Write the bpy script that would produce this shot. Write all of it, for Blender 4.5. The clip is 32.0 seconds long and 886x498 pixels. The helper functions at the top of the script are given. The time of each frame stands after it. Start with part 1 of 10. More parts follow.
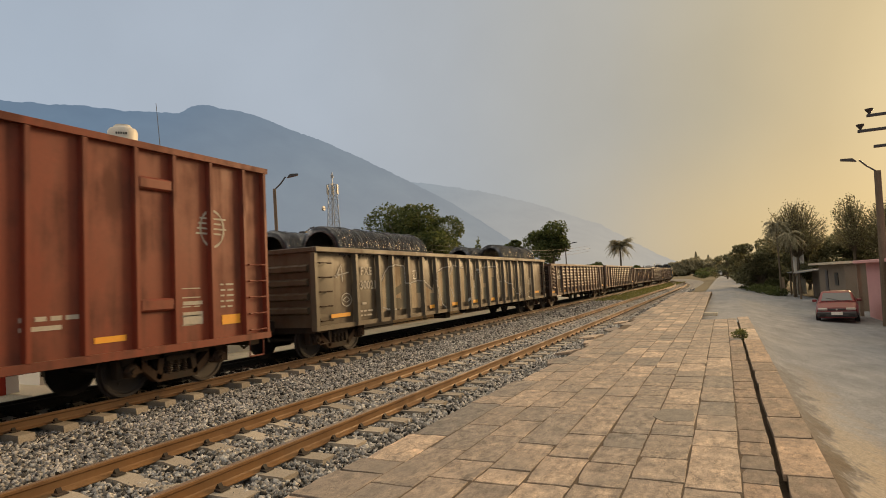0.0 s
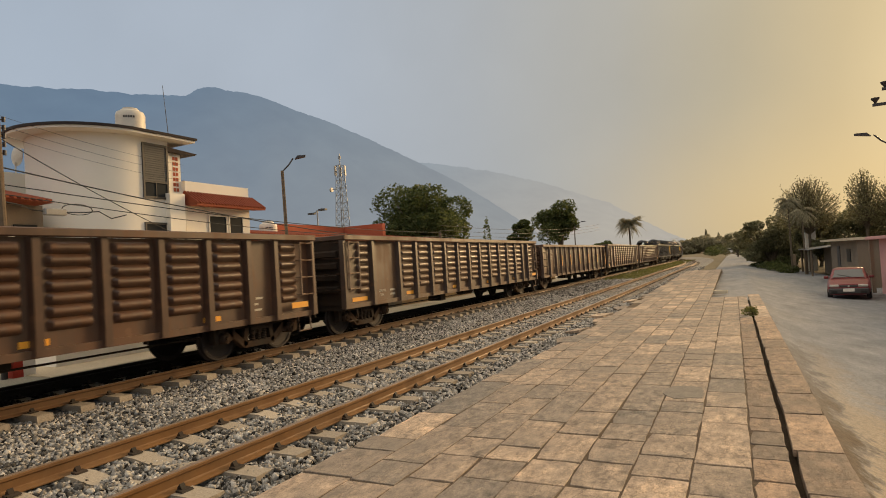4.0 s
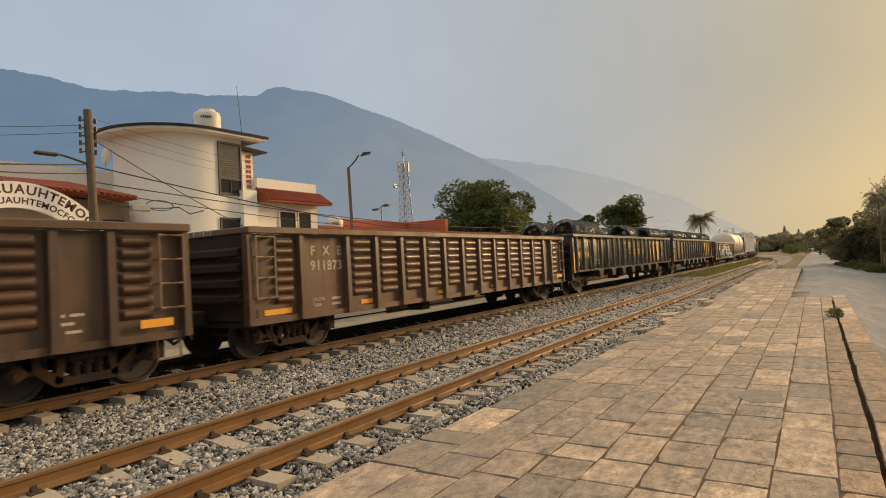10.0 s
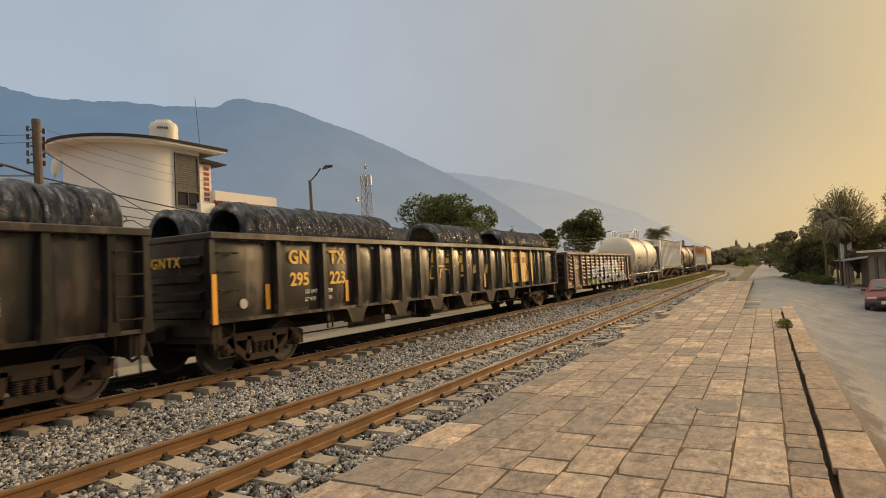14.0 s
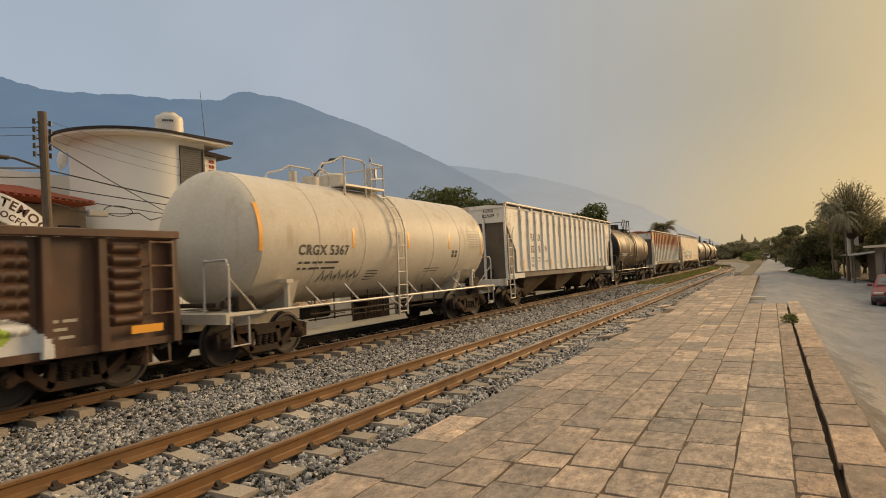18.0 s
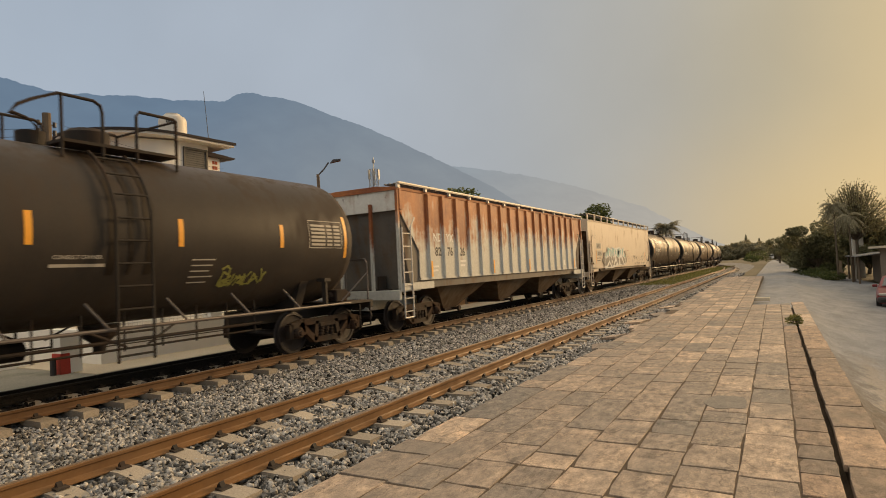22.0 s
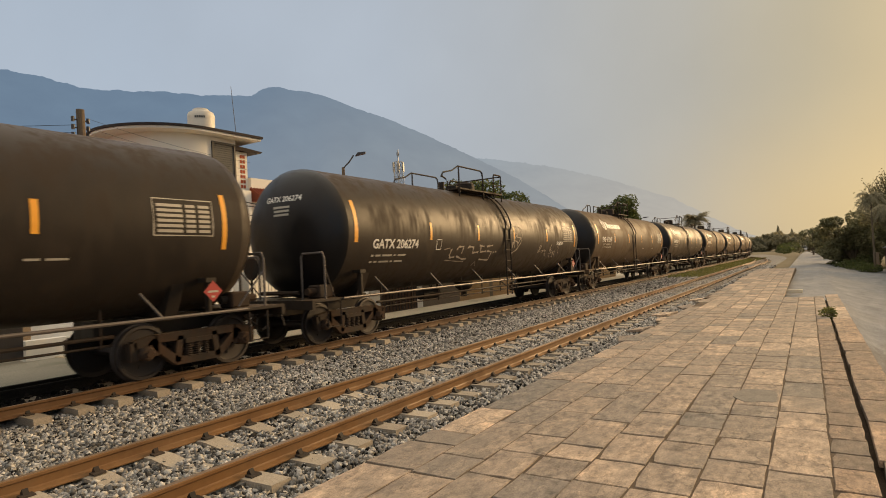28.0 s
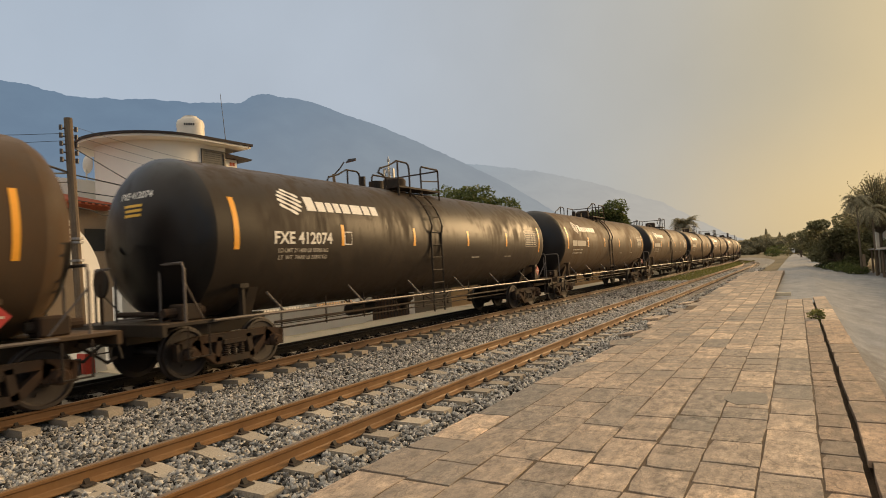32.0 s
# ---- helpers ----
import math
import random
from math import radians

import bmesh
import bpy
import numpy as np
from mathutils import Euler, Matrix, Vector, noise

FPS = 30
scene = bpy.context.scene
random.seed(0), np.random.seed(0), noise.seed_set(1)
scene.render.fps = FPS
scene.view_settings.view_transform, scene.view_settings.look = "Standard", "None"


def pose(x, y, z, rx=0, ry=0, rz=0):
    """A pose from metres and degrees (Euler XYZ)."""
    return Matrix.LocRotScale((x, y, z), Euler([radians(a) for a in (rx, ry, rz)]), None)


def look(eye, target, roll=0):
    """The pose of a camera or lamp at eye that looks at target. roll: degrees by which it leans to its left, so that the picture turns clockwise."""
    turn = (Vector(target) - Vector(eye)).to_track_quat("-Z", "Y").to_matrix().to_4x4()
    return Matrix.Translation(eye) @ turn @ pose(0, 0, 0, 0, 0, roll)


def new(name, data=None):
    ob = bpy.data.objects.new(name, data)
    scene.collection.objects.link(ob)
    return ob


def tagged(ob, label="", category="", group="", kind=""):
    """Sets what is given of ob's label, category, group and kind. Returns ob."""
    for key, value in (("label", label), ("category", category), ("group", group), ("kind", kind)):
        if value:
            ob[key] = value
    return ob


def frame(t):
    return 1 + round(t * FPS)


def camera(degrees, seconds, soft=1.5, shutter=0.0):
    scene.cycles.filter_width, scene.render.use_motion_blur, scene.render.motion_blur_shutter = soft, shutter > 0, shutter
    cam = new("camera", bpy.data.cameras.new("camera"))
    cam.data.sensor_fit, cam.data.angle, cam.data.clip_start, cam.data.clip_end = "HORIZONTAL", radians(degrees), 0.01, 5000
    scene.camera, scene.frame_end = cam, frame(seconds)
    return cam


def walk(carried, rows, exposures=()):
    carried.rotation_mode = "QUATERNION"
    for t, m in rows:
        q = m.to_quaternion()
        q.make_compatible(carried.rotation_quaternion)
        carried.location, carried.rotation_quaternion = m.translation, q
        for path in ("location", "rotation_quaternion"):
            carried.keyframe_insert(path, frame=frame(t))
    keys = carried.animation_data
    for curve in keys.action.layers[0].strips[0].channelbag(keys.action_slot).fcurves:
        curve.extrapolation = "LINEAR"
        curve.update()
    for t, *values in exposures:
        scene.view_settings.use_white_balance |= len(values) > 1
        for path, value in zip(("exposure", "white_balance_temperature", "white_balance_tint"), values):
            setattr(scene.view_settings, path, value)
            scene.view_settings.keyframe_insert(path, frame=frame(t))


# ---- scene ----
cam = camera(74.3, 32.0, soft=0.95, shutter=0.15)
PATH = [
    (0, (1.004, 0.054, 1.713), (0.146, 1.856, 1.832), -2.8),
    (0.5, (0.997, 0.06, 1.71), (0.138, 1.863, 1.819), -2.9),
    (1, (1.001, 0.06, 1.713), (0.142, 1.863, 1.813), -3.1),
    (1.5, (0.998, 0.055, 1.711), (0.139, 1.859, 1.806), -3.1),
    (2, (1.002, 0.054, 1.713), (0.137, 1.855, 1.801), -3.1),
    (2.5, (1.005, 0.053, 1.709), (0.129, 1.849, 1.789), -3.1),
    (3, (0.998, 0.06, 1.706), (0.112, 1.852, 1.777), -3.0),
    (3.5, (0.996, 0.057, 1.706), (0.104, 1.846, 1.768), -3.2),
    (5.5, (1.009, 0.063, 1.702), (0.14, 1.864, 1.746), -3.7),
    (6, (1.009, 0.069, 1.702), (0.137, 1.868, 1.75), -3.6),
    (6.5, (1.005, 0.061, 1.698), (0.113, 1.851, 1.754), -3.4),
    (7, (0.982, 0.046, 1.705), (0.054, 1.816, 1.769), -3.2),
    (7.5, (0.973, 0.045, 1.711), (-0.003, 1.789, 1.781), -3.2),
    (8, (0.961, 0.029, 1.709), (-0.063, 1.746, 1.778), -3.1),
    (8.5, (0.959, 0.024, 1.703), (-0.102, 1.719, 1.767), -2.9),
    (9, (0.955, 0.023, 1.703), (-0.123, 1.707, 1.758), -2.9),
    (9.5, (0.967, 0.015, 1.704), (-0.113, 1.698, 1.755), -2.9),
    (10, (0.968, 0.024, 1.704), (-0.105, 1.711, 1.754), -2.8),
    (10.5, (0.966, 0.02, 1.709), (-0.097, 1.713, 1.76), -2.8),
    (11, (0.963, 0.02, 1.709), (-0.089, 1.719, 1.766), -2.7),
    (11.5, (0.963, 0.027, 1.706), (-0.079, 1.732, 1.771), -2.8),
    (12, (0.97, 0.038, 1.709), (-0.061, 1.75, 1.787), -2.9),
    (12.5, (0.97, 0.026, 1.715), (-0.048, 1.745, 1.801), -3.0),
    (13, (0.968, 0.036, 1.713), (-0.034, 1.765, 1.803), -3.0),
    (13.5, (0.967, 0.035, 1.709), (-0.016, 1.775, 1.8), -3.1),
    (14, (0.971, 0.036, 1.71), (0.01, 1.787, 1.8), -3.0),
    (14.5, (0.974, 0.036, 1.712), (0.03, 1.797, 1.801), -3.1),
    (16.5, (0.972, 0.035, 1.711), (0.028, 1.797, 1.788), -3.0),
    (17, (0.969, 0.035, 1.711), (0.014, 1.791, 1.784), -2.9),
    (17.5, (0.965, 0.036, 1.706), (0.0, 1.787, 1.776), -2.8),
    (18, (0.964, 0.04, 1.707), (-0.012, 1.784, 1.776), -2.8),
    (18.5, (0.962, 0.033, 1.711), (-0.022, 1.773, 1.78), -2.7),
    (19, (0.958, 0.039, 1.709), (-0.032, 1.776, 1.78), -2.7),
    (19.5, (0.962, 0.04, 1.706), (-0.031, 1.775, 1.778), -2.7),
    (20, (0.963, 0.035, 1.716), (-0.03, 1.769, 1.79), -2.8),
    (20.5, (0.966, 0.043, 1.713), (-0.027, 1.777, 1.788), -2.9),
    (21, (0.965, 0.035, 1.716), (-0.026, 1.771, 1.791), -2.9),
    (21.5, (0.964, 0.037, 1.714), (-0.024, 1.774, 1.789), -2.9),
    (22, (0.957, 0.047, 1.711), (-0.028, 1.786, 1.783), -2.8),
    (22.5, (0.948, 0.051, 1.711), (-0.032, 1.793, 1.779), -2.7),
    (23, (0.939, 0.046, 1.71), (-0.035, 1.791, 1.774), -2.6),
    (23.5, (0.939, 0.046, 1.712), (-0.032, 1.793, 1.774), -2.7),
    (24, (0.95, 0.055, 1.71), (-0.023, 1.802, 1.771), -2.7),
    (24.5, (0.947, 0.048, 1.707), (-0.035, 1.789, 1.768), -2.7),
    (25, (0.954, 0.039, 1.712), (-0.04, 1.774, 1.772), -2.7),
    (25.5, (0.962, 0.044, 1.707), (-0.041, 1.773, 1.769), -2.8),
    (26, (0.957, 0.055, 1.71), (-0.051, 1.781, 1.771), -2.9),
    (26.5, (0.953, 0.055, 1.706), (-0.062, 1.777, 1.767), -2.8),
    (28.5, (0.962, 0.03, 1.703), (-0.107, 1.72, 1.749), -2.9),
    (29, (0.954, 0.021, 1.704), (-0.117, 1.709, 1.747), -2.9),
    (29.5, (0.945, 0.027, 1.703), (-0.122, 1.719, 1.745), -2.8),
    (30, (0.951, 0.028, 1.699), (-0.108, 1.723, 1.747), -2.9),
    (30.5, (0.955, 0.025, 1.702), (-0.096, 1.726, 1.755), -2.9),
    (31, (0.959, 0.029, 1.702), (-0.088, 1.732, 1.76), -3.0),
    (31.5, (0.964, 0.028, 1.706), (-0.077, 1.735, 1.77), -3.2),
    (32, (0.964, 0.021, 1.71), (-0.068, 1.733, 1.778), -3.4),
]
walk(cam, [(t, look(eye, aim, roll)) for t, eye, aim, roll in PATH],
     [(0, 0.0), (6, 0.0), (9, 0.10), (12, 0.08), (14.5, 0.03), (17, -0.04), (26, -0.02), (29, 0.12), (32, 0.10)])

# ---- sky, sun and exposure ----
SUN_AZ, SUN_EL = 23.0, 15.5     # degrees to the right of the track, and up
SUN = Vector((math.sin(radians(SUN_AZ)) * math.cos(radians(SUN_EL)),
              math.cos(radians(SUN_AZ)) * math.cos(radians(SUN_EL)), math.sin(radians(SUN_EL))))
scene.view_settings.exposure = 0.0

world = bpy.data.worlds.new("sky")
scene.world = world
world.use_nodes = True
wn, wl = world.node_tree.nodes, world.node_tree.links
wn.clear()
sky = wn.new("ShaderNodeTexSky")
sky.sky_type = "NISHITA"
sky.sun_disc = False
sky.sun_elevation = radians(SUN_EL)
sky.sun_rotation = radians(SUN_AZ)
sky.air_density, sky.dust_density, sky.ozone_density = 1.0, 4.0, 1.0
where = wn.new("ShaderNodeTexCoord")
toward = wn.new("ShaderNodeVectorMath")
toward.operation = "DOT_PRODUCT"
toward.inputs[1].default_value = (math.sin(radians(34)) * math.cos(radians(10)), math.cos(radians(34)) * math.cos(radians(10)), math.sin(radians(10)))     # the brightest haze stands low
wl.new(where.outputs["Generated"], toward.inputs[0])
haze = wn.new("ShaderNodeValToRGB")
ramp = haze.color_ramp
ramp.elements[0].position, ramp.elements[0].color = 0.0, (0.41, 0.475, 0.56, 1)
ramp.elements[1].position, ramp.elements[1].color = 1.0, (0.90, 0.70, 0.37, 1)
for at, tone in ((0.10, (0.425, 0.485, 0.565)), (0.36, (0.43, 0.48, 0.545)), (0.55, (0.425, 0.45, 0.475)), (0.74, (0.43, 0.415, 0.37)), (0.84, (0.455, 0.40, 0.285)), (0.905, (0.53, 0.425, 0.245)), (0.945, (0.64, 0.50, 0.265))):
    e = ramp.elements.new(at)
    e.color = (*tone, 1)
wl.new(toward.outputs["Value"], haze.inputs["Fac"])
cloud = wn.new("ShaderNodeTexNoise")
cloud.inputs["Scale"].default_value, cloud.inputs["Detail"].default_value = 1.7, 6
wl.new(where.outputs["Generated"], cloud.inputs["Vector"])
veil = wn.new("ShaderNodeMapRange")
veil.inputs["From Min"].default_value, veil.inputs["From Max"].default_value = 0.3, 0.7
veil.inputs["To Min"].default_value, veil.inputs["To Max"].default_value = 0.90, 1.11
wl.new(cloud.outputs["Fac"], veil.inputs["Value"])
veiled = wn.new("ShaderNodeVectorMath")
veiled.operation = "SCALE"
wl.new(haze.outputs["Color"], veiled.inputs[0])
wl.new(veil.outputs["Result"], veiled.inputs["Scale"])
# golden haze low towards the sun, and a brighter veil high overhead
axes = wn.new("ShaderNodeSeparateXYZ")
wl.new(where.outputs["Generated"], axes.inputs["Vector"])


def sky_range(source, lo, hi, a, b):
    r = wn.new("ShaderNodeMapRange")
    r.interpolation_type = "SMOOTHSTEP"
    for k, v in (("From Min", lo), ("From Max", hi), ("To Min", a), ("To Max", b)):
        r.inputs[k].default_value = v
    wl.new(source, r.inputs["Value"])
    return r.outputs["Result"]


low = wn.new("ShaderNodeMath")
low.operation = "MULTIPLY"
wl.new(sky_range(axes.outputs["Z"], 0.0, 0.26, 0.75, 0.0), low.inputs[0])
wl.new(sky_range(toward.outputs["Value"], 0.62, 0.93, 0.0, 1.0), low.inputs[1])
golden = wn.new("ShaderNodeMix")
golden.data_type = "RGBA"
wl.new(low.outputs[0], golden.inputs["Factor"])
wl.new(veiled.outputs["Vector"], golden.inputs["A"])
golden.inputs["B"].default_value = (0.80, 0.575, 0.27, 1)
tint = wn.new("ShaderNodeMix")
tint.data_type = "RGBA"
wl.new(sky_range(axes.outputs["Z"], 0.45, 0.95, 0.0, 1.0), tint.inputs["Factor"])
tint.inputs["A"].default_value, tint.inputs["B"].default_value = (1, 1, 1, 1), (3.3, 2.6, 1.85, 1)
lifted = wn.new("ShaderNodeVectorMath")
lifted.operation = "MULTIPLY"
wl.new(golden.outputs["Result"], lifted.inputs[0])
wl.new(tint.outputs["Result"], lifted.inputs[1])
# pale warm haze in the half of the sky opposite the sun
behind = wn.new("ShaderNodeMix")
behind.data_type = "RGBA"
wl.new(sky_range(toward.outputs["Value"], -0.92, -0.28, 1.0, 0.0), behind.inputs["Factor"])
behind.inputs["A"].default_value, behind.inputs["B"].default_value = (1, 1, 1, 1), (1.75, 1.35, 0.98, 1)
raised = wn.new("ShaderNodeVectorMath")
raised.operation = "MULTIPLY"
wl.new(lifted.outputs["Vector"], raised.inputs[0])
wl.new(behind.outputs["Result"], raised.inputs[1])
dim = wn.new("ShaderNodeVectorMath")
dim.operation = "SCALE"
dim.inputs["Scale"].default_value = 0.05
wl.new(sky.outputs["Color"], dim.inputs[0])
blend = wn.new("ShaderNodeMix")
blend.data_type = "RGBA"
blend.inputs["Factor"].default_value = 0.93
wl.new(dim.outputs["Vector"], blend.inputs["A"])
wl.new(raised.outputs["Vector"], blend.inputs["B"])
glow = wn.new("ShaderNodeBackground")
wl.new(blend.outputs["Result"], glow.inputs["Color"])
wout = wn.new("ShaderNodeOutputWorld")
wl.new(glow.outputs["Background"], wout.inputs["Surface"])

sun_data = bpy.data.lights.new("sun", "SUN")
sun_data.energy, sun_data.angle, sun_data.color = 3.4, radians(18.0), (1.0, 0.66, 0.33)
sun_lamp = new("sun", sun_data)
sun_lamp.matrix_world = look(SUN * 100, (0, 0, 0))

# ---- mesh helpers ----
def part(name, bm, material, parent, label="", smooth=False):
    """Links a bmesh as one mesh object under a thing or a part."""
    me = bpy.data.meshes.new(name)
    bmesh.ops.recalc_face_normals(bm, faces=bm.faces)
    bm.to_mesh(me)
    bm.free()
    me.materials.append(material)
    if smooth:
        me.shade_smooth() if smooth is True else me.set_sharp_from_angle(angle=radians(smooth))
    ob = new(name, me)
    ob.parent = parent
    if label:
        ob["label"] = label
    return ob


def again(ob, parent=None, loc=None, turn=0.0, name=None, flip=False):
    """A further object on the same mesh."""
    o = new(name or ob.name.split(".")[0], ob.data)
    o.parent = parent if parent else ob.parent
    if loc is not None:
        o.location = loc
    o.rotation_euler = (0, 0, radians(turn))
    if "label" in ob:
        o["label"] = ob["label"]
    return o


def thing(name, label, category, loc=(0, 0, 0), turn=0.0, group="", kind=""):
    e = new(name)
    e.empty_display_size = 0.3
    e.location = loc
    e.rotation_euler = (0, 0, radians(turn))
    return tagged(e, label, category, group, kind)


def box(bm, x0, x1, y0, y1, z0, z1, bev=0.0):
    r = bmesh.ops.create_cube(bm, size=1)
    for v in r["verts"]:
        v.co = Vector((x0 + (v.co.x + 0.5) * (x1 - x0), y0 + (v.co.y + 0.5) * (y1 - y0), z0 + (v.co.z + 0.5) * (z1 - z0)))
    if bev:
        edges = list({e for v in r["verts"] for e in v.link_edges})
        bmesh.ops.bevel(bm, geom=edges, offset=bev, segments=1, affect="EDGES", profile=0.5)
    return bm


def rod(bm, a, b, r, n=8, r2=None):
    """A round bar from a to b."""
    a, b = Vector(a), Vector(b)
    d = b - a
    m = Matrix.Translation((a + b) / 2) @ d.to_track_quat("Z", "Y").to_matrix().to_4x4()
    bmesh.ops.create_cone(bm, cap_ends=True, segments=n, radius1=r, radius2=r if r2 is None else r2, depth=d.length, matrix=m)
    return bm


def pipe(bm, points, r, n=6):
    """A bent round bar through points, in one piece."""
    pts = [Vector(p) for p in points]
    rings = []
    up_ = Vector((0, 0, 1))
    for i, p in enumerate(pts):
        d = (pts[min(i + 1, len(pts) - 1)] - pts[max(i - 1, 0)]).normalized()
        side = d.cross(up_ if abs(d.z) < 0.9 else Vector((1, 0, 0))).normalized()
        top = side.cross(d)
        bend = 1.0
        if 0 < i < len(pts) - 1:
            c = (pts[i + 1] - p).normalized().dot((p - pts[i - 1]).normalized())
            bend = min(1.6, 1 / max(0.6, math.sqrt(max(0.05, (1 + c) / 2))))
        rings.append([bm.verts.new(p + (side * math.cos(2 * math.pi * k / n) + top * math.sin(2 * math.pi * k / n)) * r * bend) for k in range(n)])
    for a, b in zip(rings, rings[1:]):
        # the nearest way round, so that bars do not twist
        turn = min(range(n), key=lambda q: (a[0].co - b[q].co - (a[0].co - a[0].co)).length)
        for k in range(n):
            bm.faces.new((a[k], a[(k + 1) % n], b[(k + 1 + turn) % n], b[(k + turn) % n]))
    bm.faces.new(rings[0])
    bm.faces.new(rings[-1])
    return bm


def prism(bm, poly, axis, a, b):
    """A polygon of two coordinates, drawn out along an axis from a to b."""
    def at(p, w):
        return {"x": (w, p[0], p[1]), "y": (p[0], w, p[1]), "z": (p[0], p[1], w)}[axis]
    lo = [bm.verts.new(at(p, a)) for p in poly]
    hi = [bm.verts.new(at(p, b)) for p in poly]
    n = len(poly)
    bm.faces.new(lo)
    bm.faces.new(hi)
    for i in range(n):
        bm.faces.new((lo[i], lo[(i + 1) % n], hi[(i + 1) % n], hi[i]))
    return bm


def lathe(bm, profile, axis="y", n=24, centre=(0, 0, 0), closed=False):
    """Turns a profile of (radius, place along the axis) round an axis through centre."""
    rings = []
    for r, w in profile:
        ring = []
        for i in range(n):
            c, s = math.cos(2 * math.pi * i / n) * r, math.sin(2 * math.pi * i / n) * r
            p = {"x": (w, c, s), "y": (c, w, s), "z": (c, s, w)}[axis]
            ring.append(bm.verts.new(Vector(p) + Vector(centre)))
        rings.append(ring)
    pairs = list(zip(rings, rings[1:])) + ([(rings[-1], rings[0])] if closed else [])
    for p, q in pairs:
        for i in range(n):
            bm.faces.new((p[i], p[(i + 1) % n], q[(i + 1) % n], q[i]))
    if not closed:
        for ring in (rings[0], rings[-1]):
            bm.faces.new(ring)
    return bm


def grid(nx, ny, f):
    """A sheet of nx by ny cells; f gives the place for u, v from 0 to 1."""
    bm = bmesh.new()
    vs = [[bm.verts.new(f(i / nx, j / ny)) for i in range(nx + 1)] for j in range(ny + 1)]
    for j in range(ny):
        for i in range(nx):
            bm.faces.new((vs[j][i], vs[j][i + 1], vs[j + 1][i + 1], vs[j + 1][i]))
    return bm


def letters(text, size, place, spacing=1.0, cuts=0, wide=1.0, bold=0.035):
    """Writing as a flat bmesh; place(u, v) lays u along the line and v up it into the world. u runs round the middle."""
    cu = bpy.data.curves.new("letters", "FONT")
    cu.body, cu.size, cu.align_x, cu.space_character, cu.resolution_u, cu.offset = text, size * 1.38, "CENTER", spacing, 3, size * bold
    ob = bpy.data.objects.new("letters", cu)
    scene.collection.objects.link(ob)
    me = bpy.data.meshes.new_from_object(ob.evaluated_get(bpy.context.evaluated_depsgraph_get()))
    bpy.data.objects.remove(ob)
    bpy.data.curves.remove(cu)
    bm = bmesh.new()
    bm.from_mesh(me)
    bpy.data.meshes.remove(me)
    for k in range(cuts):
        h = size * (k + 1) / (cuts + 1)
        bmesh.ops.bisect_plane(bm, geom=bm.verts[:] + bm.edges[:] + bm.faces[:], plane_co=(0, h, 0), plane_no=(0, 1, 0))
    for v in bm.verts:
        v.co = Vector(place(v.co.x * wide, v.co.y))
    return bm


def strip(place, u0, u1, v0, v1, nu=1, nv=1, bm=None):
    """A patch of paint laid on a surface by place(u, v)."""
    bm = bm or bmesh.new()
    vs = [[bm.verts.new(place(u0 + (u1 - u0) * i / nu, v0 + (v1 - v0) * j / nv)) for i in range(nu + 1)] for j in range(nv + 1)]
    for j in range(nv):
        for i in range(nu):
            bm.faces.new((vs[j][i], vs[j][i + 1], vs[j + 1][i + 1], vs[j + 1][i]))
    return bm


def ribbon(place, pts, w, bm=None, nv=4):
    """A brush stroke of width w along points (u, v)."""
    bm = bm or bmesh.new()
    fine = []
    for a, b in zip(pts, pts[1:]):
        fine += [(a[0] + (b[0] - a[0]) * k / nv, a[1] + (b[1] - a[1]) * k / nv) for k in range(nv)]
    fine.append(pts[-1])
    side = []
    for i, p in enumerate(fine):
        q0, q1 = fine[max(0, i - 1)], fine[min(len(fine) - 1, i + 1)]
        d = Vector((q1[0] - q0[0], q1[1] - q0[1]))
        d = d.normalized() if d.length > 0 else Vector((1, 0))
        ww = w * (0.75 + 0.25 * math.sin(i * 1.7)) / 2
        side.append((bm.verts.new(place(p[0] - d.y * ww, p[1] + d.x * ww)), bm.verts.new(place(p[0] + d.y * ww, p[1] - d.x * ww))))
    for a, b in zip(side, side[1:]):
        bm.faces.new((a[0], a[1], b[1], b[0]))
    return bm

# ---- materials ----
def nodes(name, rough=0.6, metal=0.0):
    m = bpy.data.materials.new(name)
    m.use_nodes = True
    n, l = m.node_tree.nodes, m.node_tree.links
    b = n["Principled BSDF"]
    b.inputs["Roughness"].default_value, b.inputs["Metallic"].default_value = rough, metal
    return m, n, l, b


def noise_at(n, l, scale, detail=4.0, stretch=(1, 1, 1), rough=0.55, coords="Object"):
    tc = n.new("ShaderNodeTexCoord")
    mp = n.new("ShaderNodeMapping")
    mp.inputs["Scale"].default_value = stretch
    l.new(tc.outputs[coords], mp.inputs["Vector"])
    t = n.new("ShaderNodeTexNoise")
    t.inputs["Scale"].default_value, t.inputs["Detail"].default_value, t.inputs["Roughness"].default_value = scale, detail, rough
    l.new(mp.outputs["Vector"], t.inputs["Vector"])
    return t.outputs["Fac"]


def ramp_of(n, l, fac, stops):
    r = n.new("ShaderNodeValToRGB")
    e = r.color_ramp.elements
    e[0].position, e[0].color = stops[0][0], (*stops[0][1], 1)
    e[1].position, e[1].color = stops[-1][0], (*stops[-1][1], 1)
    for p, c in stops[1:-1]:
        e.new(p).color = (*c, 1)
    l.new(fac, r.inputs["Fac"])
    return r.outputs["Color"]


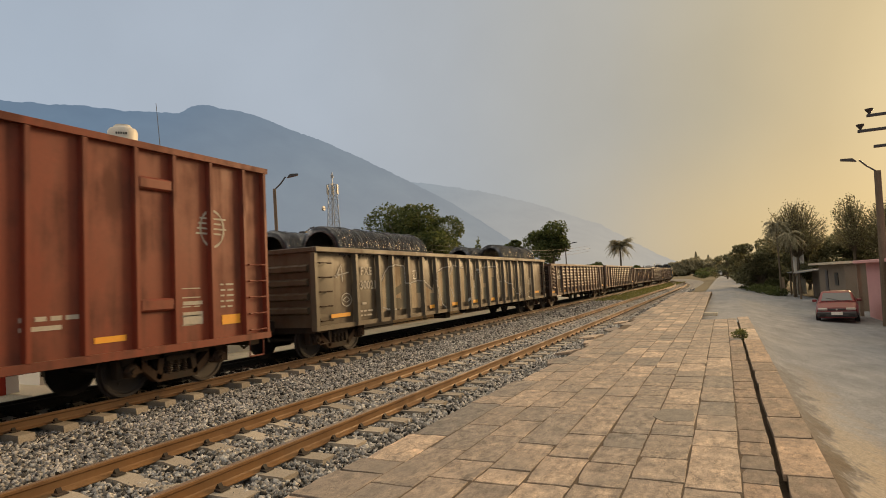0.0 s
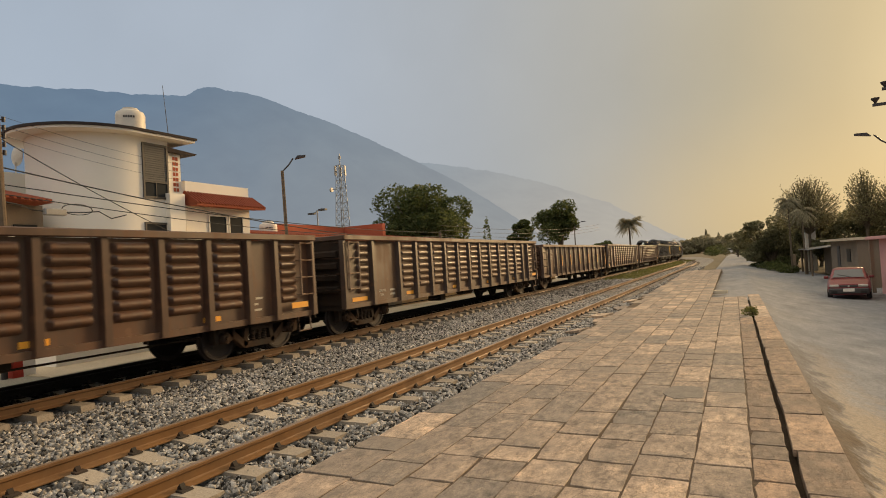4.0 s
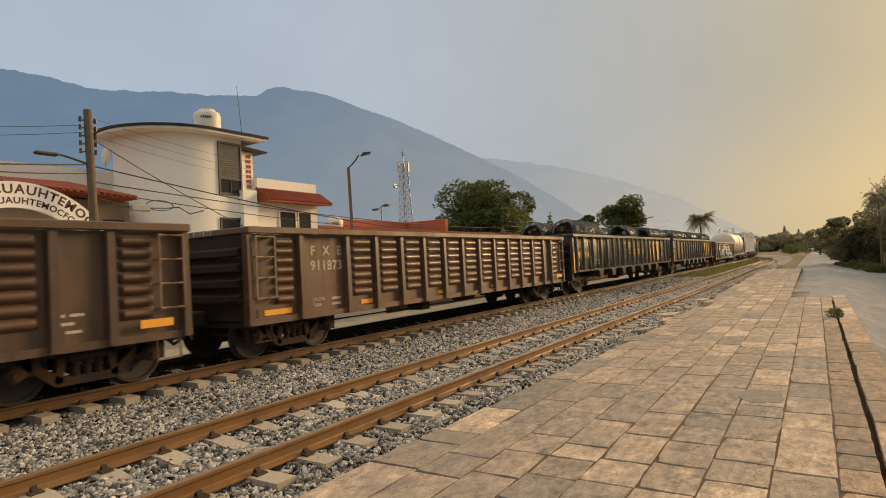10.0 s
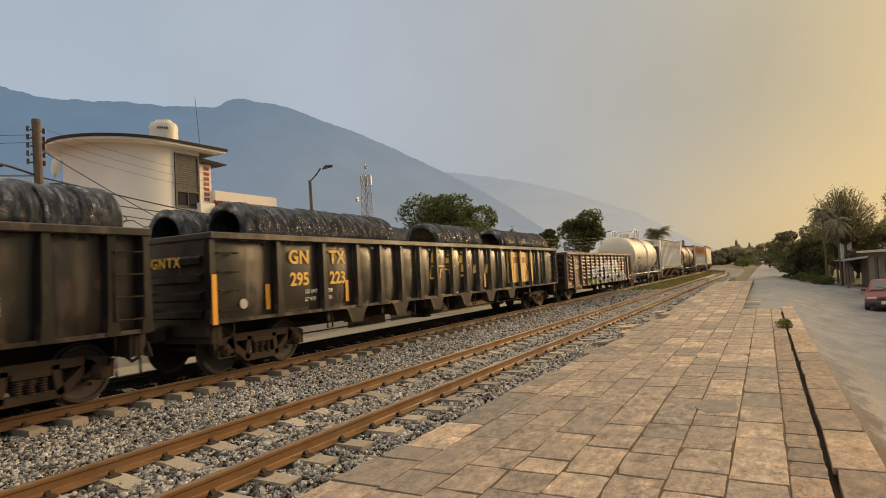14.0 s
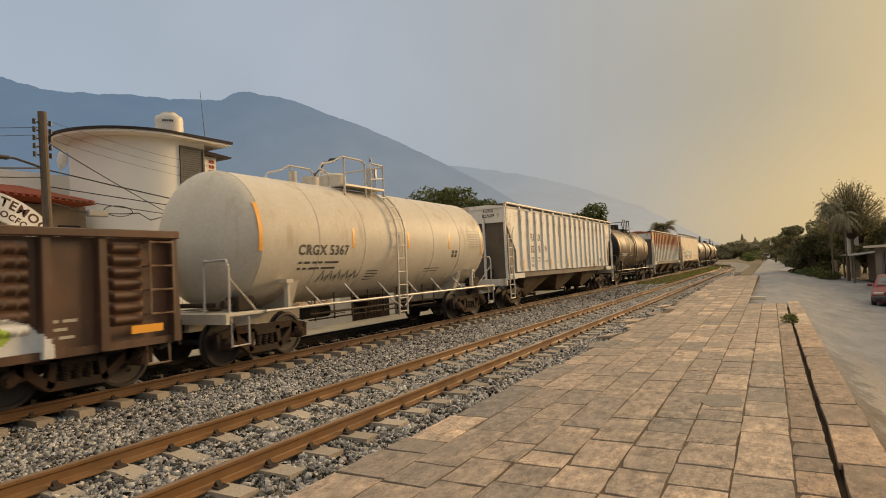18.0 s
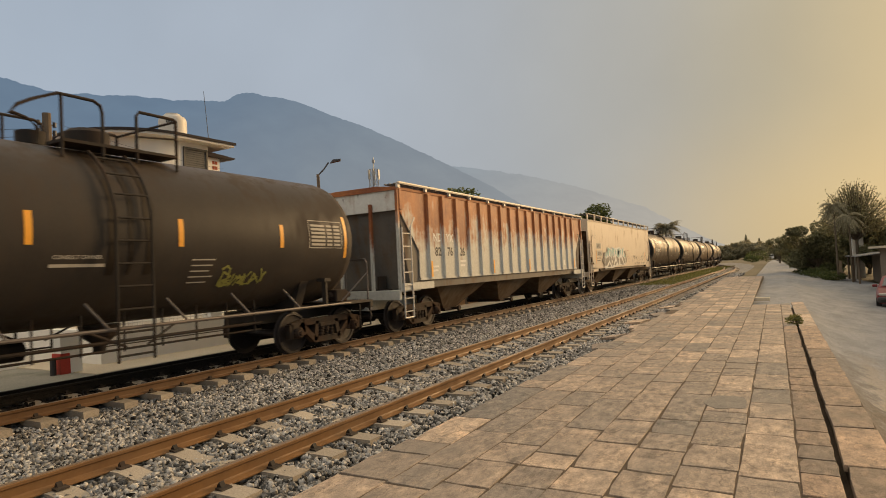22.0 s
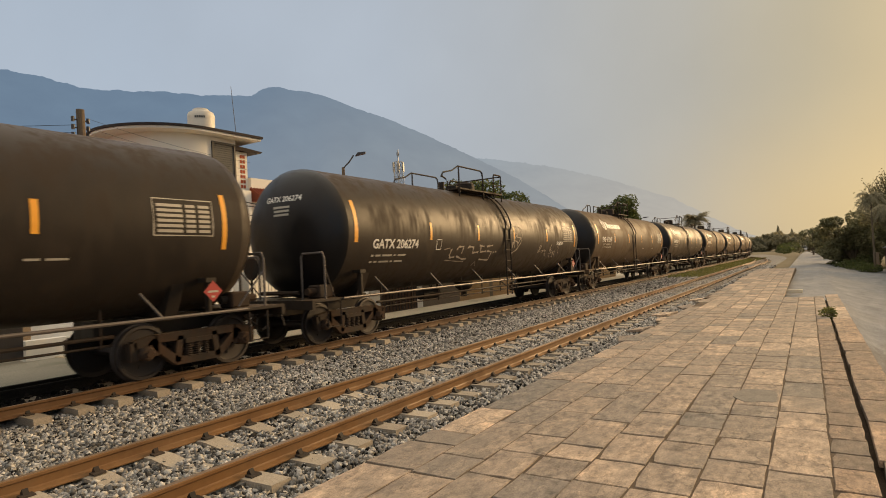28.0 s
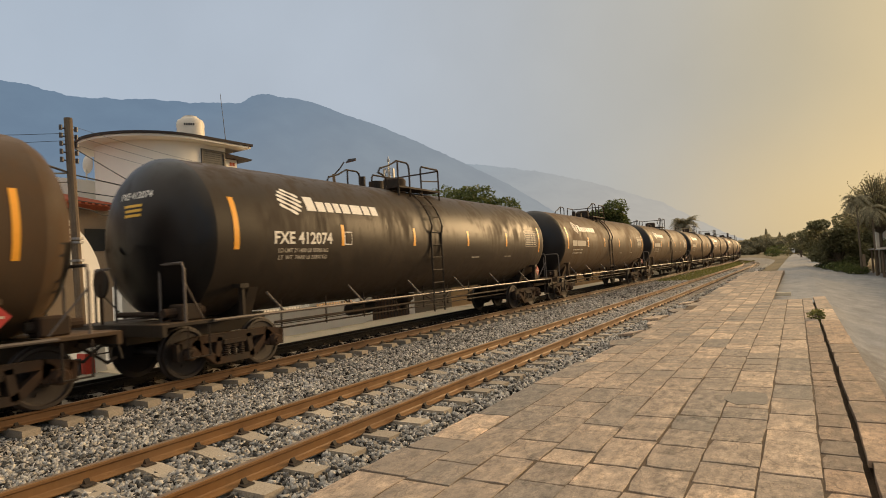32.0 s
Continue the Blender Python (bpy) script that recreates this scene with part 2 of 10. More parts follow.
def mixed(n, l, fac, a, b, mode="MIX"):
    x = n.new("ShaderNodeMix")
    x.data_type, x.blend_type = "RGBA", mode
    for k, v in (("Factor", fac), ("A", a), ("B", b)):
        if isinstance(v, (int, float)):
            x.inputs[k].default_value = v
        elif isinstance(v, tuple):
            x.inputs[k].default_value = (*v, 1)
        else:
            l.new(v, x.inputs[k])
    return x.outputs["Result"]


def bumped(n, l, b, height, strength=0.3, dist=0.01):
    u = n.new("ShaderNodeBump")
    u.inputs["Strength"].default_value, u.inputs["Distance"].default_value = strength, dist
    l.new(height, u.inputs["Height"])
    l.new(u.outputs["Normal"], b.inputs["Normal"])


def steps(n, l, fac, lo, hi):
    r = n.new("ShaderNodeMapRange")
    r.inputs["From Min"].default_value, r.inputs["From Max"].default_value = lo, hi
    l.new(fac, r.inputs["Value"])
    return r.outputs["Result"]


def maths(n, l, op, a, b=0.0):
    x = n.new("ShaderNodeMath")
    x.operation = op
    for i, v in enumerate((a, b)):
        if isinstance(v, (int, float)):
            x.inputs[i].default_value = v
        else:
            l.new(v, x.inputs[i])
    return x.outputs[0]


def paint(name, base, worn, amount=0.5, rough=0.55, streaks=0.5, dust=(0.30, 0.24, 0.17), dusty=0.25, metal=0.0, bump=0.25, dents=0.0, gloss=0.22, spots=0.0, sheen=0.05):
    """Weathered paint on steel: rust patches, streaks that run down and dust."""
    m, n, l, b = nodes(name, rough, metal)
    b.inputs["Specular IOR Level"].default_value = gloss
    # road dust that catches light at a flat angle
    b.inputs["Sheen Weight"].default_value, b.inputs["Sheen Roughness"].default_value = sheen, 0.45
    b.inputs["Sheen Tint"].default_value = (1.0, 0.70, 0.42, 1)
    big = noise_at(n, l, 0.9, 6, (1, 1, 0.8), 0.65)
    fine = noise_at(n, l, 14, 5)
    run = noise_at(n, l, 3.2, 4, (1.6, 1.6, 0.12))
    tone = mixed(n, l, steps(n, l, fine, 0.3, 0.75), tuple(c * 0.91 for c in base), tuple(min(1, c * 1.06) for c in base))
    spread = n.new("ShaderNodeMath")
    spread.operation = "MULTIPLY_ADD"
    l.new(run, spread.inputs[0])
    spread.inputs[1].default_value = streaks
    l.new(big, spread.inputs[2])
    edge = 0.5 + 0.5 * streaks + 0.22 * (1 - 2 * amount)
    rusty = steps(n, l, spread.outputs[0], edge - 0.09, edge + 0.13)
    tone = mixed(n, l, rusty, tone, worn)
    film = n.new("ShaderNodeMath")
    film.operation = "MULTIPLY"
    l.new(steps(n, l, noise_at(n, l, 1.7, 5, (1, 1, 0.5)), 0.35, 0.75), film.inputs[0])
    film.inputs[1].default_value = dusty
    tone = mixed(n, l, film.outputs[0], tone, dust)
    if spots:
        speck = maths(n, l, "MULTIPLY", steps(n, l, noise_at(n, l, 5.5, 3, (1, 1, 0.55), 0.5), 0.64, 0.69), steps(n, l, big, 0.40, 0.60))
        tone = mixed(n, l, maths(n, l, "MULTIPLY", speck, spots), tone, tuple(0.28 * c for c in worn) if base[0] > 0.2 else (0.17, 0.085, 0.04))
    l.new(tone, b.inputs["Base Color"])
    r = n.new("ShaderNodeMapRange")
    r.inputs["To Min"].default_value, r.inputs["To Max"].default_value = rough, min(1, rough + 0.3)
    l.new(rusty, r.inputs["Value"])
    l.new(r.outputs["Result"], b.inputs["Roughness"])
    if dents:
        both = n.new("ShaderNodeMath")
        both.operation = "MULTIPLY_ADD"
        l.new(noise_at(n, l, 1.3, 1), both.inputs[0])
        both.inputs[1].default_value = dents
        l.new(maths(n, l, "MULTIPLY", fine, 0.15), both.inputs[2])
        bumped(n, l, b, both.outputs[0], bump, 0.012)
    else:
        bumped(n, l, b, fine, bump, 0.004)
    return m


def stony(name, a, b2, scale=3.0, grain=40, rough=0.9, bump=0.5, dist=0.01, island=False, per_object=False, stain=None, spread=0.35):
    """Stone, concrete, plaster, soil: two scales of tone and a relief."""
    m, n, l, b = nodes(name, rough)
    b.inputs["Specular IOR Level"].default_value = 0.15
    big, fine = noise_at(n, l, scale, 6, rough=0.6, coords="Object"), noise_at(n, l, grain, 6, rough=0.7)
    tone = ramp_of(n, l, big, [(0.3, a), (0.72, b2)])
    tone = mixed(n, l, 0.55, tone, ramp_of(n, l, fine, [(0.3, tuple(c * 0.7 for c in a)), (0.7, tuple(min(1, c * 1.2) for c in b2))]))
    if stain:
        tone = mixed(n, l, steps(n, l, noise_at(n, l, scale * 0.55, 7, rough=0.7), 0.56, 0.72), tone, stain)
    if island or per_object:
        if island:
            g = n.new("ShaderNodeNewGeometry").outputs["Random Per Island"]
        else:
            g = n.new("ShaderNodeObjectInfo").outputs["Random"]
        v = n.new("ShaderNodeMapRange")
        v.inputs["To Min"].default_value, v.inputs["To Max"].default_value = 1 - spread, 1 + spread
        l.new(g, v.inputs["Value"])
        sc = n.new("ShaderNodeVectorMath")
        sc.operation = "SCALE"
        l.new(tone, sc.inputs[0])
        l.new(v.outputs["Result"], sc.inputs["Scale"])
        tone = sc.outputs["Vector"]
    l.new(tone, b.inputs["Base Color"])
    bumped(n, l, b, fine, bump, dist)
    return m


def plain(name, c, rough=0.5, metal=0.0, vary=0.15, scale=20):
    m, n, l, b = nodes(name, rough, metal)
    f = noise_at(n, l, scale, 4)
    l.new(mixed(n, l, f, tuple(x * (1 - vary) for x in c), tuple(min(1, x * (1 + vary)) for x in c)), b.inputs["Base Color"])
    bumped(n, l, b, f, 0.1, 0.003)
    return m


def leafy(name, dark, light):
    m, n, l, b = nodes(name, 0.6)
    g = n.new("ShaderNodeNewGeometry").outputs["Random Per Island"]
    l.new(ramp_of(n, l, g, [(0.0, dark), (1.0, light)]), b.inputs["Base Color"])
    b.inputs["Specular IOR Level"].default_value = 0.25
    tr = n.new("ShaderNodeBsdfTranslucent")
    l.new(ramp_of(n, l, g, [(0.0, tuple(c * 1.2 for c in dark)), (1.0, tuple(c * 1.3 for c in light))]), tr.inputs["Color"])
    ad = n.new("ShaderNodeMixShader")
    ad.inputs["Fac"].default_value = 0.42
    out = n["Material Output"]
    l.new(b.outputs["BSDF"], ad.inputs[1])
    l.new(tr.outputs["BSDF"], ad.inputs[2])
    l.new(ad.outputs["Shader"], out.inputs["Surface"])
    return m


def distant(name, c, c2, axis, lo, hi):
    """Far land seen through air: a plain glowing backdrop with the haze put into its colour."""
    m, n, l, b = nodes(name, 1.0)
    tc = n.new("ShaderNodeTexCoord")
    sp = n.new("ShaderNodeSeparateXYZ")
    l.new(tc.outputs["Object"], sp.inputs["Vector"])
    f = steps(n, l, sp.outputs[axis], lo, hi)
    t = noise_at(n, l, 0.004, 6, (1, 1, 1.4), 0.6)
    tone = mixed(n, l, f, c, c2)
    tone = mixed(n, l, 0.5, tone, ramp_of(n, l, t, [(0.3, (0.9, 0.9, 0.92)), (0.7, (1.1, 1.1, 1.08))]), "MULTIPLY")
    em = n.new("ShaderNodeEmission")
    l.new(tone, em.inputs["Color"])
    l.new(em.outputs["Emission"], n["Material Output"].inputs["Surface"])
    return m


M_BROWN = paint("brown_gondola_paint", (0.062, 0.029, 0.016), (0.105, 0.043, 0.018), 0.5, 0.42, 0.6, (0.14, 0.094, 0.058), 0.22, dents=2.6, gloss=0.6, spots=0.5, sheen=0.05, bump=0.4)
M_UMBER = paint("umber_gondola_paint", (0.056, 0.032, 0.020), (0.096, 0.044, 0.020), 0.5, 0.44, 0.6, (0.14, 0.095, 0.06), 0.22, dents=2.4, gloss=0.6, spots=0.45, sheen=0.05, bump=0.4)
M_OLIVE = paint("olive_gondola_paint", (0.080, 0.061, 0.037), (0.068, 0.041, 0.022), 0.4, 0.45, 0.5, (0.17, 0.125, 0.078), 0.32, dents=2.4, gloss=0.6, sheen=0.03, bump=0.35)
M_SOOT = paint("black_gondola_paint", (0.010, 0.009, 0.008), (0.040, 0.023, 0.013), 0.36, 0.30, 0.6, (0.075, 0.053, 0.034), 0.12, dents=3.4, gloss=0.6, spots=0.5, sheen=0.0, bump=0.6)
M_OXIDE = paint("oxide_red_boxcar_paint", (0.185, 0.028, 0.0095), (0.10, 0.024, 0.011), 0.38, 0.5, 0.6, (0.16, 0.055, 0.028), 0.22, dents=1.6, gloss=0.5, sheen=0.05, bump=0.35)
M_TANK = paint("dusty_black_tank_paint", (0.060, 0.041, 0.026), (0.074, 0.047, 0.028), 0.4, 0.58, 0.8, (0.105, 0.070, 0.042), 0.28, bump=0.02, gloss=0.14, sheen=0.08)
M_TANKCOAL = paint("coal_black_tank_paint", (0.037, 0.032, 0.0275), (0.048, 0.038, 0.030), 0.4, 0.5, 0.8, (0.075, 0.060, 0.046), 0.26, bump=0.02, gloss=0.16, sheen=0.06)
M_TANKJET = paint("clean_jet_tank_paint", (0.024, 0.0195, 0.016), (0.032, 0.024, 0.018), 0.4, 0.46, 0.8, (0.055, 0.041, 0.028), 0.24, bump=0.02, gloss=0.18, sheen=0.06)
M_GRIME = paint("washed_down_grime", (0.019, 0.0135, 0.009), (0.026, 0.019, 0.012), 0.5, 0.5, 0.9, (0.045, 0.032, 0.02), 0.3, bump=0.02, gloss=0.2)
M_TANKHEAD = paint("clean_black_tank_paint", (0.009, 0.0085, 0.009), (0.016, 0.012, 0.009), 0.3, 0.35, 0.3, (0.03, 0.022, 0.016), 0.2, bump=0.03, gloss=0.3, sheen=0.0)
M_PIPE = plain("grey_pipe_paint", (0.12, 0.10, 0.085), 0.5, 0.2)
M_PLACARD = plain("dark_red_placard_film", (0.33, 0.022, 0.02), 0.5)
M_CREAM = paint("cream_tank_paint", (0.60, 0.545, 0.44), (0.48, 0.39, 0.27), 0.16, 0.55, 0.8, (0.40, 0.345, 0.265), 0.28, bump=0.05, sheen=0.0)
M_GREYHOP = paint("pale_grey_hopper_paint", (0.70, 0.685, 0.62), (0.34, 0.19, 0.10), 0.17, 0.5, 0.6, (0.44, 0.39, 0.31), 0.28, dents=0.6, spots=0.8)


def rust_top():
    """Pale paint burnt through to orange rust from the top down, with rust runs below."""
    m, n, l, b = nodes("rust_streaked_hopper_paint", 0.62)
    sp = n.new("ShaderNodeSeparateXYZ")
    l.new(n.new("ShaderNodeTexCoord").outputs["Object"], sp.inputs["Vector"])
    high = steps(n, l, sp.outputs["Z"], 1.6, 4.1)
    big, fine = noise_at(n, l, 1.1, 6, (1, 1, 0.7), 0.65), noise_at(n, l, 13, 6)
    run = noise_at(n, l, 2.6, 5, (2.2, 2.2, 0.16), 0.6)
    f = maths(n, l, "ADD", maths(n, l, "MULTIPLY", high, 0.62), maths(n, l, "ADD", maths(n, l, "MULTIPLY", big, 0.95), maths(n, l, "MULTIPLY", run, 0.55)))
    pale = mixed(n, l, steps(n, l, fine, 0.3, 0.7), (0.47, 0.46, 0.40), (0.58, 0.565, 0.49))
    rust = mixed(n, l, steps(n, l, big, 0.35, 0.65), (0.46, 0.155, 0.034), (0.22, 0.062, 0.018))
    rust = mixed(n, l, maths(n, l, "MULTIPLY", steps(n, l, fine, 0.55, 0.75), 0.5), rust, (0.46, 0.22, 0.08))
    l.new(mixed(n, l, steps(n, l, f, 0.97, 1.15), pale, rust), b.inputs["Base Color"])
    bumped(n, l, b, fine, 0.3, 0.006)
    return m


M_RUSTHOP = rust_top()
M_TANHOP = paint("tan_hopper_paint", (0.66, 0.545, 0.40), (0.40, 0.28, 0.17), 0.12, 0.5, 0.7, (0.46, 0.365, 0.25), 0.28, dents=0.3, sheen=0.0)
M_BELLY = paint("grimy_hopper_bin_steel", (0.115, 0.085, 0.055), (0.07, 0.04, 0.02), 0.55, 0.65, 0.5, (0.16, 0.12, 0.08), 0.45)
M_BOGIE = paint("rusty_grimy_cast_steel", (0.019, 0.015, 0.012), (0.052, 0.028, 0.016), 0.45, 0.7, 0.2, (0.075, 0.052, 0.035), 0.3)
M_UNDER = paint("black_underframe_steel", (0.016, 0.014, 0.012), (0.045, 0.028, 0.018), 0.4, 0.65, 0.2, (0.075, 0.055, 0.04), 0.25)
# car ends darker than the sides: their shade is put into the paint
M_ENDSHADE = paint("sooty_car_end_steel", (0.020, 0.014, 0.010), (0.045, 0.025, 0.014), 0.45, 0.7, 0.4, (0.07, 0.048, 0.032), 0.25, dents=1.5)
M_SIGNINK = plain("brown_sign_paint", (0.10, 0.042, 0.032), 0.7, vary=0.2)
M_TREAD = plain("worn_wheel_steel", (0.030, 0.022, 0.018), 0.6, 0.1)


def rubbed_wheel():
    """Grimy wheel with a rim rubbed bright."""
    m, n, l, b = nodes("wheel_steel_with_rubbed_rim", 0.45, 0.3)
    tc, cut, ln = n.new("ShaderNodeTexCoord"), n.new("ShaderNodeVectorMath"), n.new("ShaderNodeVectorMath")
    cut.operation, ln.operation = "MULTIPLY", "LENGTH"
    cut.inputs[1].default_value = (0, 1, 1)
    l.new(tc.outputs["Object"], cut.inputs[0])
    l.new(cut.outputs["Vector"], ln.inputs[0])
    rim = steps(n, l, ln.outputs["Value"], 0.385, 0.405)
    wear = noise_at(n, l, 9, 5)
    l.new(mixed(n, l, rim, (0.032, 0.024, 0.019), ramp_of(n, l, wear, [(0.35, (0.16, 0.135, 0.11)), (0.65, (0.42, 0.38, 0.33))])), b.inputs["Base Color"])
    return m


M_BRIGHTWHEEL = rubbed_wheel()
M_WHITE = plain("white_lettering_paint", (0.72, 0.69, 0.62), 0.6, vary=0.25)
M_FADED = plain("faded_white_lettering_paint", (0.42, 0.38, 0.31), 0.7, vary=0.3)
M_YELLOW = plain("yellow_reflector_paint", (0.80, 0.36, 0.03), 0.45, vary=0.12)
M_DULLYEL = plain("dull_yellow_lettering_paint", (0.80, 0.47, 0.06), 0.6, vary=0.3)
M_DARKINK = plain("dark_lettering_paint", (0.05, 0.045, 0.04), 0.6, vary=0.3)
M_CHALK = plain("chalky_spray_paint", (0.42, 0.40, 0.35), 0.75, vary=0.35, scale=6)
M_SPRAYWHITE = plain("white_outline_spray_paint", (0.62, 0.61, 0.56), 0.65, vary=0.15, scale=6)
M_DULLRED = plain("dull_red_spray_paint", (0.36, 0.12, 0.06), 0.65, vary=0.3)
M_SPRAYGREY = plain("dark_grey_spray_paint", (0.085, 0.08, 0.072), 0.6, vary=0.45, scale=4)
M_MINT = plain("pale_mint_spray_paint", (0.40, 0.50, 0.34), 0.7, vary=0.3, scale=8)
M_TEAL = plain("teal_spray_paint", (0.17, 0.36, 0.335), 0.6, vary=0.3)
M_GREEN = plain("green_spray_paint", (0.22, 0.36, 0.06), 0.6, vary=0.3)


M_MURAL = paint("white_spray_paint", (0.66, 0.66, 0.64), (0.30, 0.22, 0.15), 0.16, 0.6, 0.5, (0.50, 0.46, 0.38), 0.4, dents=1.2, spots=0.3)
M_NAVY = plain("dark_blue_spray_paint", (0.028, 0.035, 0.125), 0.6, vary=0.35, scale=5)
M_LIME = plain("lime_green_spray_paint", (0.33, 0.45, 0.06), 0.6, vary=0.3, scale=5)
M_POND = plain("dark_green_spray_paint", (0.03, 0.085, 0.028), 0.6, vary=0.4, scale=5)
M_MIST = plain("pale_blue_spray_paint", (0.33, 0.38, 0.47), 0.6, vary=0.3, scale=4)
M_REDINK = plain("red_lettering_paint", (0.30, 0.05, 0.02), 0.6, vary=0.3)
M_PALE = plain("bare_silver_rail_paint", (0.48, 0.45, 0.40), 0.5, 0.2)
def wire_steel():
    """Black drawn wire: strand beside strand, the pale ones painted in as highlights."""
    m, n, l, b = nodes("black_steel_wire", 0.24, 0.75)
    strand = noise_at(n, l, 5.0, 5, (0.6, 9.0, 0.6), 0.7)
    l.new(ramp_of(n, l, strand, [(0.36, (0.010, 0.011, 0.012)), (0.50, (0.045, 0.048, 0.052)), (0.60, (0.16, 0.165, 0.17)), (0.70, (0.46, 0.45, 0.43))]), b.inputs["Base Color"])
    bumped(n, l, b, strand, 1.0, 0.03)
    return m


M_WIRE = wire_steel()
M_RAIL = paint("rusted_rail_steel", (0.205, 0.104, 0.038), (0.125, 0.062, 0.025), 0.45, 0.5, 0.1, (0.25, 0.165, 0.09), 0.3, sheen=0.05)
M_RAILDARK = paint("oily_rusted_rail_steel", (0.125, 0.064, 0.026), (0.07, 0.036, 0.017), 0.5, 0.5, 0.1, (0.18, 0.12, 0.07), 0.3, sheen=0.03)
M_RAILTOP = plain("worn_rail_head_steel", (0.30, 0.21, 0.14), 0.38, 0.5, 0.25, 8)
M_TIE = stony("concrete_sleeper", (0.28, 0.235, 0.178), (0.41, 0.35, 0.27), 2.0, 50, per_object=True, spread=0.22)
M_STONE = stony("broken_grey_ballast_stone", (0.125, 0.118, 0.108), (0.40, 0.375, 0.335), 1.0, 30, island=True, spread=0.97)
# near-black tones: the train's shade put into the oily stone colour
M_STONESHADE = stony("oily_dark_ballast_stone", (0.010, 0.009, 0.0075), (0.024, 0.020, 0.017), 1.0, 30, island=True, spread=0.6)
M_BEDSHADE = stony("oily_dark_ballast_bed", (0.013, 0.011, 0.009), (0.03, 0.026, 0.021), 14.0, 45, bump=1.0, dist=0.03)
M_BED = stony("fine_ballast_bed", (0.09, 0.085, 0.08), (0.28, 0.27, 0.25), 14.0, 45, bump=1.0, dist=0.03)


def place_noise(n, l, scale, detail=4.0, stretch=(1, 1, 1), rough=0.55):
    """Noise laid out over the whole place, so that alike pieces differ."""
    g = n.new("ShaderNodeNewGeometry")
    mp = n.new("ShaderNodeMapping")
    mp.inputs["Scale"].default_value = stretch
    l.new(g.outputs["Position"], mp.inputs["Vector"])
    t = n.new("ShaderNodeTexNoise")
    t.inputs["Scale"].default_value, t.inputs["Detail"].default_value, t.inputs["Roughness"].default_value = scale, detail, rough
    l.new(mp.outputs["Vector"], t.inputs["Vector"])
    return t.outputs["Fac"]


def sandstone(name, island, shade=(1.0, 1.0, 1.0)):
    """Worn layered sandstone: warm and grey flags, flaking layers, cracks and dark stains."""
    m, n, l, b = nodes(name, 0.82)
    g = n.new("ShaderNodeNewGeometry").outputs["Random Per Island"] if island else n.new("ShaderNodeObjectInfo").outputs["Random"]
    big = place_noise(n, l, 0.75, 6, rough=0.62)
    mid = place_noise(n, l, 5.5, 8, (1.2, 0.65, 1), 0.72)
    fine = place_noise(n, l, 60, 6, rough=0.75)
    flake = place_noise(n, l, 2.6, 5, (1.2, 0.8, 1), 0.6)
    tone = ramp_of(n, l, g, [(0.0, (0.19, 0.168, 0.142)), (0.15, (0.245, 0.203, 0.162)), (0.35, (0.32, 0.25, 0.187)), (0.5, (0.26, 0.21, 0.163)), (0.75, (0.345, 0.268, 0.20)), (0.90, (0.41, 0.313, 0.228)), (1.0, (0.50, 0.378, 0.27))])
    tone = mixed(n, l, 0.95, tone, ramp_of(n, l, mid, [(0.32, (0.42, 0.42, 0.43)), (0.46, (0.92, 0.92, 0.92)), (0.66, (1.42, 1.38, 1.32))]), "MULTIPLY")
    # a pitted, mottled top, and paler skin left standing in sharp-edged flakes
    mottle = place_noise(n, l, 13.0, 10, (1.3, 0.55, 1), 0.8)
    tone = mixed(n, l, 0.85, tone, ramp_of(n, l, mottle, [(0.36, (0.50, 0.49, 0.48)), (0.48, (0.92, 0.92, 0.92)), (0.58, (1.12, 1.12, 1.12)), (0.68, (1.32, 1.30, 1.26))]), "MULTIPLY")
    skin = steps(n, l, place_noise(n, l, 3.2, 9, (1.2, 0.6, 1), 0.68), 0.535, 0.55)
    tone = mixed(n, l, maths(n, l, "MULTIPLY", skin, 0.75), tone, mixed(n, l, 1.0, tone, (1.30, 1.27, 1.22), "MULTIPLY"))
    # stepped layers where the top has flaked
    layer = maths(n, l, "FRACT", maths(n, l, "MULTIPLY", flake, 4.0))
    tone = mixed(n, l, maths(n, l, "MULTIPLY", steps(n, l, layer, 0.93, 0.99), 0.55), tone, (0.19, 0.15, 0.11))
    pits = steps(n, l, place_noise(n, l, 26, 4, (0.7, 1.3, 1), 0.6), 0.60, 0.66)
    tone = mixed(n, l, maths(n, l, "MULTIPLY", pits, maths(n, l, "MULTIPLY", steps(n, l, big, 0.42, 0.58), 0.6)), tone, (0.14, 0.11, 0.082))
    tone = mixed(n, l, 0.6, tone, ramp_of(n, l, fine, [(0.3, (0.6, 0.6, 0.6)), (0.7, (1.35, 1.35, 1.35))]), "MULTIPLY")
    tone = mixed(n, l, maths(n, l, "MULTIPLY", steps(n, l, big, 0.50, 0.64), 0.65), tone, (0.215, 0.182, 0.145))
    tone = mixed(n, l, maths(n, l, "MULTIPLY", steps(n, l, place_noise(n, l, 2.3, 7, rough=0.7), 0.58, 0.68), 0.6), tone, (0.125, 0.105, 0.086))
    # wandering cracks, some of the way
    v = n.new("ShaderNodeTexVoronoi")
    v.feature = "DISTANCE_TO_EDGE"
    v.inputs["Scale"].default_value = 1.35
    bent = n.new("ShaderNodeVectorMath")
    bent.operation = "MULTIPLY_ADD"
    wob = n.new("ShaderNodeTexNoise")
    wob.inputs["Scale"].default_value, wob.inputs["Detail"].default_value = 3.0, 6
    at = n.new("ShaderNodeNewGeometry").outputs["Position"]
    l.new(at, wob.inputs["Vector"])
    l.new(wob.outputs["Color"], bent.inputs[0])
    bent.inputs[1].default_value = (0.5, 0.5, 0.0)
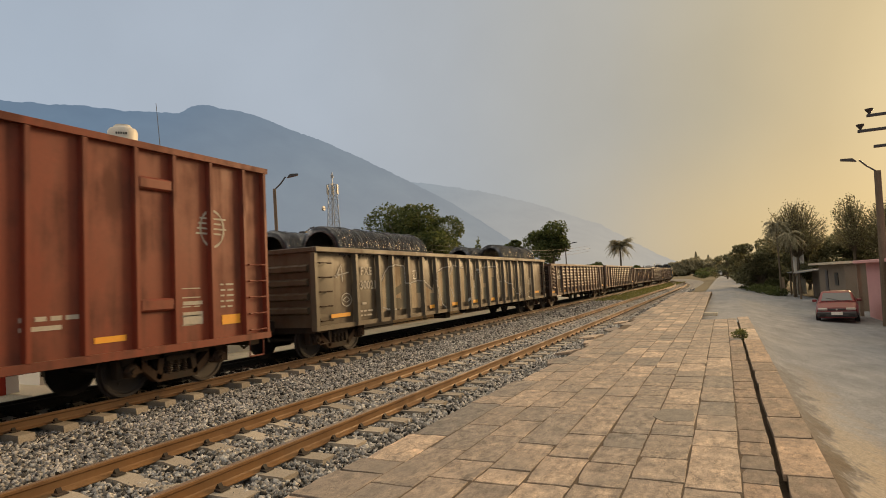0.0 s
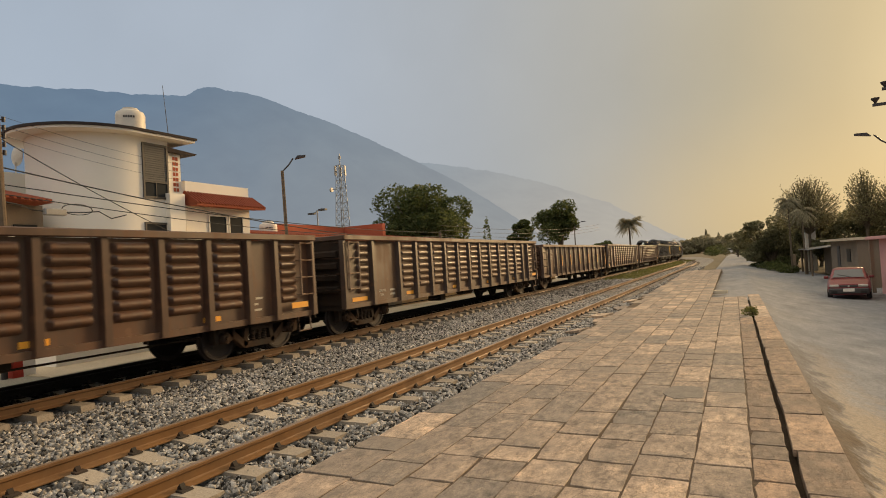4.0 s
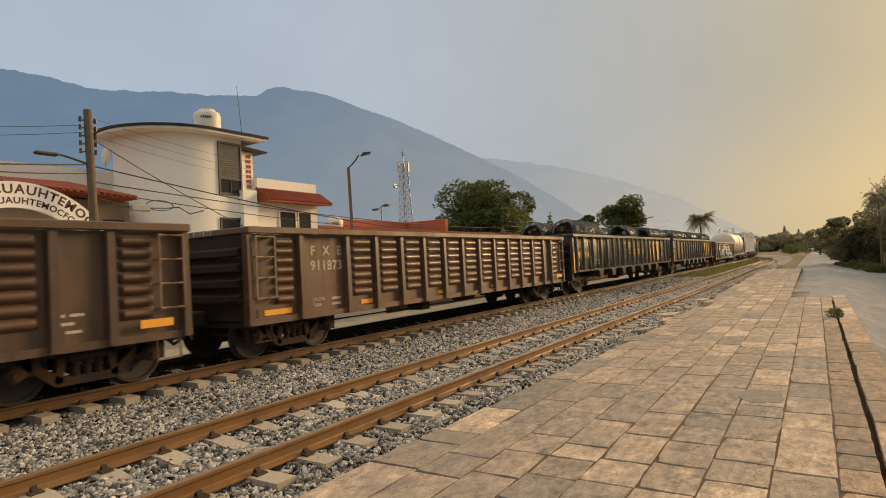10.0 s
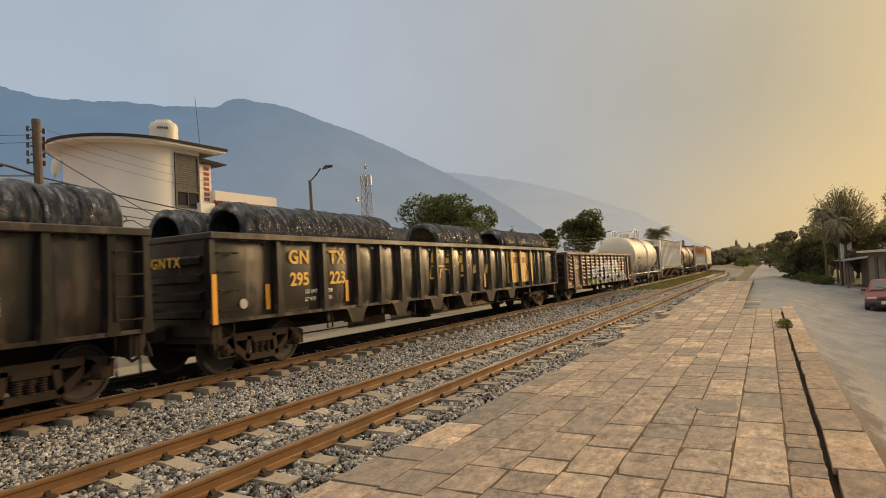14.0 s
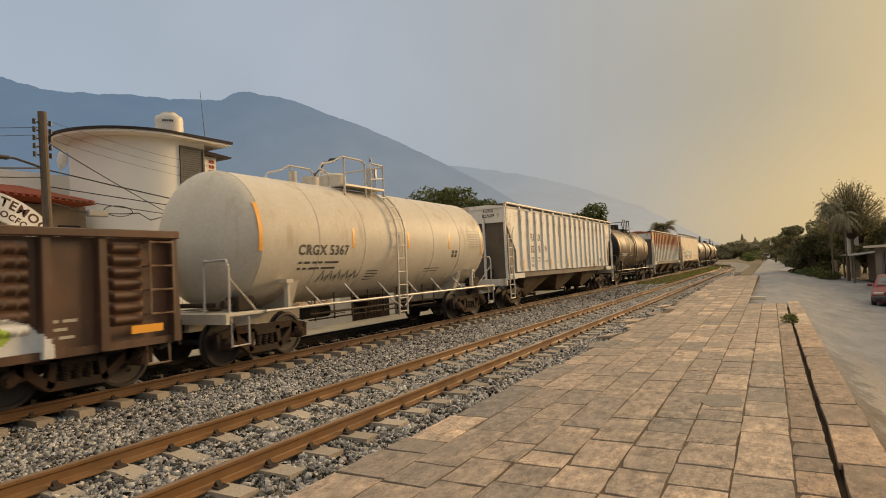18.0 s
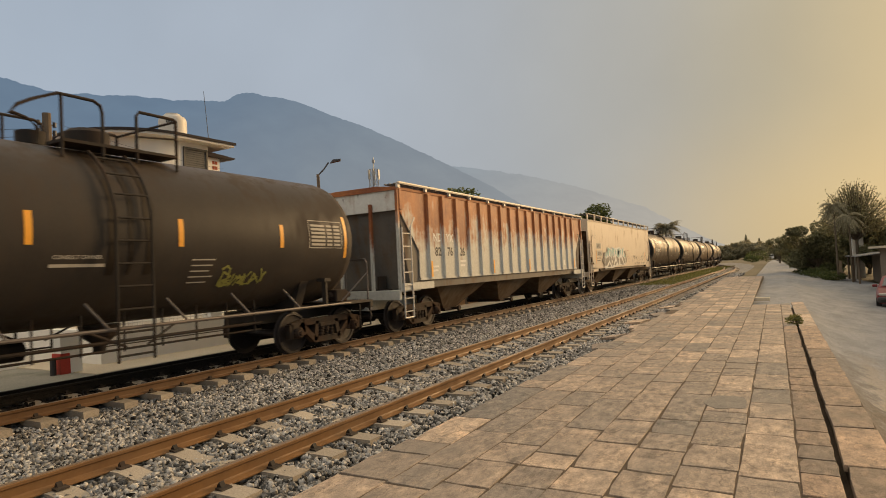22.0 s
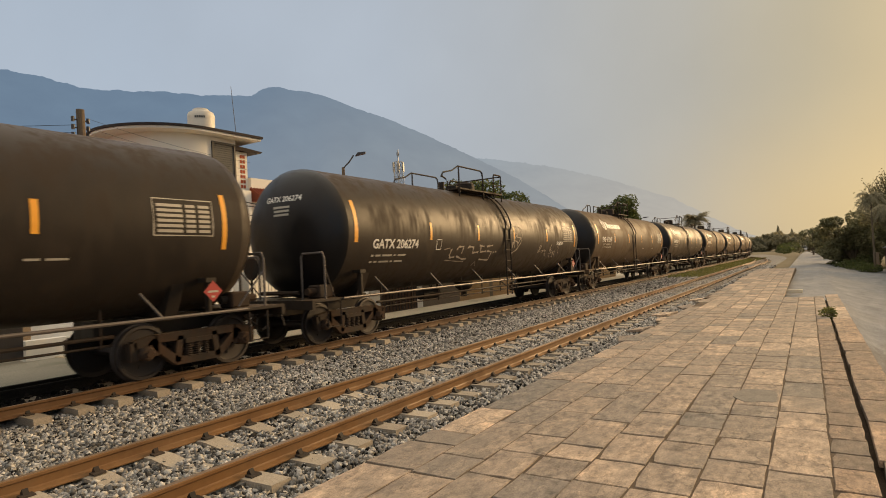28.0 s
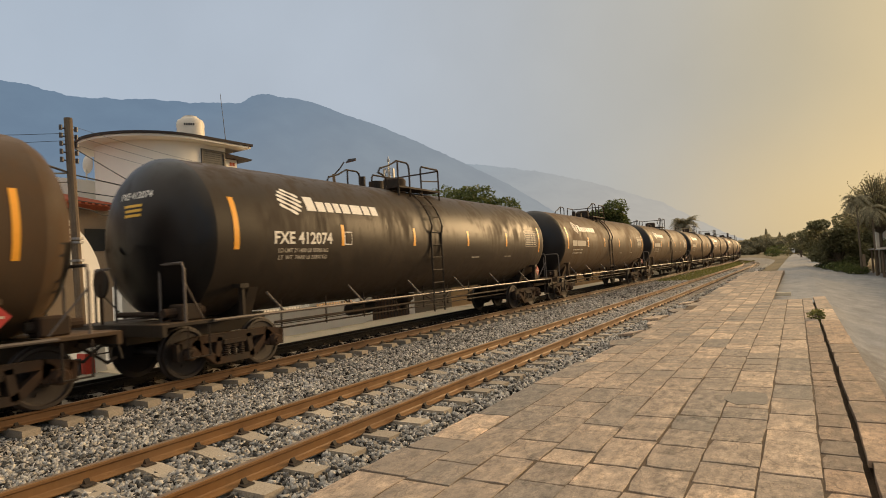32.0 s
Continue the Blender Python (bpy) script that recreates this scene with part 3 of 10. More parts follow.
    l.new(at, bent.inputs[2])
    l.new(bent.outputs["Vector"], v.inputs["Vector"])
    tone = mixed(n, l, 1.0, tone, shade, "MULTIPLY")
    crack = maths(n, l, "MULTIPLY", maths(n, l, "SUBTRACT", 1.0, steps(n, l, v.outputs["Distance"], 0.004, 0.011)), steps(n, l, place_noise(n, l, 1.1, 4), 0.47, 0.53))
    tone = mixed(n, l, maths(n, l, "MULTIPLY", crack, 0.45), tone, (0.07, 0.052, 0.036))
    l.new(tone, b.inputs["Base Color"])
    height = maths(n, l, "ADD", maths(n, l, "MULTIPLY", maths(n, l, "ADD", maths(n, l, "ADD", fine, skin), maths(n, l, "MULTIPLY", mottle, 2.0)), 0.30), maths(n, l, "ADD", maths(n, l, "MULTIPLY", layer, 0.35), maths(n, l, "MULTIPLY", mid, 0.8)))
    bumped(n, l, b, height, 0.8, 0.012)
    return m


M_SLAB = sandstone("worn_sandstone_paving", False)
M_SLABBROWN = sandstone("brown_sandstone_edge_course", False, (0.76, 0.70, 0.66))
M_SLABFAR = sandstone("worn_sandstone_paving_beyond", True)
M_CEMENT = stony("grey_cement_patch", (0.14, 0.125, 0.105), (0.30, 0.265, 0.22), 5.0, 60)
M_JOINT = stony("brown_earth_joint", (0.05, 0.037, 0.026), (0.15, 0.11, 0.075), 1.6, 60)


def dusty_road():
    """Grey worn road; brown dirt and drifted sand along the platform, dust in patches."""
    m, n, l, b = nodes("dusty_grey_road", 0.95)
    b.inputs["Specular IOR Level"].default_value = 0.12
    g = n.new("ShaderNodeNewGeometry")
    sp = n.new("ShaderNodeSeparateXYZ")
    l.new(g.outputs["Position"], sp.inputs["Vector"])
    big, mid = place_noise(n, l, 0.22, 6, (1, 0.6, 1), 0.6), place_noise(n, l, 1.6, 7, (1, 0.5, 1), 0.68)
    fine, grit = place_noise(n, l, 22, 6, rough=0.75), place_noise(n, l, 95, 4, rough=0.8)
    tone = ramp_of(n, l, mid, [(0.28, (0.165, 0.168, 0.172)), (0.5, (0.225, 0.228, 0.23)), (0.72, (0.30, 0.30, 0.292))])
    tone = mixed(n, l, maths(n, l, "MULTIPLY", steps(n, l, big, 0.48, 0.64), 0.4), tone, (0.30, 0.285, 0.25))
    off = maths(n, l, "ADD", maths(n, l, "SUBTRACT", sp.outputs["X"], 1.70), maths(n, l, "MULTIPLY", maths(n, l, "SUBTRACT", mid, 0.5), 1.3))
    off = maths(n, l, "ADD", off, maths(n, l, "MULTIPLY", maths(n, l, "SUBTRACT", place_noise(n, l, 5.0, 6, rough=0.7), 0.5), 0.7))
    near = maths(n, l, "SUBTRACT", 1.0, steps(n, l, maths(n, l, "ADD", sp.outputs["Y"], maths(n, l, "MULTIPLY", mid, 8.0)), 9.0, 19.0))
    sand = maths(n, l, "MULTIPLY", maths(n, l, "MULTIPLY", steps(n, l, off, 0.26, 0.42), maths(n, l, "SUBTRACT", 1.0, steps(n, l, off, 0.60, 1.0))), near)
    tone = mixed(n, l, maths(n, l, "MULTIPLY", sand, 0.9), tone, (0.40, 0.315, 0.21))
    dirt = maths(n, l, "MULTIPLY", maths(n, l, "SUBTRACT", 1.0, steps(n, l, off, 0.20, 0.40)), near)
    tone = mixed(n, l, dirt, tone, (0.135, 0.10, 0.065))
    tone = mixed(n, l, 0.8, tone, ramp_of(n, l, fine, [(0.3, (0.62, 0.62, 0.62)), (0.7, (1.35, 1.35, 1.35))]), "MULTIPLY")
    tone = mixed(n, l, 0.6, tone, ramp_of(n, l, grit, [(0.3, (0.6, 0.6, 0.6)), (0.7, (1.45, 1.45, 1.45))]), "MULTIPLY")
    l.new(tone, b.inputs["Base Color"])
    bumped(n, l, b, maths(n, l, "ADD", fine, maths(n, l, "MULTIPLY", grit, 0.5)), 0.6, 0.012)
    return m


M_ROAD = dusty_road()
M_SOIL = stony("dry_soil_and_weeds", (0.085, 0.072, 0.042), (0.165, 0.138, 0.088), 0.3, 12, bump=0.8, dist=0.03)
M_STREET = stony("worn_grey_street_concrete", (0.20, 0.19, 0.155), (0.36, 0.335, 0.27), 0.6, 30, stain=(0.11, 0.115, 0.075))
M_PAVE = stony("ochre_concrete_pavement", (0.52, 0.43, 0.30), (0.68, 0.58, 0.43), 0.8, 40, stain=(0.27, 0.25, 0.17))
M_PLASTER = plain("white_painted_plaster", (0.80, 0.76, 0.67), 0.8, 0.0, 0.05, 1.2)
M_WHITEWALL = plain("whitewashed_wall", (0.88, 0.85, 0.78), 0.8, 0.0, 0.05, 2.0)
M_TILE = stony("red_clay_roof_tile", (0.20, 0.048, 0.026), (0.31, 0.092, 0.048), 1.2, 25, 0.8, 0.4, 0.008)
M_BRICKRED = stony("red_painted_parapet", (0.33, 0.075, 0.04), (0.44, 0.13, 0.07), 0.7, 25, 0.8)
M_OCHRE = stony("ochre_plaster", (0.48, 0.31, 0.15), (0.58, 0.40, 0.22), 0.7, 30, 0.85)
M_PINK = stony("pink_plaster", (0.62, 0.33, 0.31), (0.70, 0.40, 0.37), 0.7, 30, 0.85)
M_DRAB = stony("grey_brown_plaster", (0.17, 0.135, 0.10), (0.27, 0.22, 0.165), 0.7, 30, 0.9)
M_ROOFEDGE = plain("dark_roof_felt", (0.030, 0.022, 0.020), 0.9)
M_GLASS = plain("dark_window_glass", (0.03, 0.033, 0.035), 0.3, 0.0, 0.1)
M_GLASS.node_tree.nodes["Principled BSDF"].inputs["Specular IOR Level"].default_value = 0.06
M_FRAME = plain("dark_window_frame", (0.05, 0.045, 0.04), 0.5)
M_BLIND = plain("grey_window_blind", (0.15, 0.145, 0.13), 0.6)
M_BLIND.node_tree.nodes["Principled BSDF"].inputs["Specular IOR Level"].default_value = 0.1
M_POLE = stony("weathered_wood_pole", (0.10, 0.075, 0.055), (0.18, 0.14, 0.10), 4, 40, 0.9)
M_GALV = plain("galvanised_steel", (0.30, 0.30, 0.30), 0.5, 0.6)
M_DARKSTEEL = plain("dark_painted_steel", (0.05, 0.045, 0.045), 0.5, 0.2)
M_CABLE = plain("black_cable", (0.02, 0.02, 0.02), 0.6)
M_PLASTIC = plain("cream_plastic_tank", (0.62, 0.57, 0.48), 0.5)
M_BARK = stony("grey_brown_bark", (0.09, 0.07, 0.05), (0.17, 0.14, 0.10), 4, 30, 0.95, 0.8, 0.02)
M_LEAF = leafy("dark_broad_leaves", (0.04, 0.06, 0.018), (0.12, 0.135, 0.045))
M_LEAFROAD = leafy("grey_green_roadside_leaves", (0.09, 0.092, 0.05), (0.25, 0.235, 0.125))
# a brightened green that stands in for sun shining through the crowns
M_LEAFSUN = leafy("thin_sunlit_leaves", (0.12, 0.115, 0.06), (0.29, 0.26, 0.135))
# palm fronds and far leaves: haze mixed into the green
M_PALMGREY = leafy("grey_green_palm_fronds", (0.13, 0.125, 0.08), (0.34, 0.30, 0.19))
M_LEAFHAZE = leafy("pale_hazy_leaves", (0.20, 0.185, 0.115), (0.34, 0.30, 0.185))
M_PALM = leafy("palm_fronds", (0.05, 0.06, 0.025), (0.13, 0.13, 0.055))
M_GRASS = leafy("dry_green_grass", (0.07, 0.08, 0.025), (0.20, 0.20, 0.07))
M_CARWHITE = plain("white_car_paint", (0.62, 0.60, 0.57), 0.3, vary=0.05)
M_CARRED = plain("dark_red_car_paint", (0.16, 0.012, 0.016), 0.32, vary=0.05)
M_CARGLASS = plain("car_window_glass", (0.05, 0.055, 0.06), 0.06, 0.0, 0.05)
M_CARGLASS.node_tree.nodes["Principled BSDF"].inputs["Specular IOR Level"].default_value = 0.9
M_TYRE = plain("black_rubber", (0.02, 0.02, 0.02), 0.85)
M_REDPAINT = plain("red_bollard_paint", (0.50, 0.05, 0.03), 0.6)
# ridge tones already hold the haze, paler towards the sun
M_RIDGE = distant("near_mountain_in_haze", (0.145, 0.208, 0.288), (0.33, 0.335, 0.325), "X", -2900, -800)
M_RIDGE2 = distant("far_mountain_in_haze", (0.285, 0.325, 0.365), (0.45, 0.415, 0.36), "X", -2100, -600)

# ---- ground, tracks and platform ----
TRACK_X, SIDING_X = -9.455, -4.352      # centres of the train's track and of the empty one
GAUGE = 1.505
TIE_GAP = 0.61


def bend(y):
    """How far the line has swung away from the road, and its slope there."""
    w = min(max(y - 105.0, 0.0), 115.0)
    return -w * w / 920 - max(y - 220.0, 0.0) * 0.25, w / 460


def track_x(y):
    return TRACK_X + bend(y)[0]


def siding_x(y):
    """The empty track bends over to the other one far down the line."""
    return SIDING_X + bend(y)[0] if y < 78 else SIDING_X - min(5.1, (y - 78) ** 2 / 560) + bend(y)[0]


def flat_object(name, bm, mat, label, category, kind="structure", smooth=False):
    o = part(name, bm, mat, None, "", smooth)
    return tagged(o, label, category, kind=kind)


def ease(t):
    t = max(0.0, min(1.0, t))
    return t * t * (3 - 2 * t)


def road_z(x, y):
    """The road falls away from the platform and comes up to the line far off."""
    return -0.24 - 0.95 * (1 - math.exp(-max(0.0, x - 1.75) / 2.6)) * (1 - ease((y - 48) / 62))


# the open ground, one sheet to the horizon
def far_spread(u):
    w = 2 * u - 1
    return math.copysign(abs(w) ** 3.0, w) * 4200


def open_ground(u, v):
    x, y = far_spread(u), far_spread(v)
    return (x, y, -0.34 if x < 1.2 else road_z(x, y) - 0.12)


flat_object("ground", grid(120, 120, open_ground), M_SOIL, "dry soil with weeds reaching to the hills", "ground")


def road_f(u, v):
    y = -6 + 226 * v ** 1.7
    left = 1.70 if y < 23.2 else 1.70 - min(2.3, (y - 23.2) * 0.9)
    right = 8.6 - 5.2 * ease((y - 44) / 60)
    x = left + u ** 1.9 * (right - left)
    bank = 0.07 * math.exp(-((x - left) / (0.22 + 0.12 * noise.noise((0, y * 0.9, 3)))) ** 2)
    return (x, y, road_z(x, y) + bank + 0.008 * noise.noise((x * 0.8, y * 0.5, 2)) + 0.004 * noise.noise((x * 2.5, y * 1.5, 6)))


flat_object("road", grid(52, 260, road_f), M_ROAD, "dusty grey road beside the platform", "road", smooth=True)


# ballast beds
def bed_f(x0, x1, y0, y1):
    def f(u, v):
        x, y = x0 + (x1 - x0) * u, y0 + (y1 - y0) * v ** 1.5
        drop = 0.12 * max(0, abs(2 * u - 1) - 0.85) / 0.15
        return (x + bend(y)[0], y, -0.236 - drop - 0.07 * ease((-7.55 - x) / 0.45) * (1 if x > -8.8 else 0) + 0.02 * noise.noise((x * 2.2, y * 2.2, 0)))
    return f


flat_object("ballast_bed", grid(40, 200, bed_f(-11.35, -2.1, -8, 190)), M_BED, "bed of grey crushed stone under the two tracks", "ballast", smooth=True)


# bed coloured almost black, as if shaded by the passing train
flat_object("track_bed", grid(8, 200, lambda u, v: (-10.75 + 1.95 * u + bend(-14 + 204 * v ** 1.5)[0], -14 + 204 * v ** 1.5, -0.205 + 0.015 * noise.noise((u * 5, v * 300, 2)))), M_BEDSHADE, "oily stone bed between the busy track's rails, coloured dark for shade", "ballast", smooth=True)


def rail_profile():
    """Half of a flat-bottomed rail, mirrored; top of the head at height 0."""
    half = [(0.070, -0.172), (0.070, -0.160), (0.018, -0.138), (0.010, -0.122), (0.010, -0.052), (0.034, -0.036), (0.036, -0.010), (0.030, -0.002)]
    return half + [(-x, z) for x, z in reversed(half)]


def rail(name, parent, xf, ys, off, label, mat=None):
    prof = rail_profile()
    bm = bmesh.new()
    rows = [[bm.verts.new((xf(y) + off + px, y, pz)) for px, pz in prof] for y in ys]
    n = len(prof)
    for a, b in zip(rows, rows[1:]):
        for i in range(n):
            f = bm.faces.new((a[i], a[(i + 1) % n], b[(i + 1) % n], b[i]))
            f.material_index = 1 if i == 7 else 0
    o = part(name, bm, mat or M_RAIL, parent, label)
    o.data.materials.append(M_BEDSHADE if mat is M_BEDSHADE else M_RAILTOP)
    return o


long_ys = [-14, 30, 78] + [78 + 4 * k for k in range(1, 26)]
siding = thing("railway_siding", "empty railway track with rusty rails on concrete sleepers", "railway track", kind="structure")
mainline = thing("railway_mainline", "railway track that carries the freight train, rusty rails on concrete sleepers", "railway track", kind="structure")
for s in (1, -1):
    rail("rail", siding, siding_x, [y for y in long_ys if y < 134], s * GAUGE / 2, "rusty rail with a worn head")
    # the far rail takes the same painted shade, head included
    rail("rail", mainline, track_x, [-14, 30, 100] + [105 + 6 * k for k in range(21)] + [560], s * GAUGE / 2, "oily rusty rail with a worn head" if s > 0 else "rail coloured black for the shade under the train", M_RAILDARK if s > 0 else M_BEDSHADE)


# ---- platform body and its far kerbs ----
def edge_x(y):
    """The ragged track-side edge of the platform."""
    if y < 12:
        return -2.42 + 0.04 * math.sin(y * 1.3) + 0.14 * ease((y - 6.5) / 3)
    return -2.22 + 0.28 * noise.noise((y * 0.55, 2.0, 0)) - 0.006 * (y - 12)


bm = bmesh.new()
box(bm, -2.2, 1.285, -5, 22.9, -0.34, -0.008)
box(bm, 1.285, 1.36, -5, 22.9, -0.34, -0.15)
box(bm, 1.36, 1.70, -5, 22.9, -0.34, -0.008)
box(bm, -2.35, 0.05, 22.9, 53.5, -0.34, -0.008)
flat_object("platform_bed", bm, M_JOINT, "dark earth bed under the platform paving", "platform")

# pavement beyond the train
bm = bmesh.new()
prism(bm, [(-20, -0.30), (-11.15, -0.30), (-11.15, -0.06), (-11.2, -0.045), (-20, -0.03)], "y", 6.9, 60)
street = bmesh.new()
prism(street, [(-34, -0.30), (-11.15, -0.30), (-11.15, -0.075), (-11.2, -0.062), (-34, -0.05)], "y", -12, 6.9)
flat_object("street", street, M_STREET, "grey-green worn concrete street meeting the track", "street")
# kerb face coloured black in place of its shade
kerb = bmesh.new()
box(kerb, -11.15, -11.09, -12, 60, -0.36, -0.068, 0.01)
flat_object("kerb", kerb, M_BEDSHADE, "kerb face along the busy track, coloured black for shade", "kerb")
flat_object("pavement", bm, M_PAVE, "ochre concrete pavement with a raised edge along the track", "pavement")

# ---- the freight train ----
def SPEED(t):
    return float(np.interp(t, [0, 7, 13, 20, 26, 32], [9.5, 9.6, 9.65, 9.95, 10.05, 10.0]))


RUN = [0.0]
for k in range(320):
    RUN.append(RUN[-1] + (SPEED(k / 10) + SPEED((k + 1) / 10)) / 20)


def gone(t):
    """Metres that the train has run at t seconds."""
    return RUN[round(t * 10)]


MOVERS = []         # (thing, x, place along the train, height)
WHEELS = {1: [], -1: []}
HW = 1.52           # half a car's width over its posts

# a bogie, built once
proto = {}


def side_frame_mesh(bm):
    """Cast side frame with its two window openings, seen square on; drawn for 1.75 m."""
    def bar(pts, w):
        for a, b in zip(pts, pts[1:]):
            d = Vector((b[0] - a[0], b[1] - a[1])).normalized() * 0.02
            p = Vector((-d.y, d.x)).normalized() * w / 2
            a2, b2 = Vector(a) - d, Vector(b) + d
            prism(bm, [(a2.x + p.x, a2.y + p.y), (b2.x + p.x, b2.y + p.y), (b2.x - p.x, b2.y - p.y), (a2.x - p.x, a2.y - p.y)], "x", -0.075, 0.075)
    bar([(-1.02, 0.60), (-0.70, 0.66), (0.70, 0.66), (1.02, 0.60)], 0.14)
    bar([(-0.78, 0.62), (-0.36, 0.23), (0.36, 0.23), (0.78, 0.62)], 0.13)
    bar([(-0.36, 0.24), (-0.30, 0.64)], 0.10)
    bar([(0.36, 0.24), (0.30, 0.64)], 0.10)
    for s in (1, -1):
        bar([(s * 1.05, 0.62), (s * 1.04, 0.36)], 0.10)
        bar([(s * 0.72, 0.62), (s * 0.71, 0.40)], 0.10)
        lathe(bm, [(0.115, -0.13), (0.125, -0.10), (0.125, 0.12), (0.09, 0.17)], "x", 12, (0, s * 0.875, 0.445))
        rod(bm, (0.16, s * 0.875, 0.44), (0.21, s * 0.875, 0.44), 0.05, 8)


def make_bogie():
    bm = bmesh.new()
    box(bm, -1.05, 1.05, -0.20, 0.20, 0.42, 0.68, 0.02)
    rod(bm, (0, 0, 0.66), (0, 0, 0.80), 0.22, 12)
    for s in (1, -1):
        rod(bm, (-0.6, s * 0.45, 0.40), (0.6, s * 0.45, 0.40), 0.05, 8)
    proto["bogie"] = part("bogie", bm, M_BOGIE, None, "rusty cast-steel bogie").data
    bm = bmesh.new()
    side_frame_mesh(bm)
    for v in bm.verts:
        v.co.y *= 1.125
    proto["side_frame"] = part("side_frame", bm, M_BOGIE, None).data
    bm = bmesh.new()
    for y in (-0.17, 0, 0.17):
        coil = [(0.055 + 0.020 * (j % 2), 0.275 + 0.018 * j) for j in range(15)]
        lathe(bm, coil, "z", 10, (0, y, 0))
    box(bm, -0.08, 0.08, -0.26, 0.26, 0.52, 0.60)
    proto["spring_nest"] = part("spring_nest", bm, M_BOGIE, None).data
    bm = bmesh.new()
    for s in (1, -1):
        x = s * 0.755
        prof = [(0.46, -0.045 * s), (0.455, -0.02 * s), (0.425, -0.012 * s), (0.42, 0.065 * s), (0.375, 0.068 * s), (0.355, 0.045 * s), (0.20, 0.028 * s), (0.13, 0.05 * s), (0.12, 0.075 * s),
                (0.02, 0.078 * s), (0.02, -0.05 * s), (0.14, -0.05 * s), (0.18, -0.02 * s), (0.36, -0.012 * s), (0.38, -0.04 * s)]
        lathe(bm, [(r * 1.085, x + w) for r, w in prof], "x", 28, closed=True)
        rod(bm, (s * 0.83, 0, 0), (s * 1.04, 0, 0), 0.08, 10)
        for k in range(3):
            a = 2 * math.pi * k / 3
            rod(bm, (s * 0.80, 0.24 * math.cos(a), 0.24 * math.sin(a)), (s * 0.815, 0.24 * math.cos(a), 0.24 * math.sin(a)), 0.03, 6)
    rod(bm, (-0.75, 0, 0), (0.75, 0, 0), 0.085, 10)
    proto["wheelset"] = part("wheelset", bm, M_TREAD, None, "", 35).data
    for o in [o for o in scene.objects if o.data in list(proto.values())]:
        bpy.data.objects.remove(o)


make_bogie()


def bogies(car, half, inset):
    for s in (1, -1):
        b = new("bogie", proto["bogie"])
        b.parent, b.location = car, (0, s * (half - inset), 0.02)
        b["label"] = "rusty cast-steel bogie with coil springs"
        for side in (1, -1):
            f = new("side_frame", proto["side_frame"])
            f.parent, f.location = b, (side * 1.00, 0, 0)
            if side < 0:
                f.rotation_euler = (0, 0, math.pi)
            q = new("spring_nest", proto["spring_nest"])
            q.parent, q.location = b, (side * 1.02, 0, 0)
            w = new("wheelset", proto["wheelset"])
            w.parent, w.location = b, (0, side * 0.985, 0.436)
            w["label"] = "steel wheels on an axle, worn bright on the tread"
            WHEELS[side].append(w)


def coupler(car, half):
    bm = bmesh.new()
    box(bm, -0.10, 0.10, -0.75, -0.05, 0.76, 0.94, 0.02)
    box(bm, -0.19, 0.15, -0.05, 0.22, 0.70, 1.00, 0.04)
    box(bm, 0.02, 0.19, 0.16, 0.34, 0.74, 0.96, 0.04)
    pipe(bm, [(0.35, -0.1, 0.82), (0.36, 0.18, 0.62), (0.33, 0.40, 0.46), (0.26, 0.60, 0.52)], 0.028, 6)
    pipe(bm, [(0.10, 0.05, 0.86), (0.9, 0.02, 0.95), (1.35, 0.02, 0.85), (1.40, 0.05, 0.62)], 0.018, 6)
    c = part("coupler", bm, M_UNDER, car, "black knuckle coupler with a hanging air hose")
    c.location = (0, half, 0)
    again(c, car, (0, -half, 0), 180)


def ladder(bm, x, y0, y1, zs, r=0.014, out=0.07):
    """Rungs between two places along a car's side."""
    for z in zs:
        pipe(bm, [(x, y0, z), (x + out, y0, z), (x + out, y1, z), (x, y1, z)], r, 6)


def on_side(x):
    """Writing on a flat side that faces +x: u runs against the car's forward way, to the right as one reads."""
    return lambda uc, vc: (lambda u, v: (x, uc + u, vc + v))


def mark(car, text, size, x, y, z, mat=None, spacing=1.0, wide=1.0, name="lettering"):
    o = part(name, letters(text, size, on_side(x)(y, z), spacing, wide=wide), mat or M_WHITE, car, "painted lettering")
    return o


def bars(car, x, y, z, rows, mat=None, h=0.045, gap=0.075, name="data_panel"):
    """Small writing that cannot be read: rows of bars."""
    bm = bmesh.new()
    for k, words in enumerate(rows):
        u = 0.0
        for w in words:
            strip(on_side(x)(y, z - k * gap), u, u + w, 0, h, bm=bm)
            u += w + 0.06
    o = part(name, bm, mat or M_WHITE, car)
    return tagged(o, "", "", kind="stuff")


def flash(car, x, y0, y1, z0, z1, mat=None):
    return part("reflector_stripe", strip(lambda u, v: (x + 0.003, u, v), y0, y1, z0, z1), mat or M_YELLOW, car)


def begin(name, label, category, front, rear, group=""):
    car = thing(name, label, category, group=group)
    car.location = (TRACK_X, (front + rear) / 2, 0)
    MOVERS.append((car, TRACK_X, (front + rear) / 2, 0.0))
    return car, (rear - front) / 2


M_WORNBAR = paint("rubbed_rusty_steel_bar", (0.29, 0.205, 0.14), (0.14, 0.07, 0.036), 0.45, 0.5, 0.2, (0.34, 0.26, 0.18), 0.4)


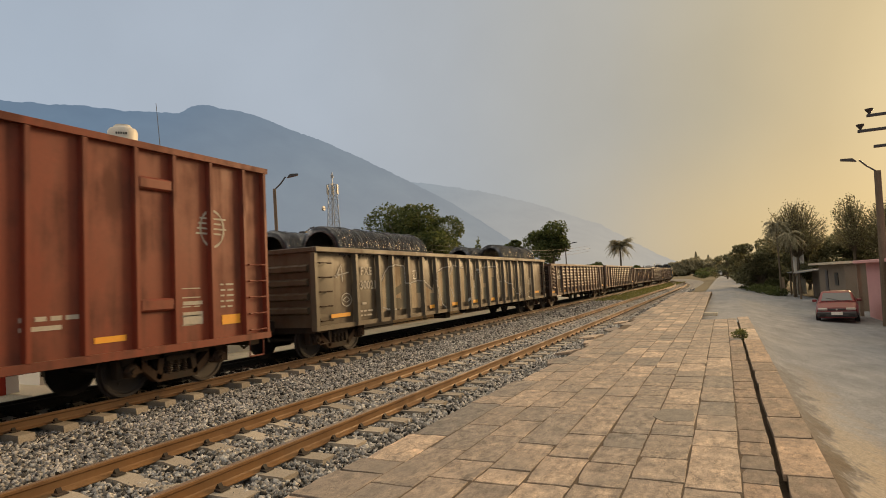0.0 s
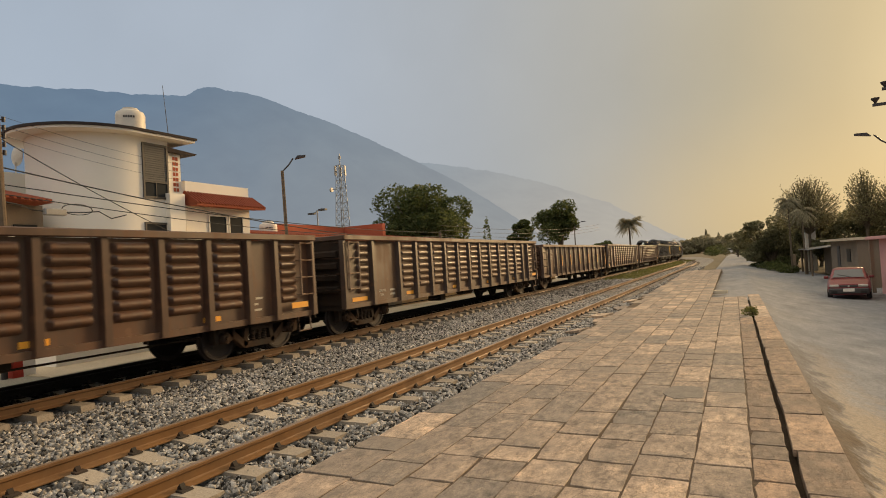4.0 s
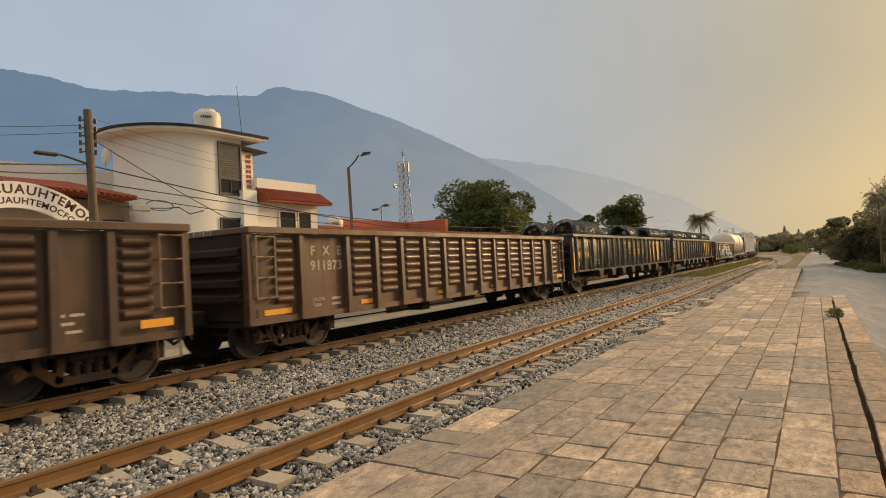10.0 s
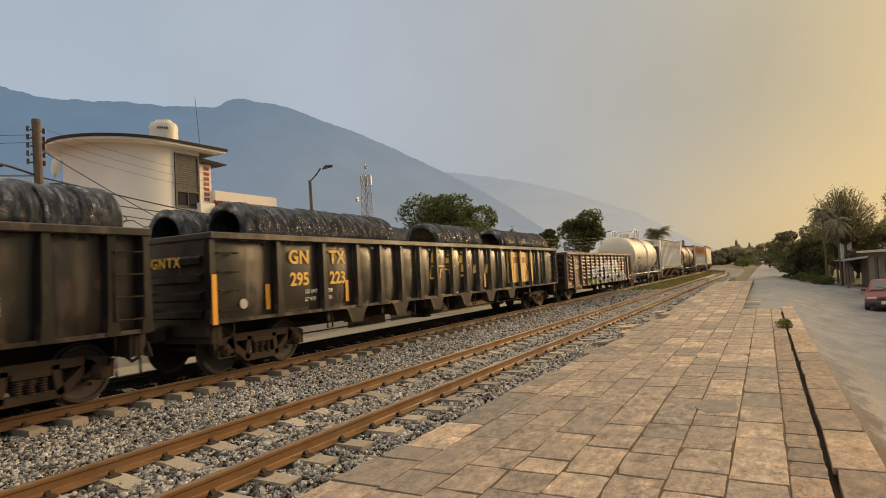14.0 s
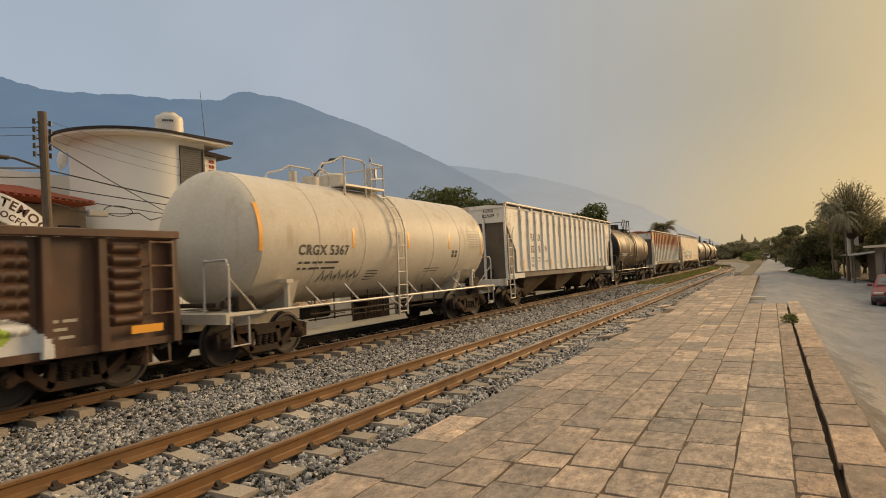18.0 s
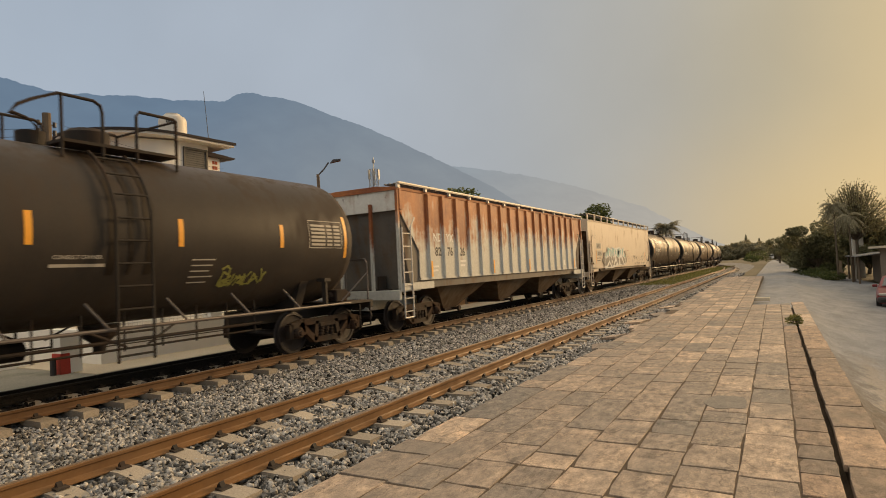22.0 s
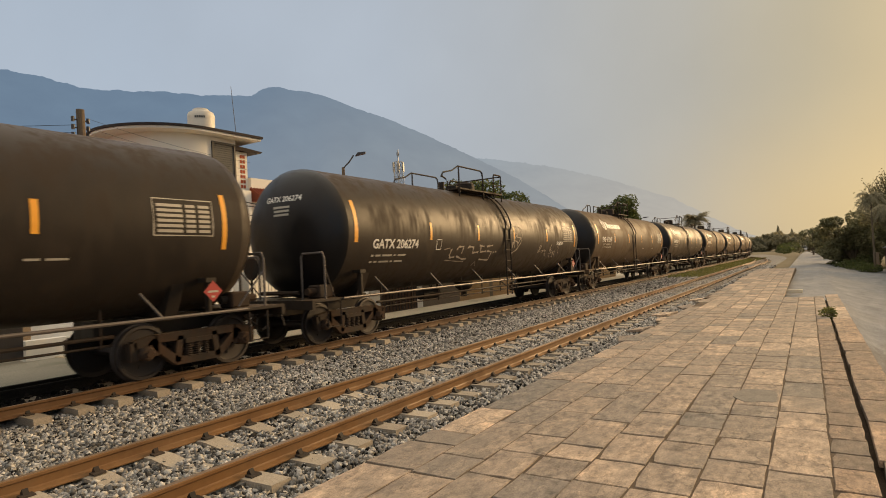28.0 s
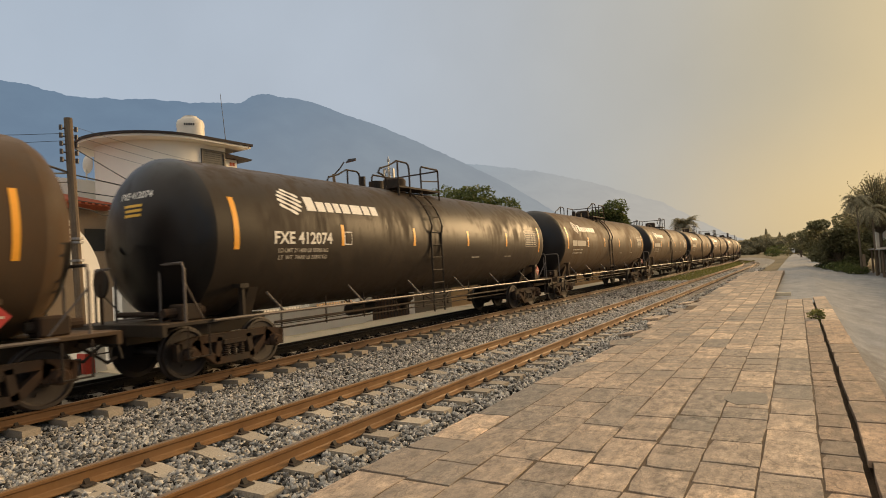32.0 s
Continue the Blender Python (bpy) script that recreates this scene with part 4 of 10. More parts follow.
def post_mesh(z0, z1, wide, deep, foot=0.0):
    """A pressed side post, wider and deeper towards its foot."""
    bm = bmesh.new()
    x0 = HW - deep
    for (za, wa, da), (zb, wb, db) in zip([(z0, wide * (1 + foot), deep * 1.0), (z0 + 0.25, wide * (1 + foot * 0.4), deep)], [(z0 + 0.25, wide * (1 + foot * 0.4), deep), (z1, wide, deep * 0.85)]):
        a = [bm.verts.new(p) for p in ((x0, -wa / 2 - 0.02, za), (x0 + da, -wa / 2 + 0.01, za), (x0 + da, wa / 2 - 0.01, za), (x0, wa / 2 + 0.02, za))]
        b = [bm.verts.new(p) for p in ((x0, -wb / 2 - 0.02, zb), (x0 + db, -wb / 2 + 0.01, zb), (x0 + db, wb / 2 - 0.01, zb), (x0, wb / 2 + 0.02, zb))]
        for i in range(4):
            bm.faces.new((a[i], a[(i + 1) % 4], b[(i + 1) % 4], b[i]))
        bm.faces.new(a)
        bm.faces.new(b)
    return bm


def rib_panel(length, z0, z1, n=7):
    """A pressed panel: level ribs with rounded, tapering ends, standing proud of the sheet."""
    h = (z1 - z0) / n
    nz, ny = n * 8, 12

    def f(u, v):
        y = (2 * u - 1)
        z = z0 + (z1 - z0) * v
        w = (z - z0) / h
        k = min(n - 1, int(w))
        q = abs((w - k) - 0.5) / 0.40
        end = min(1.0, (1 - abs(y)) / 0.16)
        rise = math.sqrt(max(0.0, 1 - q * q)) if q < 1 else 0.0
        return (0.085 * rise * math.sin(math.pi / 2 * max(0.0, end)) - 0.002 * (1 if end <= 0 else 0), y * length / 2, z)
    return grid(ny, nz, f)


def gondola(front, rear, top, mat, kind, label, posts, group=""):
    """Open car. kind: plain, ribbed (pressed panels) or belly (deep side sill)."""
    car, half = begin("gondola_car", label, "gondola car", front, rear, group)
    sill = 0.72 if kind != "belly" else 1.05
    skin = HW - 0.13
    ch = 0.13
    for s in (1, -1):
        bm = bmesh.new()
        xa, xb = sorted((s * skin, s * (skin - 0.02)))
        if kind != "ribbed":
            # the sheet bulges outwards between the posts
            stops = [-half + 0.05] + sorted(p - half for p in posts) + [half - 0.05]
            bows = [(a + (b - a) * q / 6, math.sin(math.pi * q / 6)) for a, b in zip(stops, stops[1:]) for q in range(6)] + [(stops[-1], 0.0)]
            for j in range(7):
                za, zb = sill + (top - ch - sill) * j / 7, sill + (top - ch - sill) * (j + 1) / 7
                ka, kb = (math.sin(math.pi * q / 7) ** 0.5 for q in (j, j + 1))
                for (y0, w0), (y1, w1) in zip(bows, bows[1:]):
                    bm.faces.new([bm.verts.new((s * (skin - 0.05 + 0.05 * w * k), y, z)) for y, w, z, k in ((y0, w0, za, ka), (y1, w1, za, ka), (y1, w1, zb, kb), (y0, w0, zb, kb))])
            bmesh.ops.remove_doubles(bm, verts=bm.verts, dist=0.001)
            bmesh.ops.recalc_face_normals(bm, faces=bm.faces)
            box(bm, s * (skin - 0.07) - 0.006, s * (skin - 0.07) + 0.006, -half + 0.05, half - 0.05, sill, top - ch)
        else:
            box(bm, xa, xb, -half + 0.05, half - 0.05, sill, top - ch)
        part("side_sheet", bm, mat, car, "", 50 if kind != "ribbed" else False)
        y = s * (half - 0.06)
        # ribbed cars get the shade-dark colour on their end sheets and ribs
        part("end_sheet", box(bmesh.new(), -skin + 0.02, skin - 0.02, y - 0.02, y + 0.02, 0.80, top - ch), M_ENDSHADE if kind == "ribbed" else mat, car, "end sheet coloured dark for shade" if kind == "ribbed" else "")
    part("floor", box(bmesh.new(), -skin + 0.02, skin - 0.02, -half + 0.09, half - 0.09, 1.02, 1.10), mat, car)
    bm = bmesh.new()
    box(bm, -0.25, 0.25, -half + 0.3, half - 0.3, 0.62, 1.0)
    for k in range(-3, 4):
        box(bm, -skin + 0.05, skin - 0.05, k * half * 0.22 - 0.06, k * half * 0.22 + 0.06, 0.78, 1.0)
    for s in (1, -1):
        box(bm, -skin, skin, s * (half - 0.2) - 0.12, s * (half - 0.2) + 0.12, 0.66, 1.0)
    rod(bm, (0.45, 1.0, 0.62), (0.45, 2.0, 0.62), 0.17, 12)
    pipe(bm, [(0.8, -half + 2.8, 0.52), (0.8, half - 2.8, 0.52)], 0.02, 6)
    box(bm, 0.4, 0.9, -1.6, -1.2, 0.42, 0.78)
    part("underframe", bm, M_UNDER, car, "black underframe with brake gear")
    bm = bmesh.new()
    for s in (1, -1):
        box(bm, s * HW - 0.07 - 0.03, s * HW + 0.07 - 0.03, -half, half, top - ch, top, 0.015)
        box(bm, -HW + 0.04, HW - 0.04, s * (half - 0.06) - 0.07, s * (half - 0.06) + 0.07, top - ch + 0.004, top - 0.004, 0.015)
    part("top_chord", bm, mat, car)
    for s in (1, -1):
        bm = bmesh.new()
        box(bm, s * (skin - 0.01), s * (skin + (0.11 if kind == "belly" else 0.07)), -half, half, sill - 0.02, sill + (0.05 if kind == "belly" else 0.10))
        part("side_sill", bm, mat, car)
    # end ribs
    bm = bmesh.new()
    for k in range(4):
        z = 1.12 + k * (top - 1.4) / 4
        prism(bm, [(0.0, z), (0.10, z + 0.04), (0.10, z + 0.15), (0.0, z + 0.20)], "x", -skin + 0.1, skin - 0.1)
    e = part("end_rib", bm, M_ENDSHADE if kind == "ribbed" else mat, car)
    e.location = (0, half - 0.04, 0)
    again(e, car, (0, -half + 0.04, 0), 180)
    foot = 0.9 if kind == "belly" else 0.25
    pm = part("side_post", post_mesh(sill, top - ch, 0.13, 0.13, foot), mat, car)
    pl = None
    if kind == "belly":
        # deep gusset feet under every other post, and hanging strap loops
        foot_bm = prism(bmesh.new(), [(-0.56, sill - 0.02), (-0.50, sill - 0.06), (-0.34, sill - 0.36), (0.06, sill - 0.38), (0.26, sill - 0.06), (0.32, sill - 0.02)], "x", skin - 0.16, skin + 0.10)
        gf = part("gusset_foot", foot_bm, mat, car, "deep dark gusset foot below the sill")
        at_ = [p - half for p in posts if 3.6 < p < 2 * half - 3.6][::2]
        gf.location = (0, at_[0], 0)
        for y in at_[1:]:
            again(gf, car, (0, y, 0))
        hang = part("strap_loop", pipe(bmesh.new(), [(skin - 0.05, -0.09, sill - 0.03), (skin - 0.05, -0.09, sill - 0.42), (skin - 0.05, 0.09, sill - 0.42), (skin - 0.05, 0.09, sill - 0.03)], 0.016, 6), M_UNDER, car, "hanging black strap loop")
        hang.location = (0, at_[0] - 1.0, 0)
        for y in at_[1:]:
            again(hang, car, (0, y + 0.72, 0))
    ys = [p - half for p in posts]
    first = {}
    for y in ys + [-half + 0.07, half - 0.07]:
        use = pl if (pl and -half + 3.3 < y < half - 3.3) else pm
        for s in (1, -1):
            if use not in first and s == 1:
                use.location = (0, y, 0)
                first[use] = 1
            else:
                again(use, car, (0, y, 0), 0 if s > 0 else 180)
    if kind == "ribbed":
        made = {}
        edges = [-half + 0.07] + ys + [half - 0.07]
        flat = {1, len(edges) - 3}
        for i, (a, b) in enumerate(zip(edges, edges[1:])):
            if i in flat or (i == 0 and False):
                continue
            ln, mid = round(b - a - 0.30, 1), (a + b) / 2
            if i == 0:
                ln, mid = 0.48, -half + 0.95
            elif i == len(edges) - 2:
                ln, mid = 0.56, a + 0.42
            for s in (1, -1):
                if ln not in made:
                    made[ln] = part("ribbed_panel", rib_panel(ln, sill + 0.34, top - ch - 0.06), mat, car, "", 50)
                    made[ln].location = (skin, mid, 0)
                else:
                    again(made[ln], car, (s * skin, mid, 0), 0 if s > 0 else 180)
    # ladders and grab irons at the corners
    bm = bmesh.new()
    zs = [sill + 0.22 + k * 0.36 for k in range(5)]
    la, lb_, bar = 0.62, 0.14, 0.016
    iron = M_BOGIE if mat is not M_SOOT else M_UNDER
    if kind == "ribbed":
        zs = [1.21 + k * (top - 1.40) / 3 for k in range(4)]
        la, lb_, bar, iron = 0.56, 0.14, 0.019, M_WORNBAR
    ladder(bm, skin + 0.01, half - la, half - lb_, zs, bar, 0.13)
    pipe(bm, [(HW + 0.02, half - la, zs[0]), (HW + 0.02, half - la, zs[-1])], bar)
    pipe(bm, [(HW + 0.02, half - lb_, zs[0]), (HW + 0.02, half - lb_, zs[-1])], bar)
    pipe(bm, [(HW - 0.1, half - 0.58, sill), (HW - 0.08, half - 0.58, 0.38), (HW - 0.08, half - 0.18, 0.38), (HW - 0.1, half - 0.18, sill)], 0.016)
    ld = part("ladder", bm, iron, car, "steel corner ladder with a stirrup step")
    again(ld, car, (0, 0, 0), 180)
    bm = bmesh.new()
    ladder(bm, skin + 0.01, -half + 0.18, -half + 0.64, [0.0], bar, 0.13)
    gi = part("grab_iron", bm, iron, car, "steel grab iron")
    gi.location = (0, 0, zs[0])
    for k, z in enumerate(zs):
        for e in (0, 180):
            if k or e:
                again(gi, car, (0, 0, z), e)
    bm = bmesh.new()
    pipe(bm, [(HW - 0.1, -half + 0.18, sill), (HW - 0.08, -half + 0.18, 0.38), (HW - 0.08, -half + 0.58, 0.38), (HW - 0.1, -half + 0.58, sill)], 0.016)
    gi = part("stirrup_step", bm, M_BOGIE if mat is not M_SOOT else M_UNDER, car, "bent steel stirrup step")
    again(gi, car, (0, 0, 0), 180)
    if kind == "ribbed":
        bm = bmesh.new()
        for y in (-half + 0.18, -half + 0.64):
            pipe(bm, [(HW + 0.02, y, zs[0]), (HW + 0.02, y, zs[-1])], bar)
        rl_ = part("ladder_rail", bm, iron, car)
        again(rl_, car, (0, 0, 0), 180)
        # ladder on the end of the car
        el = part("end_rung", pipe(bmesh.new(), [(HW - 0.55, -half, 0), (HW - 0.55, -half - 0.10, 0), (HW - 0.14, -half - 0.10, 0), (HW - 0.14, -half, 0)], 0.016), M_BOGIE, car, "steel rung on the car's end")
        el.location = (0, 0, zs[0])
        for k, z in enumerate(zs):
            for e in (0, 180):
                if k or e:
                    again(el, car, (0, 0, z), e)
    coupler(car, half)
    bogies(car, half, 1.62 if kind == "belly" else 1.48)
    return car, half, skin


def wire_coil(front, x, r, length, z, label="", lean=0):
    """A coil of black steel wire, lying along the car; its turns are rings of uneven size."""
    rg = random.Random(int(front * 10) + int(x * 100))
    bm = bmesh.new()
    n = max(8, int(length / 0.055))
    prof = []
    for k in range(n):
        w = length * (k + 0.5) / n - length / 2
        rr = r * (1 - 0.055 * rg.random() ** 2)
        prof += [(rr - 0.022, w - length / n * 0.5), (rr, w - length / n * 0.12), (rr, w + length / n * 0.2)]
    prof += [(r * 0.93, length / 2), (r * 0.74, length / 2 + 0.01), (r * 0.70, length / 2 - 0.03), (r * 0.70, -length / 2 + 0.03), (r * 0.74, -length / 2 - 0.01)]
    lathe(bm, prof, "y", 26, closed=True)
    # loose strands stand off the coil
    for k in range(5):
        w, tilt, rr = rg.uniform(-0.42, 0.42) * length, rg.uniform(-0.16, 0.16), r * rg.uniform(1.0, 1.035)
        a0 = rg.uniform(0, 6.28)
        pipe(bm, [(rr * math.cos(a0 + 0.3 * j), w + tilt * math.sin(0.3 * j + k), rr * math.sin(a0 + 0.3 * j)) for j in range(22)], 0.008, 4)
    for v in bm.verts:
        v.co += Vector((noise.noise(v.co * 2.3 + Vector((front, 0, 0))), 0, noise.noise(v.co * 2.3 + Vector((0, front, 5))))) * 0.028
    o = part("wire_coil", bm, M_WIRE, None, "", 60)
    tagged(o, label or "coil of black steel wire lying in an open railway car", "wire coil", "wire coils in the cars")
    o.location = (TRACK_X + x, front + length / 2, z)
    MOVERS.append((o, TRACK_X + x, front + length / 2, z))


def coil_rows(front, spans, top, near=0.72):
    """Coils in two rows side by side on the load; spans are (start, end) from the car's front."""
    for a, b in spans:
        n = max(1, round((b - a) / 1.35))
        ln = (b - a) / n
        for k in range(n):
            wire_coil(front + a + k * ln, near, 0.66, ln - 0.03, top + 0.02)
            wire_coil(front + a - 0.35 + k * ln, -0.70, 0.64, ln - 0.03, top + 0.01)


def even(a, b, n):
    return [a + (b - a) * k / (n - 1) for k in range(n)]


def load_under(front, spans):
    for a, b in spans:
        n = max(1, round((b - a) / 1.35))
        ln = (b - a) / n
        for k in range(n):
            for x in (0.70, -0.70):
                wire_coil(front + a + k * ln - (0.35 if x < 0 else 0), x, 0.49, ln - 0.05, 1.595)


def boxcar(front, rear):
    car, half = begin("box_car", "oxide-red steel box car with ribbed sides and a worn emblem", "box car", front, rear)
    top, sill = 4.46, 0.74
    bm = bmesh.new()
    skin = HW - 0.10
    box(bm, -skin, skin, -half, half, sill + 0.10, top - 0.12, 0.01)
    part("body", bm, M_OXIDE, car)
    bm = bmesh.new()
    prism(bm, [(-HW, top - 0.14), (HW, top - 0.14), (HW + 0.01, top - 0.03), (HW - 0.25, top + 0.05), (0, top + 0.12), (-HW + 0.25, top + 0.05), (-HW - 0.01, top - 0.03)], "y", -half - 0.03, half + 0.03)
    part("roof", bm, M_OXIDE, car, "red steel roof with a raised eave")
    for s in (1, -1):
        bm = bmesh.new()
        box(bm, s * skin if s > 0 else -HW - 0.0, HW if s > 0 else -skin, -half, half, sill, sill + 0.13)
        part("side_sill", bm, M_OXIDE, car)
    bm = bmesh.new()
    prism(bm, [(skin, -0.055), (HW, -0.035), (HW, 0.035), (skin, 0.055)], "z", sill + 0.12, top - 0.15)
    p = part("side_post", bm, M_OXIDE, car)
    place = [half - 0.07, half - 0.68, half - 1.55, half - 2.40, half - 3.17, half - 4.07, half - 4.92, half - 5.75]
    place += [-y for y in place]
    p.location = (0, place[0], 0)
    for k, y in enumerate(place):
        for s in (1, -1):
            if k or s < 0:
                again(p, car, (0, y, 0), 0 if s > 0 else 180)
    # a plug door and its lock rods
    bm = bmesh.new()
    box(bm, skin, skin + 0.05, -1.55, 1.55, sill + 0.2, top - 0.3, 0.02)
    d = part("door", bm, M_OXIDE, car, "red plug door with lock rods")
    bm = bmesh.new()
    for y in (-0.9, -0.3, 0.3, 0.9):
        rod(bm, (skin + 0.08, y, sill + 0.3), (skin + 0.08, y, top - 0.4), 0.025, 8)
    part("lock_rod", bm, M_OXIDE, d)
    for z in (1.48, 3.62):
        part("side_bracket", box(bmesh.new(), skin, HW - 0.01, half - 3.13, half - 2.44, z, z + 0.22, 0.03), M_OXIDE, car, "raised reinforcing plate")
    bm = bmesh.new()
    zs = [0.95 + 0.34 * k for k in range(5)]
    ladder(bm, skin, half - 0.62, half - 0.16, [0.0], 0.016, 0.12)
    rung = part("ladder_rung", bm, M_OXIDE, car, "red ladder rung")
    rung.location = (0, 0, zs[0])
    for k, z in enumerate(zs):
        for e in (0, 180):
            if k or e:
                again(rung, car, (0, 0, z), e)
    bm = bmesh.new()
    pipe(bm, [(HW - 0.06, half - 0.58, sill), (HW - 0.06, half - 0.58, 0.40), (HW - 0.06, half - 0.18, 0.40), (HW - 0.06, half - 0.18, sill)], 0.016)
    ld = part("stirrup_step", bm, M_OXIDE, car, "bent steel stirrup step")
    again(ld, car, (0, 0, 0), 180)
    # round emblem with bars, faded
    x = skin + 0.006
    c = (half - 1.47, 3.02)
    bm = bmesh.new()
    ring = [(c[0] + 0.29 * math.cos(a), c[1] + 0.36 * math.sin(a)) for a in [2 * math.pi * k / 24 for k in range(25)]]
    ribbon(lambda u, v: (x, u, v), ring, 0.05, bm, 1)
    for k, z in enumerate((-0.12, -0.02, 0.08, 0.18)):
        strip(lambda u, v: (x + 0.001, u, v), c[0] - 0.40 + 0.03 * k, c[0] + 0.22 + 0.13 * (k % 2), c[1] + z, c[1] + z + 0.035, bm=bm)
    part("emblem", bm, M_FADED, car, "worn white round emblem crossed by bars")
    bars(car, x, half - 2.22, 1.85, [[0.42], [0.42], [0.2, 0.15], [0.42], [0.3]], M_FADED, 0.02, 0.17)
    bars(car, x, half - 1.30, 1.9, [[0.08, 0.2], [0.12, 0.16], [0.1, 0.18], [0.08, 0.2], [0.12, 0.12]], M_FADED, 0.035, 0.11)
    bars(car, x, half - 5.0, 1.45, [[0.16, 0.16, 0.16, 0.2], [0.6]], M_FADED, 0.07, 0.14)
    bars(car, x, half - 6.0, 1.5, [[0.16, 0.16, 0.3], [0.5]], M_FADED, 0.07, 0.14)
    flash(car, x, half - 1.28, half - 0.80, 1.12, 1.31)
    flash(car, x, half - 3.90, half - 3.35, 1.03, 1.13)
    bm = bmesh.new()
    strip(lambda u, v: (x, u, v), half - 2.2, half - 1.75, 1.18, 1.42, bm=bm)
    strip(lambda u, v: (x, u, v), half - 2.2, half - 1.75, 1.55, 1.62, bm=bm)
    part("worn_placard", bm, M_FADED, car)
    bm = bmesh.new()
    box(bm, -0.3, 0.3, -half + 0.2, half - 0.2, 0.6, 0.84)
    for s in (1, -1):
        box(bm, -1.3, 1.3, s * (half - 0.3) - 0.15, s * (half - 0.3) + 0.15, 0.62, 0.84)
    rod(bm, (0.5, 1, 0.55), (0.5, 2, 0.55), 0.18, 12)
    part("underframe", bm, M_UNDER, car, "black underframe")
    coupler(car, half)
    bogies(car, half, 2.05)
    return car


def hopper(front, rear, mat, label, ribs, smooth_side=False, roofline=4.12):
    """Covered hopper: high sides, sloped ends, three bins below, hatches and a walkway on the roof."""
    car, half = begin("hopper_car", label, "hopper car", front, rear)
    top, low = roofline, 1.48
    skin = HW - 0.07 if not smooth_side else HW - 0.02
    cut = 1.05
    peak = 0.20 if smooth_side else 0.09
    if smooth_side:
        # the side ends in a hollow curve over each bogie
        arc = [(-half + 0.05 + 1.35 * (1 - math.cos(a)) ** 1.0 * 0.95, top - 0.70 - 1.85 * math.sin(a)) for a in [math.pi / 2 * k / 8 for k in range(9)]]
        poly = [(-half + 0.05, top)] + arc + [(-half + 0.3, 1.62), (-half + 0.3, low)]
        poly += [(-y, z) for y, z in reversed(poly)]
    else:
        poly = [(-half + 0.05, top), (-half + 0.05, top - 0.55), (-half + cut, 2.30), (-half + cut, low)]
        poly += [(-y, z) for y, z in reversed(poly)]
    for s in (1, -1):
        bm = bmesh.new()
        prism(bm, poly, "x", s * (skin - 0.03), s * skin)
        part("side_sheet", bm, mat, car)
    bm = bmesh.new()
    # sloping end sheets and the body's inner fill; ribbed cars get a painted-shade grey
    prism(bm, [(-half + 0.15, top - 0.02), (-half + 0.15, top - 0.60), (-half + (cut + 0.12 if smooth_side else 0.34), 2.25), (-half + (2.4 if smooth_side else 0.6), 1.22), (half - (2.4 if smooth_side else 0.6), 1.22), (half - (cut + 0.12 if smooth_side else 0.34), 2.25), (half - 0.15, top - 0.60), (half - 0.15, top - 0.02)], "x", -skin + 0.04, skin - 0.04)
    part("end_slope", bm, M_BELLY if smooth_side else M_SLOPESHADE, car, "dark sloping end sheets")
    bm = bmesh.new()
    prism(bm, [(-skin - 0.02, top - 0.06), (skin + 0.02, top - 0.06), (skin + 0.03, top + 0.01), (0.75, top + peak), (-0.75, top + peak), (-skin - 0.03, top + 0.01)], "y", -half, half)
    part("roof", bm, mat, car)
    for k in range(5):
        bm = bmesh.new()
        y = (k - 2) * half * 0.36
        box(bm, -0.35, 0.35, y - 0.9, y + 0.9, top + peak, top + peak + 0.12, 0.03)
        part("roof_hatch", bm, mat, car)
    # roof walkways on brackets
    wz = 0.30 if smooth_side else 0.08
    for s in (1, -1):
        bm = bmesh.new()
        x0, x1 = (HW - 0.42, HW + 0.03) if s > 0 else (-HW - 0.03, -HW + 0.42)
        for k in range(4):
            xa = x0 + (x1 - x0) * k / 3
            box(bm, xa - 0.015, xa + 0.015, -half - 0.05, half + 0.05, top + wz, top + wz + 0.04)
        for k in range(int(half * 2 / 0.12)):
            y = -half + 0.12 * k
            box(bm, x0, x1, y, y + 0.02, top + wz + 0.005, top + wz + 0.03)
        part("roof_walkway", bm, M_DARKSTEEL, car, "steel grating walkway")
        bm = bmesh.new()
        for k in range(13):
            y = -half + half * 2 * k / 12
            box(bm, s * (HW - 0.05), s * (HW + 0.02), y - 0.05, y + 0.05, top - 0.02, top + wz + 0.06)
        box(bm, s * (HW + 0.012), s * (HW + 0.03), -half, half, top + wz + 0.035, top + wz + 0.075) if not smooth_side else box(bm, s * (HW + 0.012), s * (HW + 0.022), -half, half, top + wz + 0.035, top + wz + 0.05)
        part("walkway_bracket", bm, mat if smooth_side else M_PALE, car)
    # bins
    for k in (-1, 0, 1):
        bm = bmesh.new()
        y = k * (half - 1.4) * 0.62
        w = (half - 1.4) * 0.31
        t = [bm.verts.new(p) for p in ((-skin + 0.03, y - w, low + 0.02), (skin - 0.03, y - w, low + 0.02), (skin - 0.03, y + w, low + 0.02), (-skin + 0.03, y + w, low + 0.02))]
        b = [bm.verts.new(p) for p in ((-0.62, y - 0.42, 0.42), (0.62, y - 0.42, 0.42), (0.62, y + 0.42, 0.42), (-0.62, y + 0.42, 0.42))]
        for i in range(4):
            bm.faces.new((t[i], t[(i + 1) % 4], b[(i + 1) % 4], b[i]))
        bm.faces.new(t)
        bm.faces.new(b)
        n = part("discharge_bin", bm, M_BELLY, car, "grimy sloping discharge bin")
        bm = bmesh.new()
        box(bm, -0.72, 0.72, y - 0.50, y + 0.50, 0.34, 0.43)
        rod(bm, (-0.95, y, 0.40), (0.95, y, 0.40), 0.045, 8)
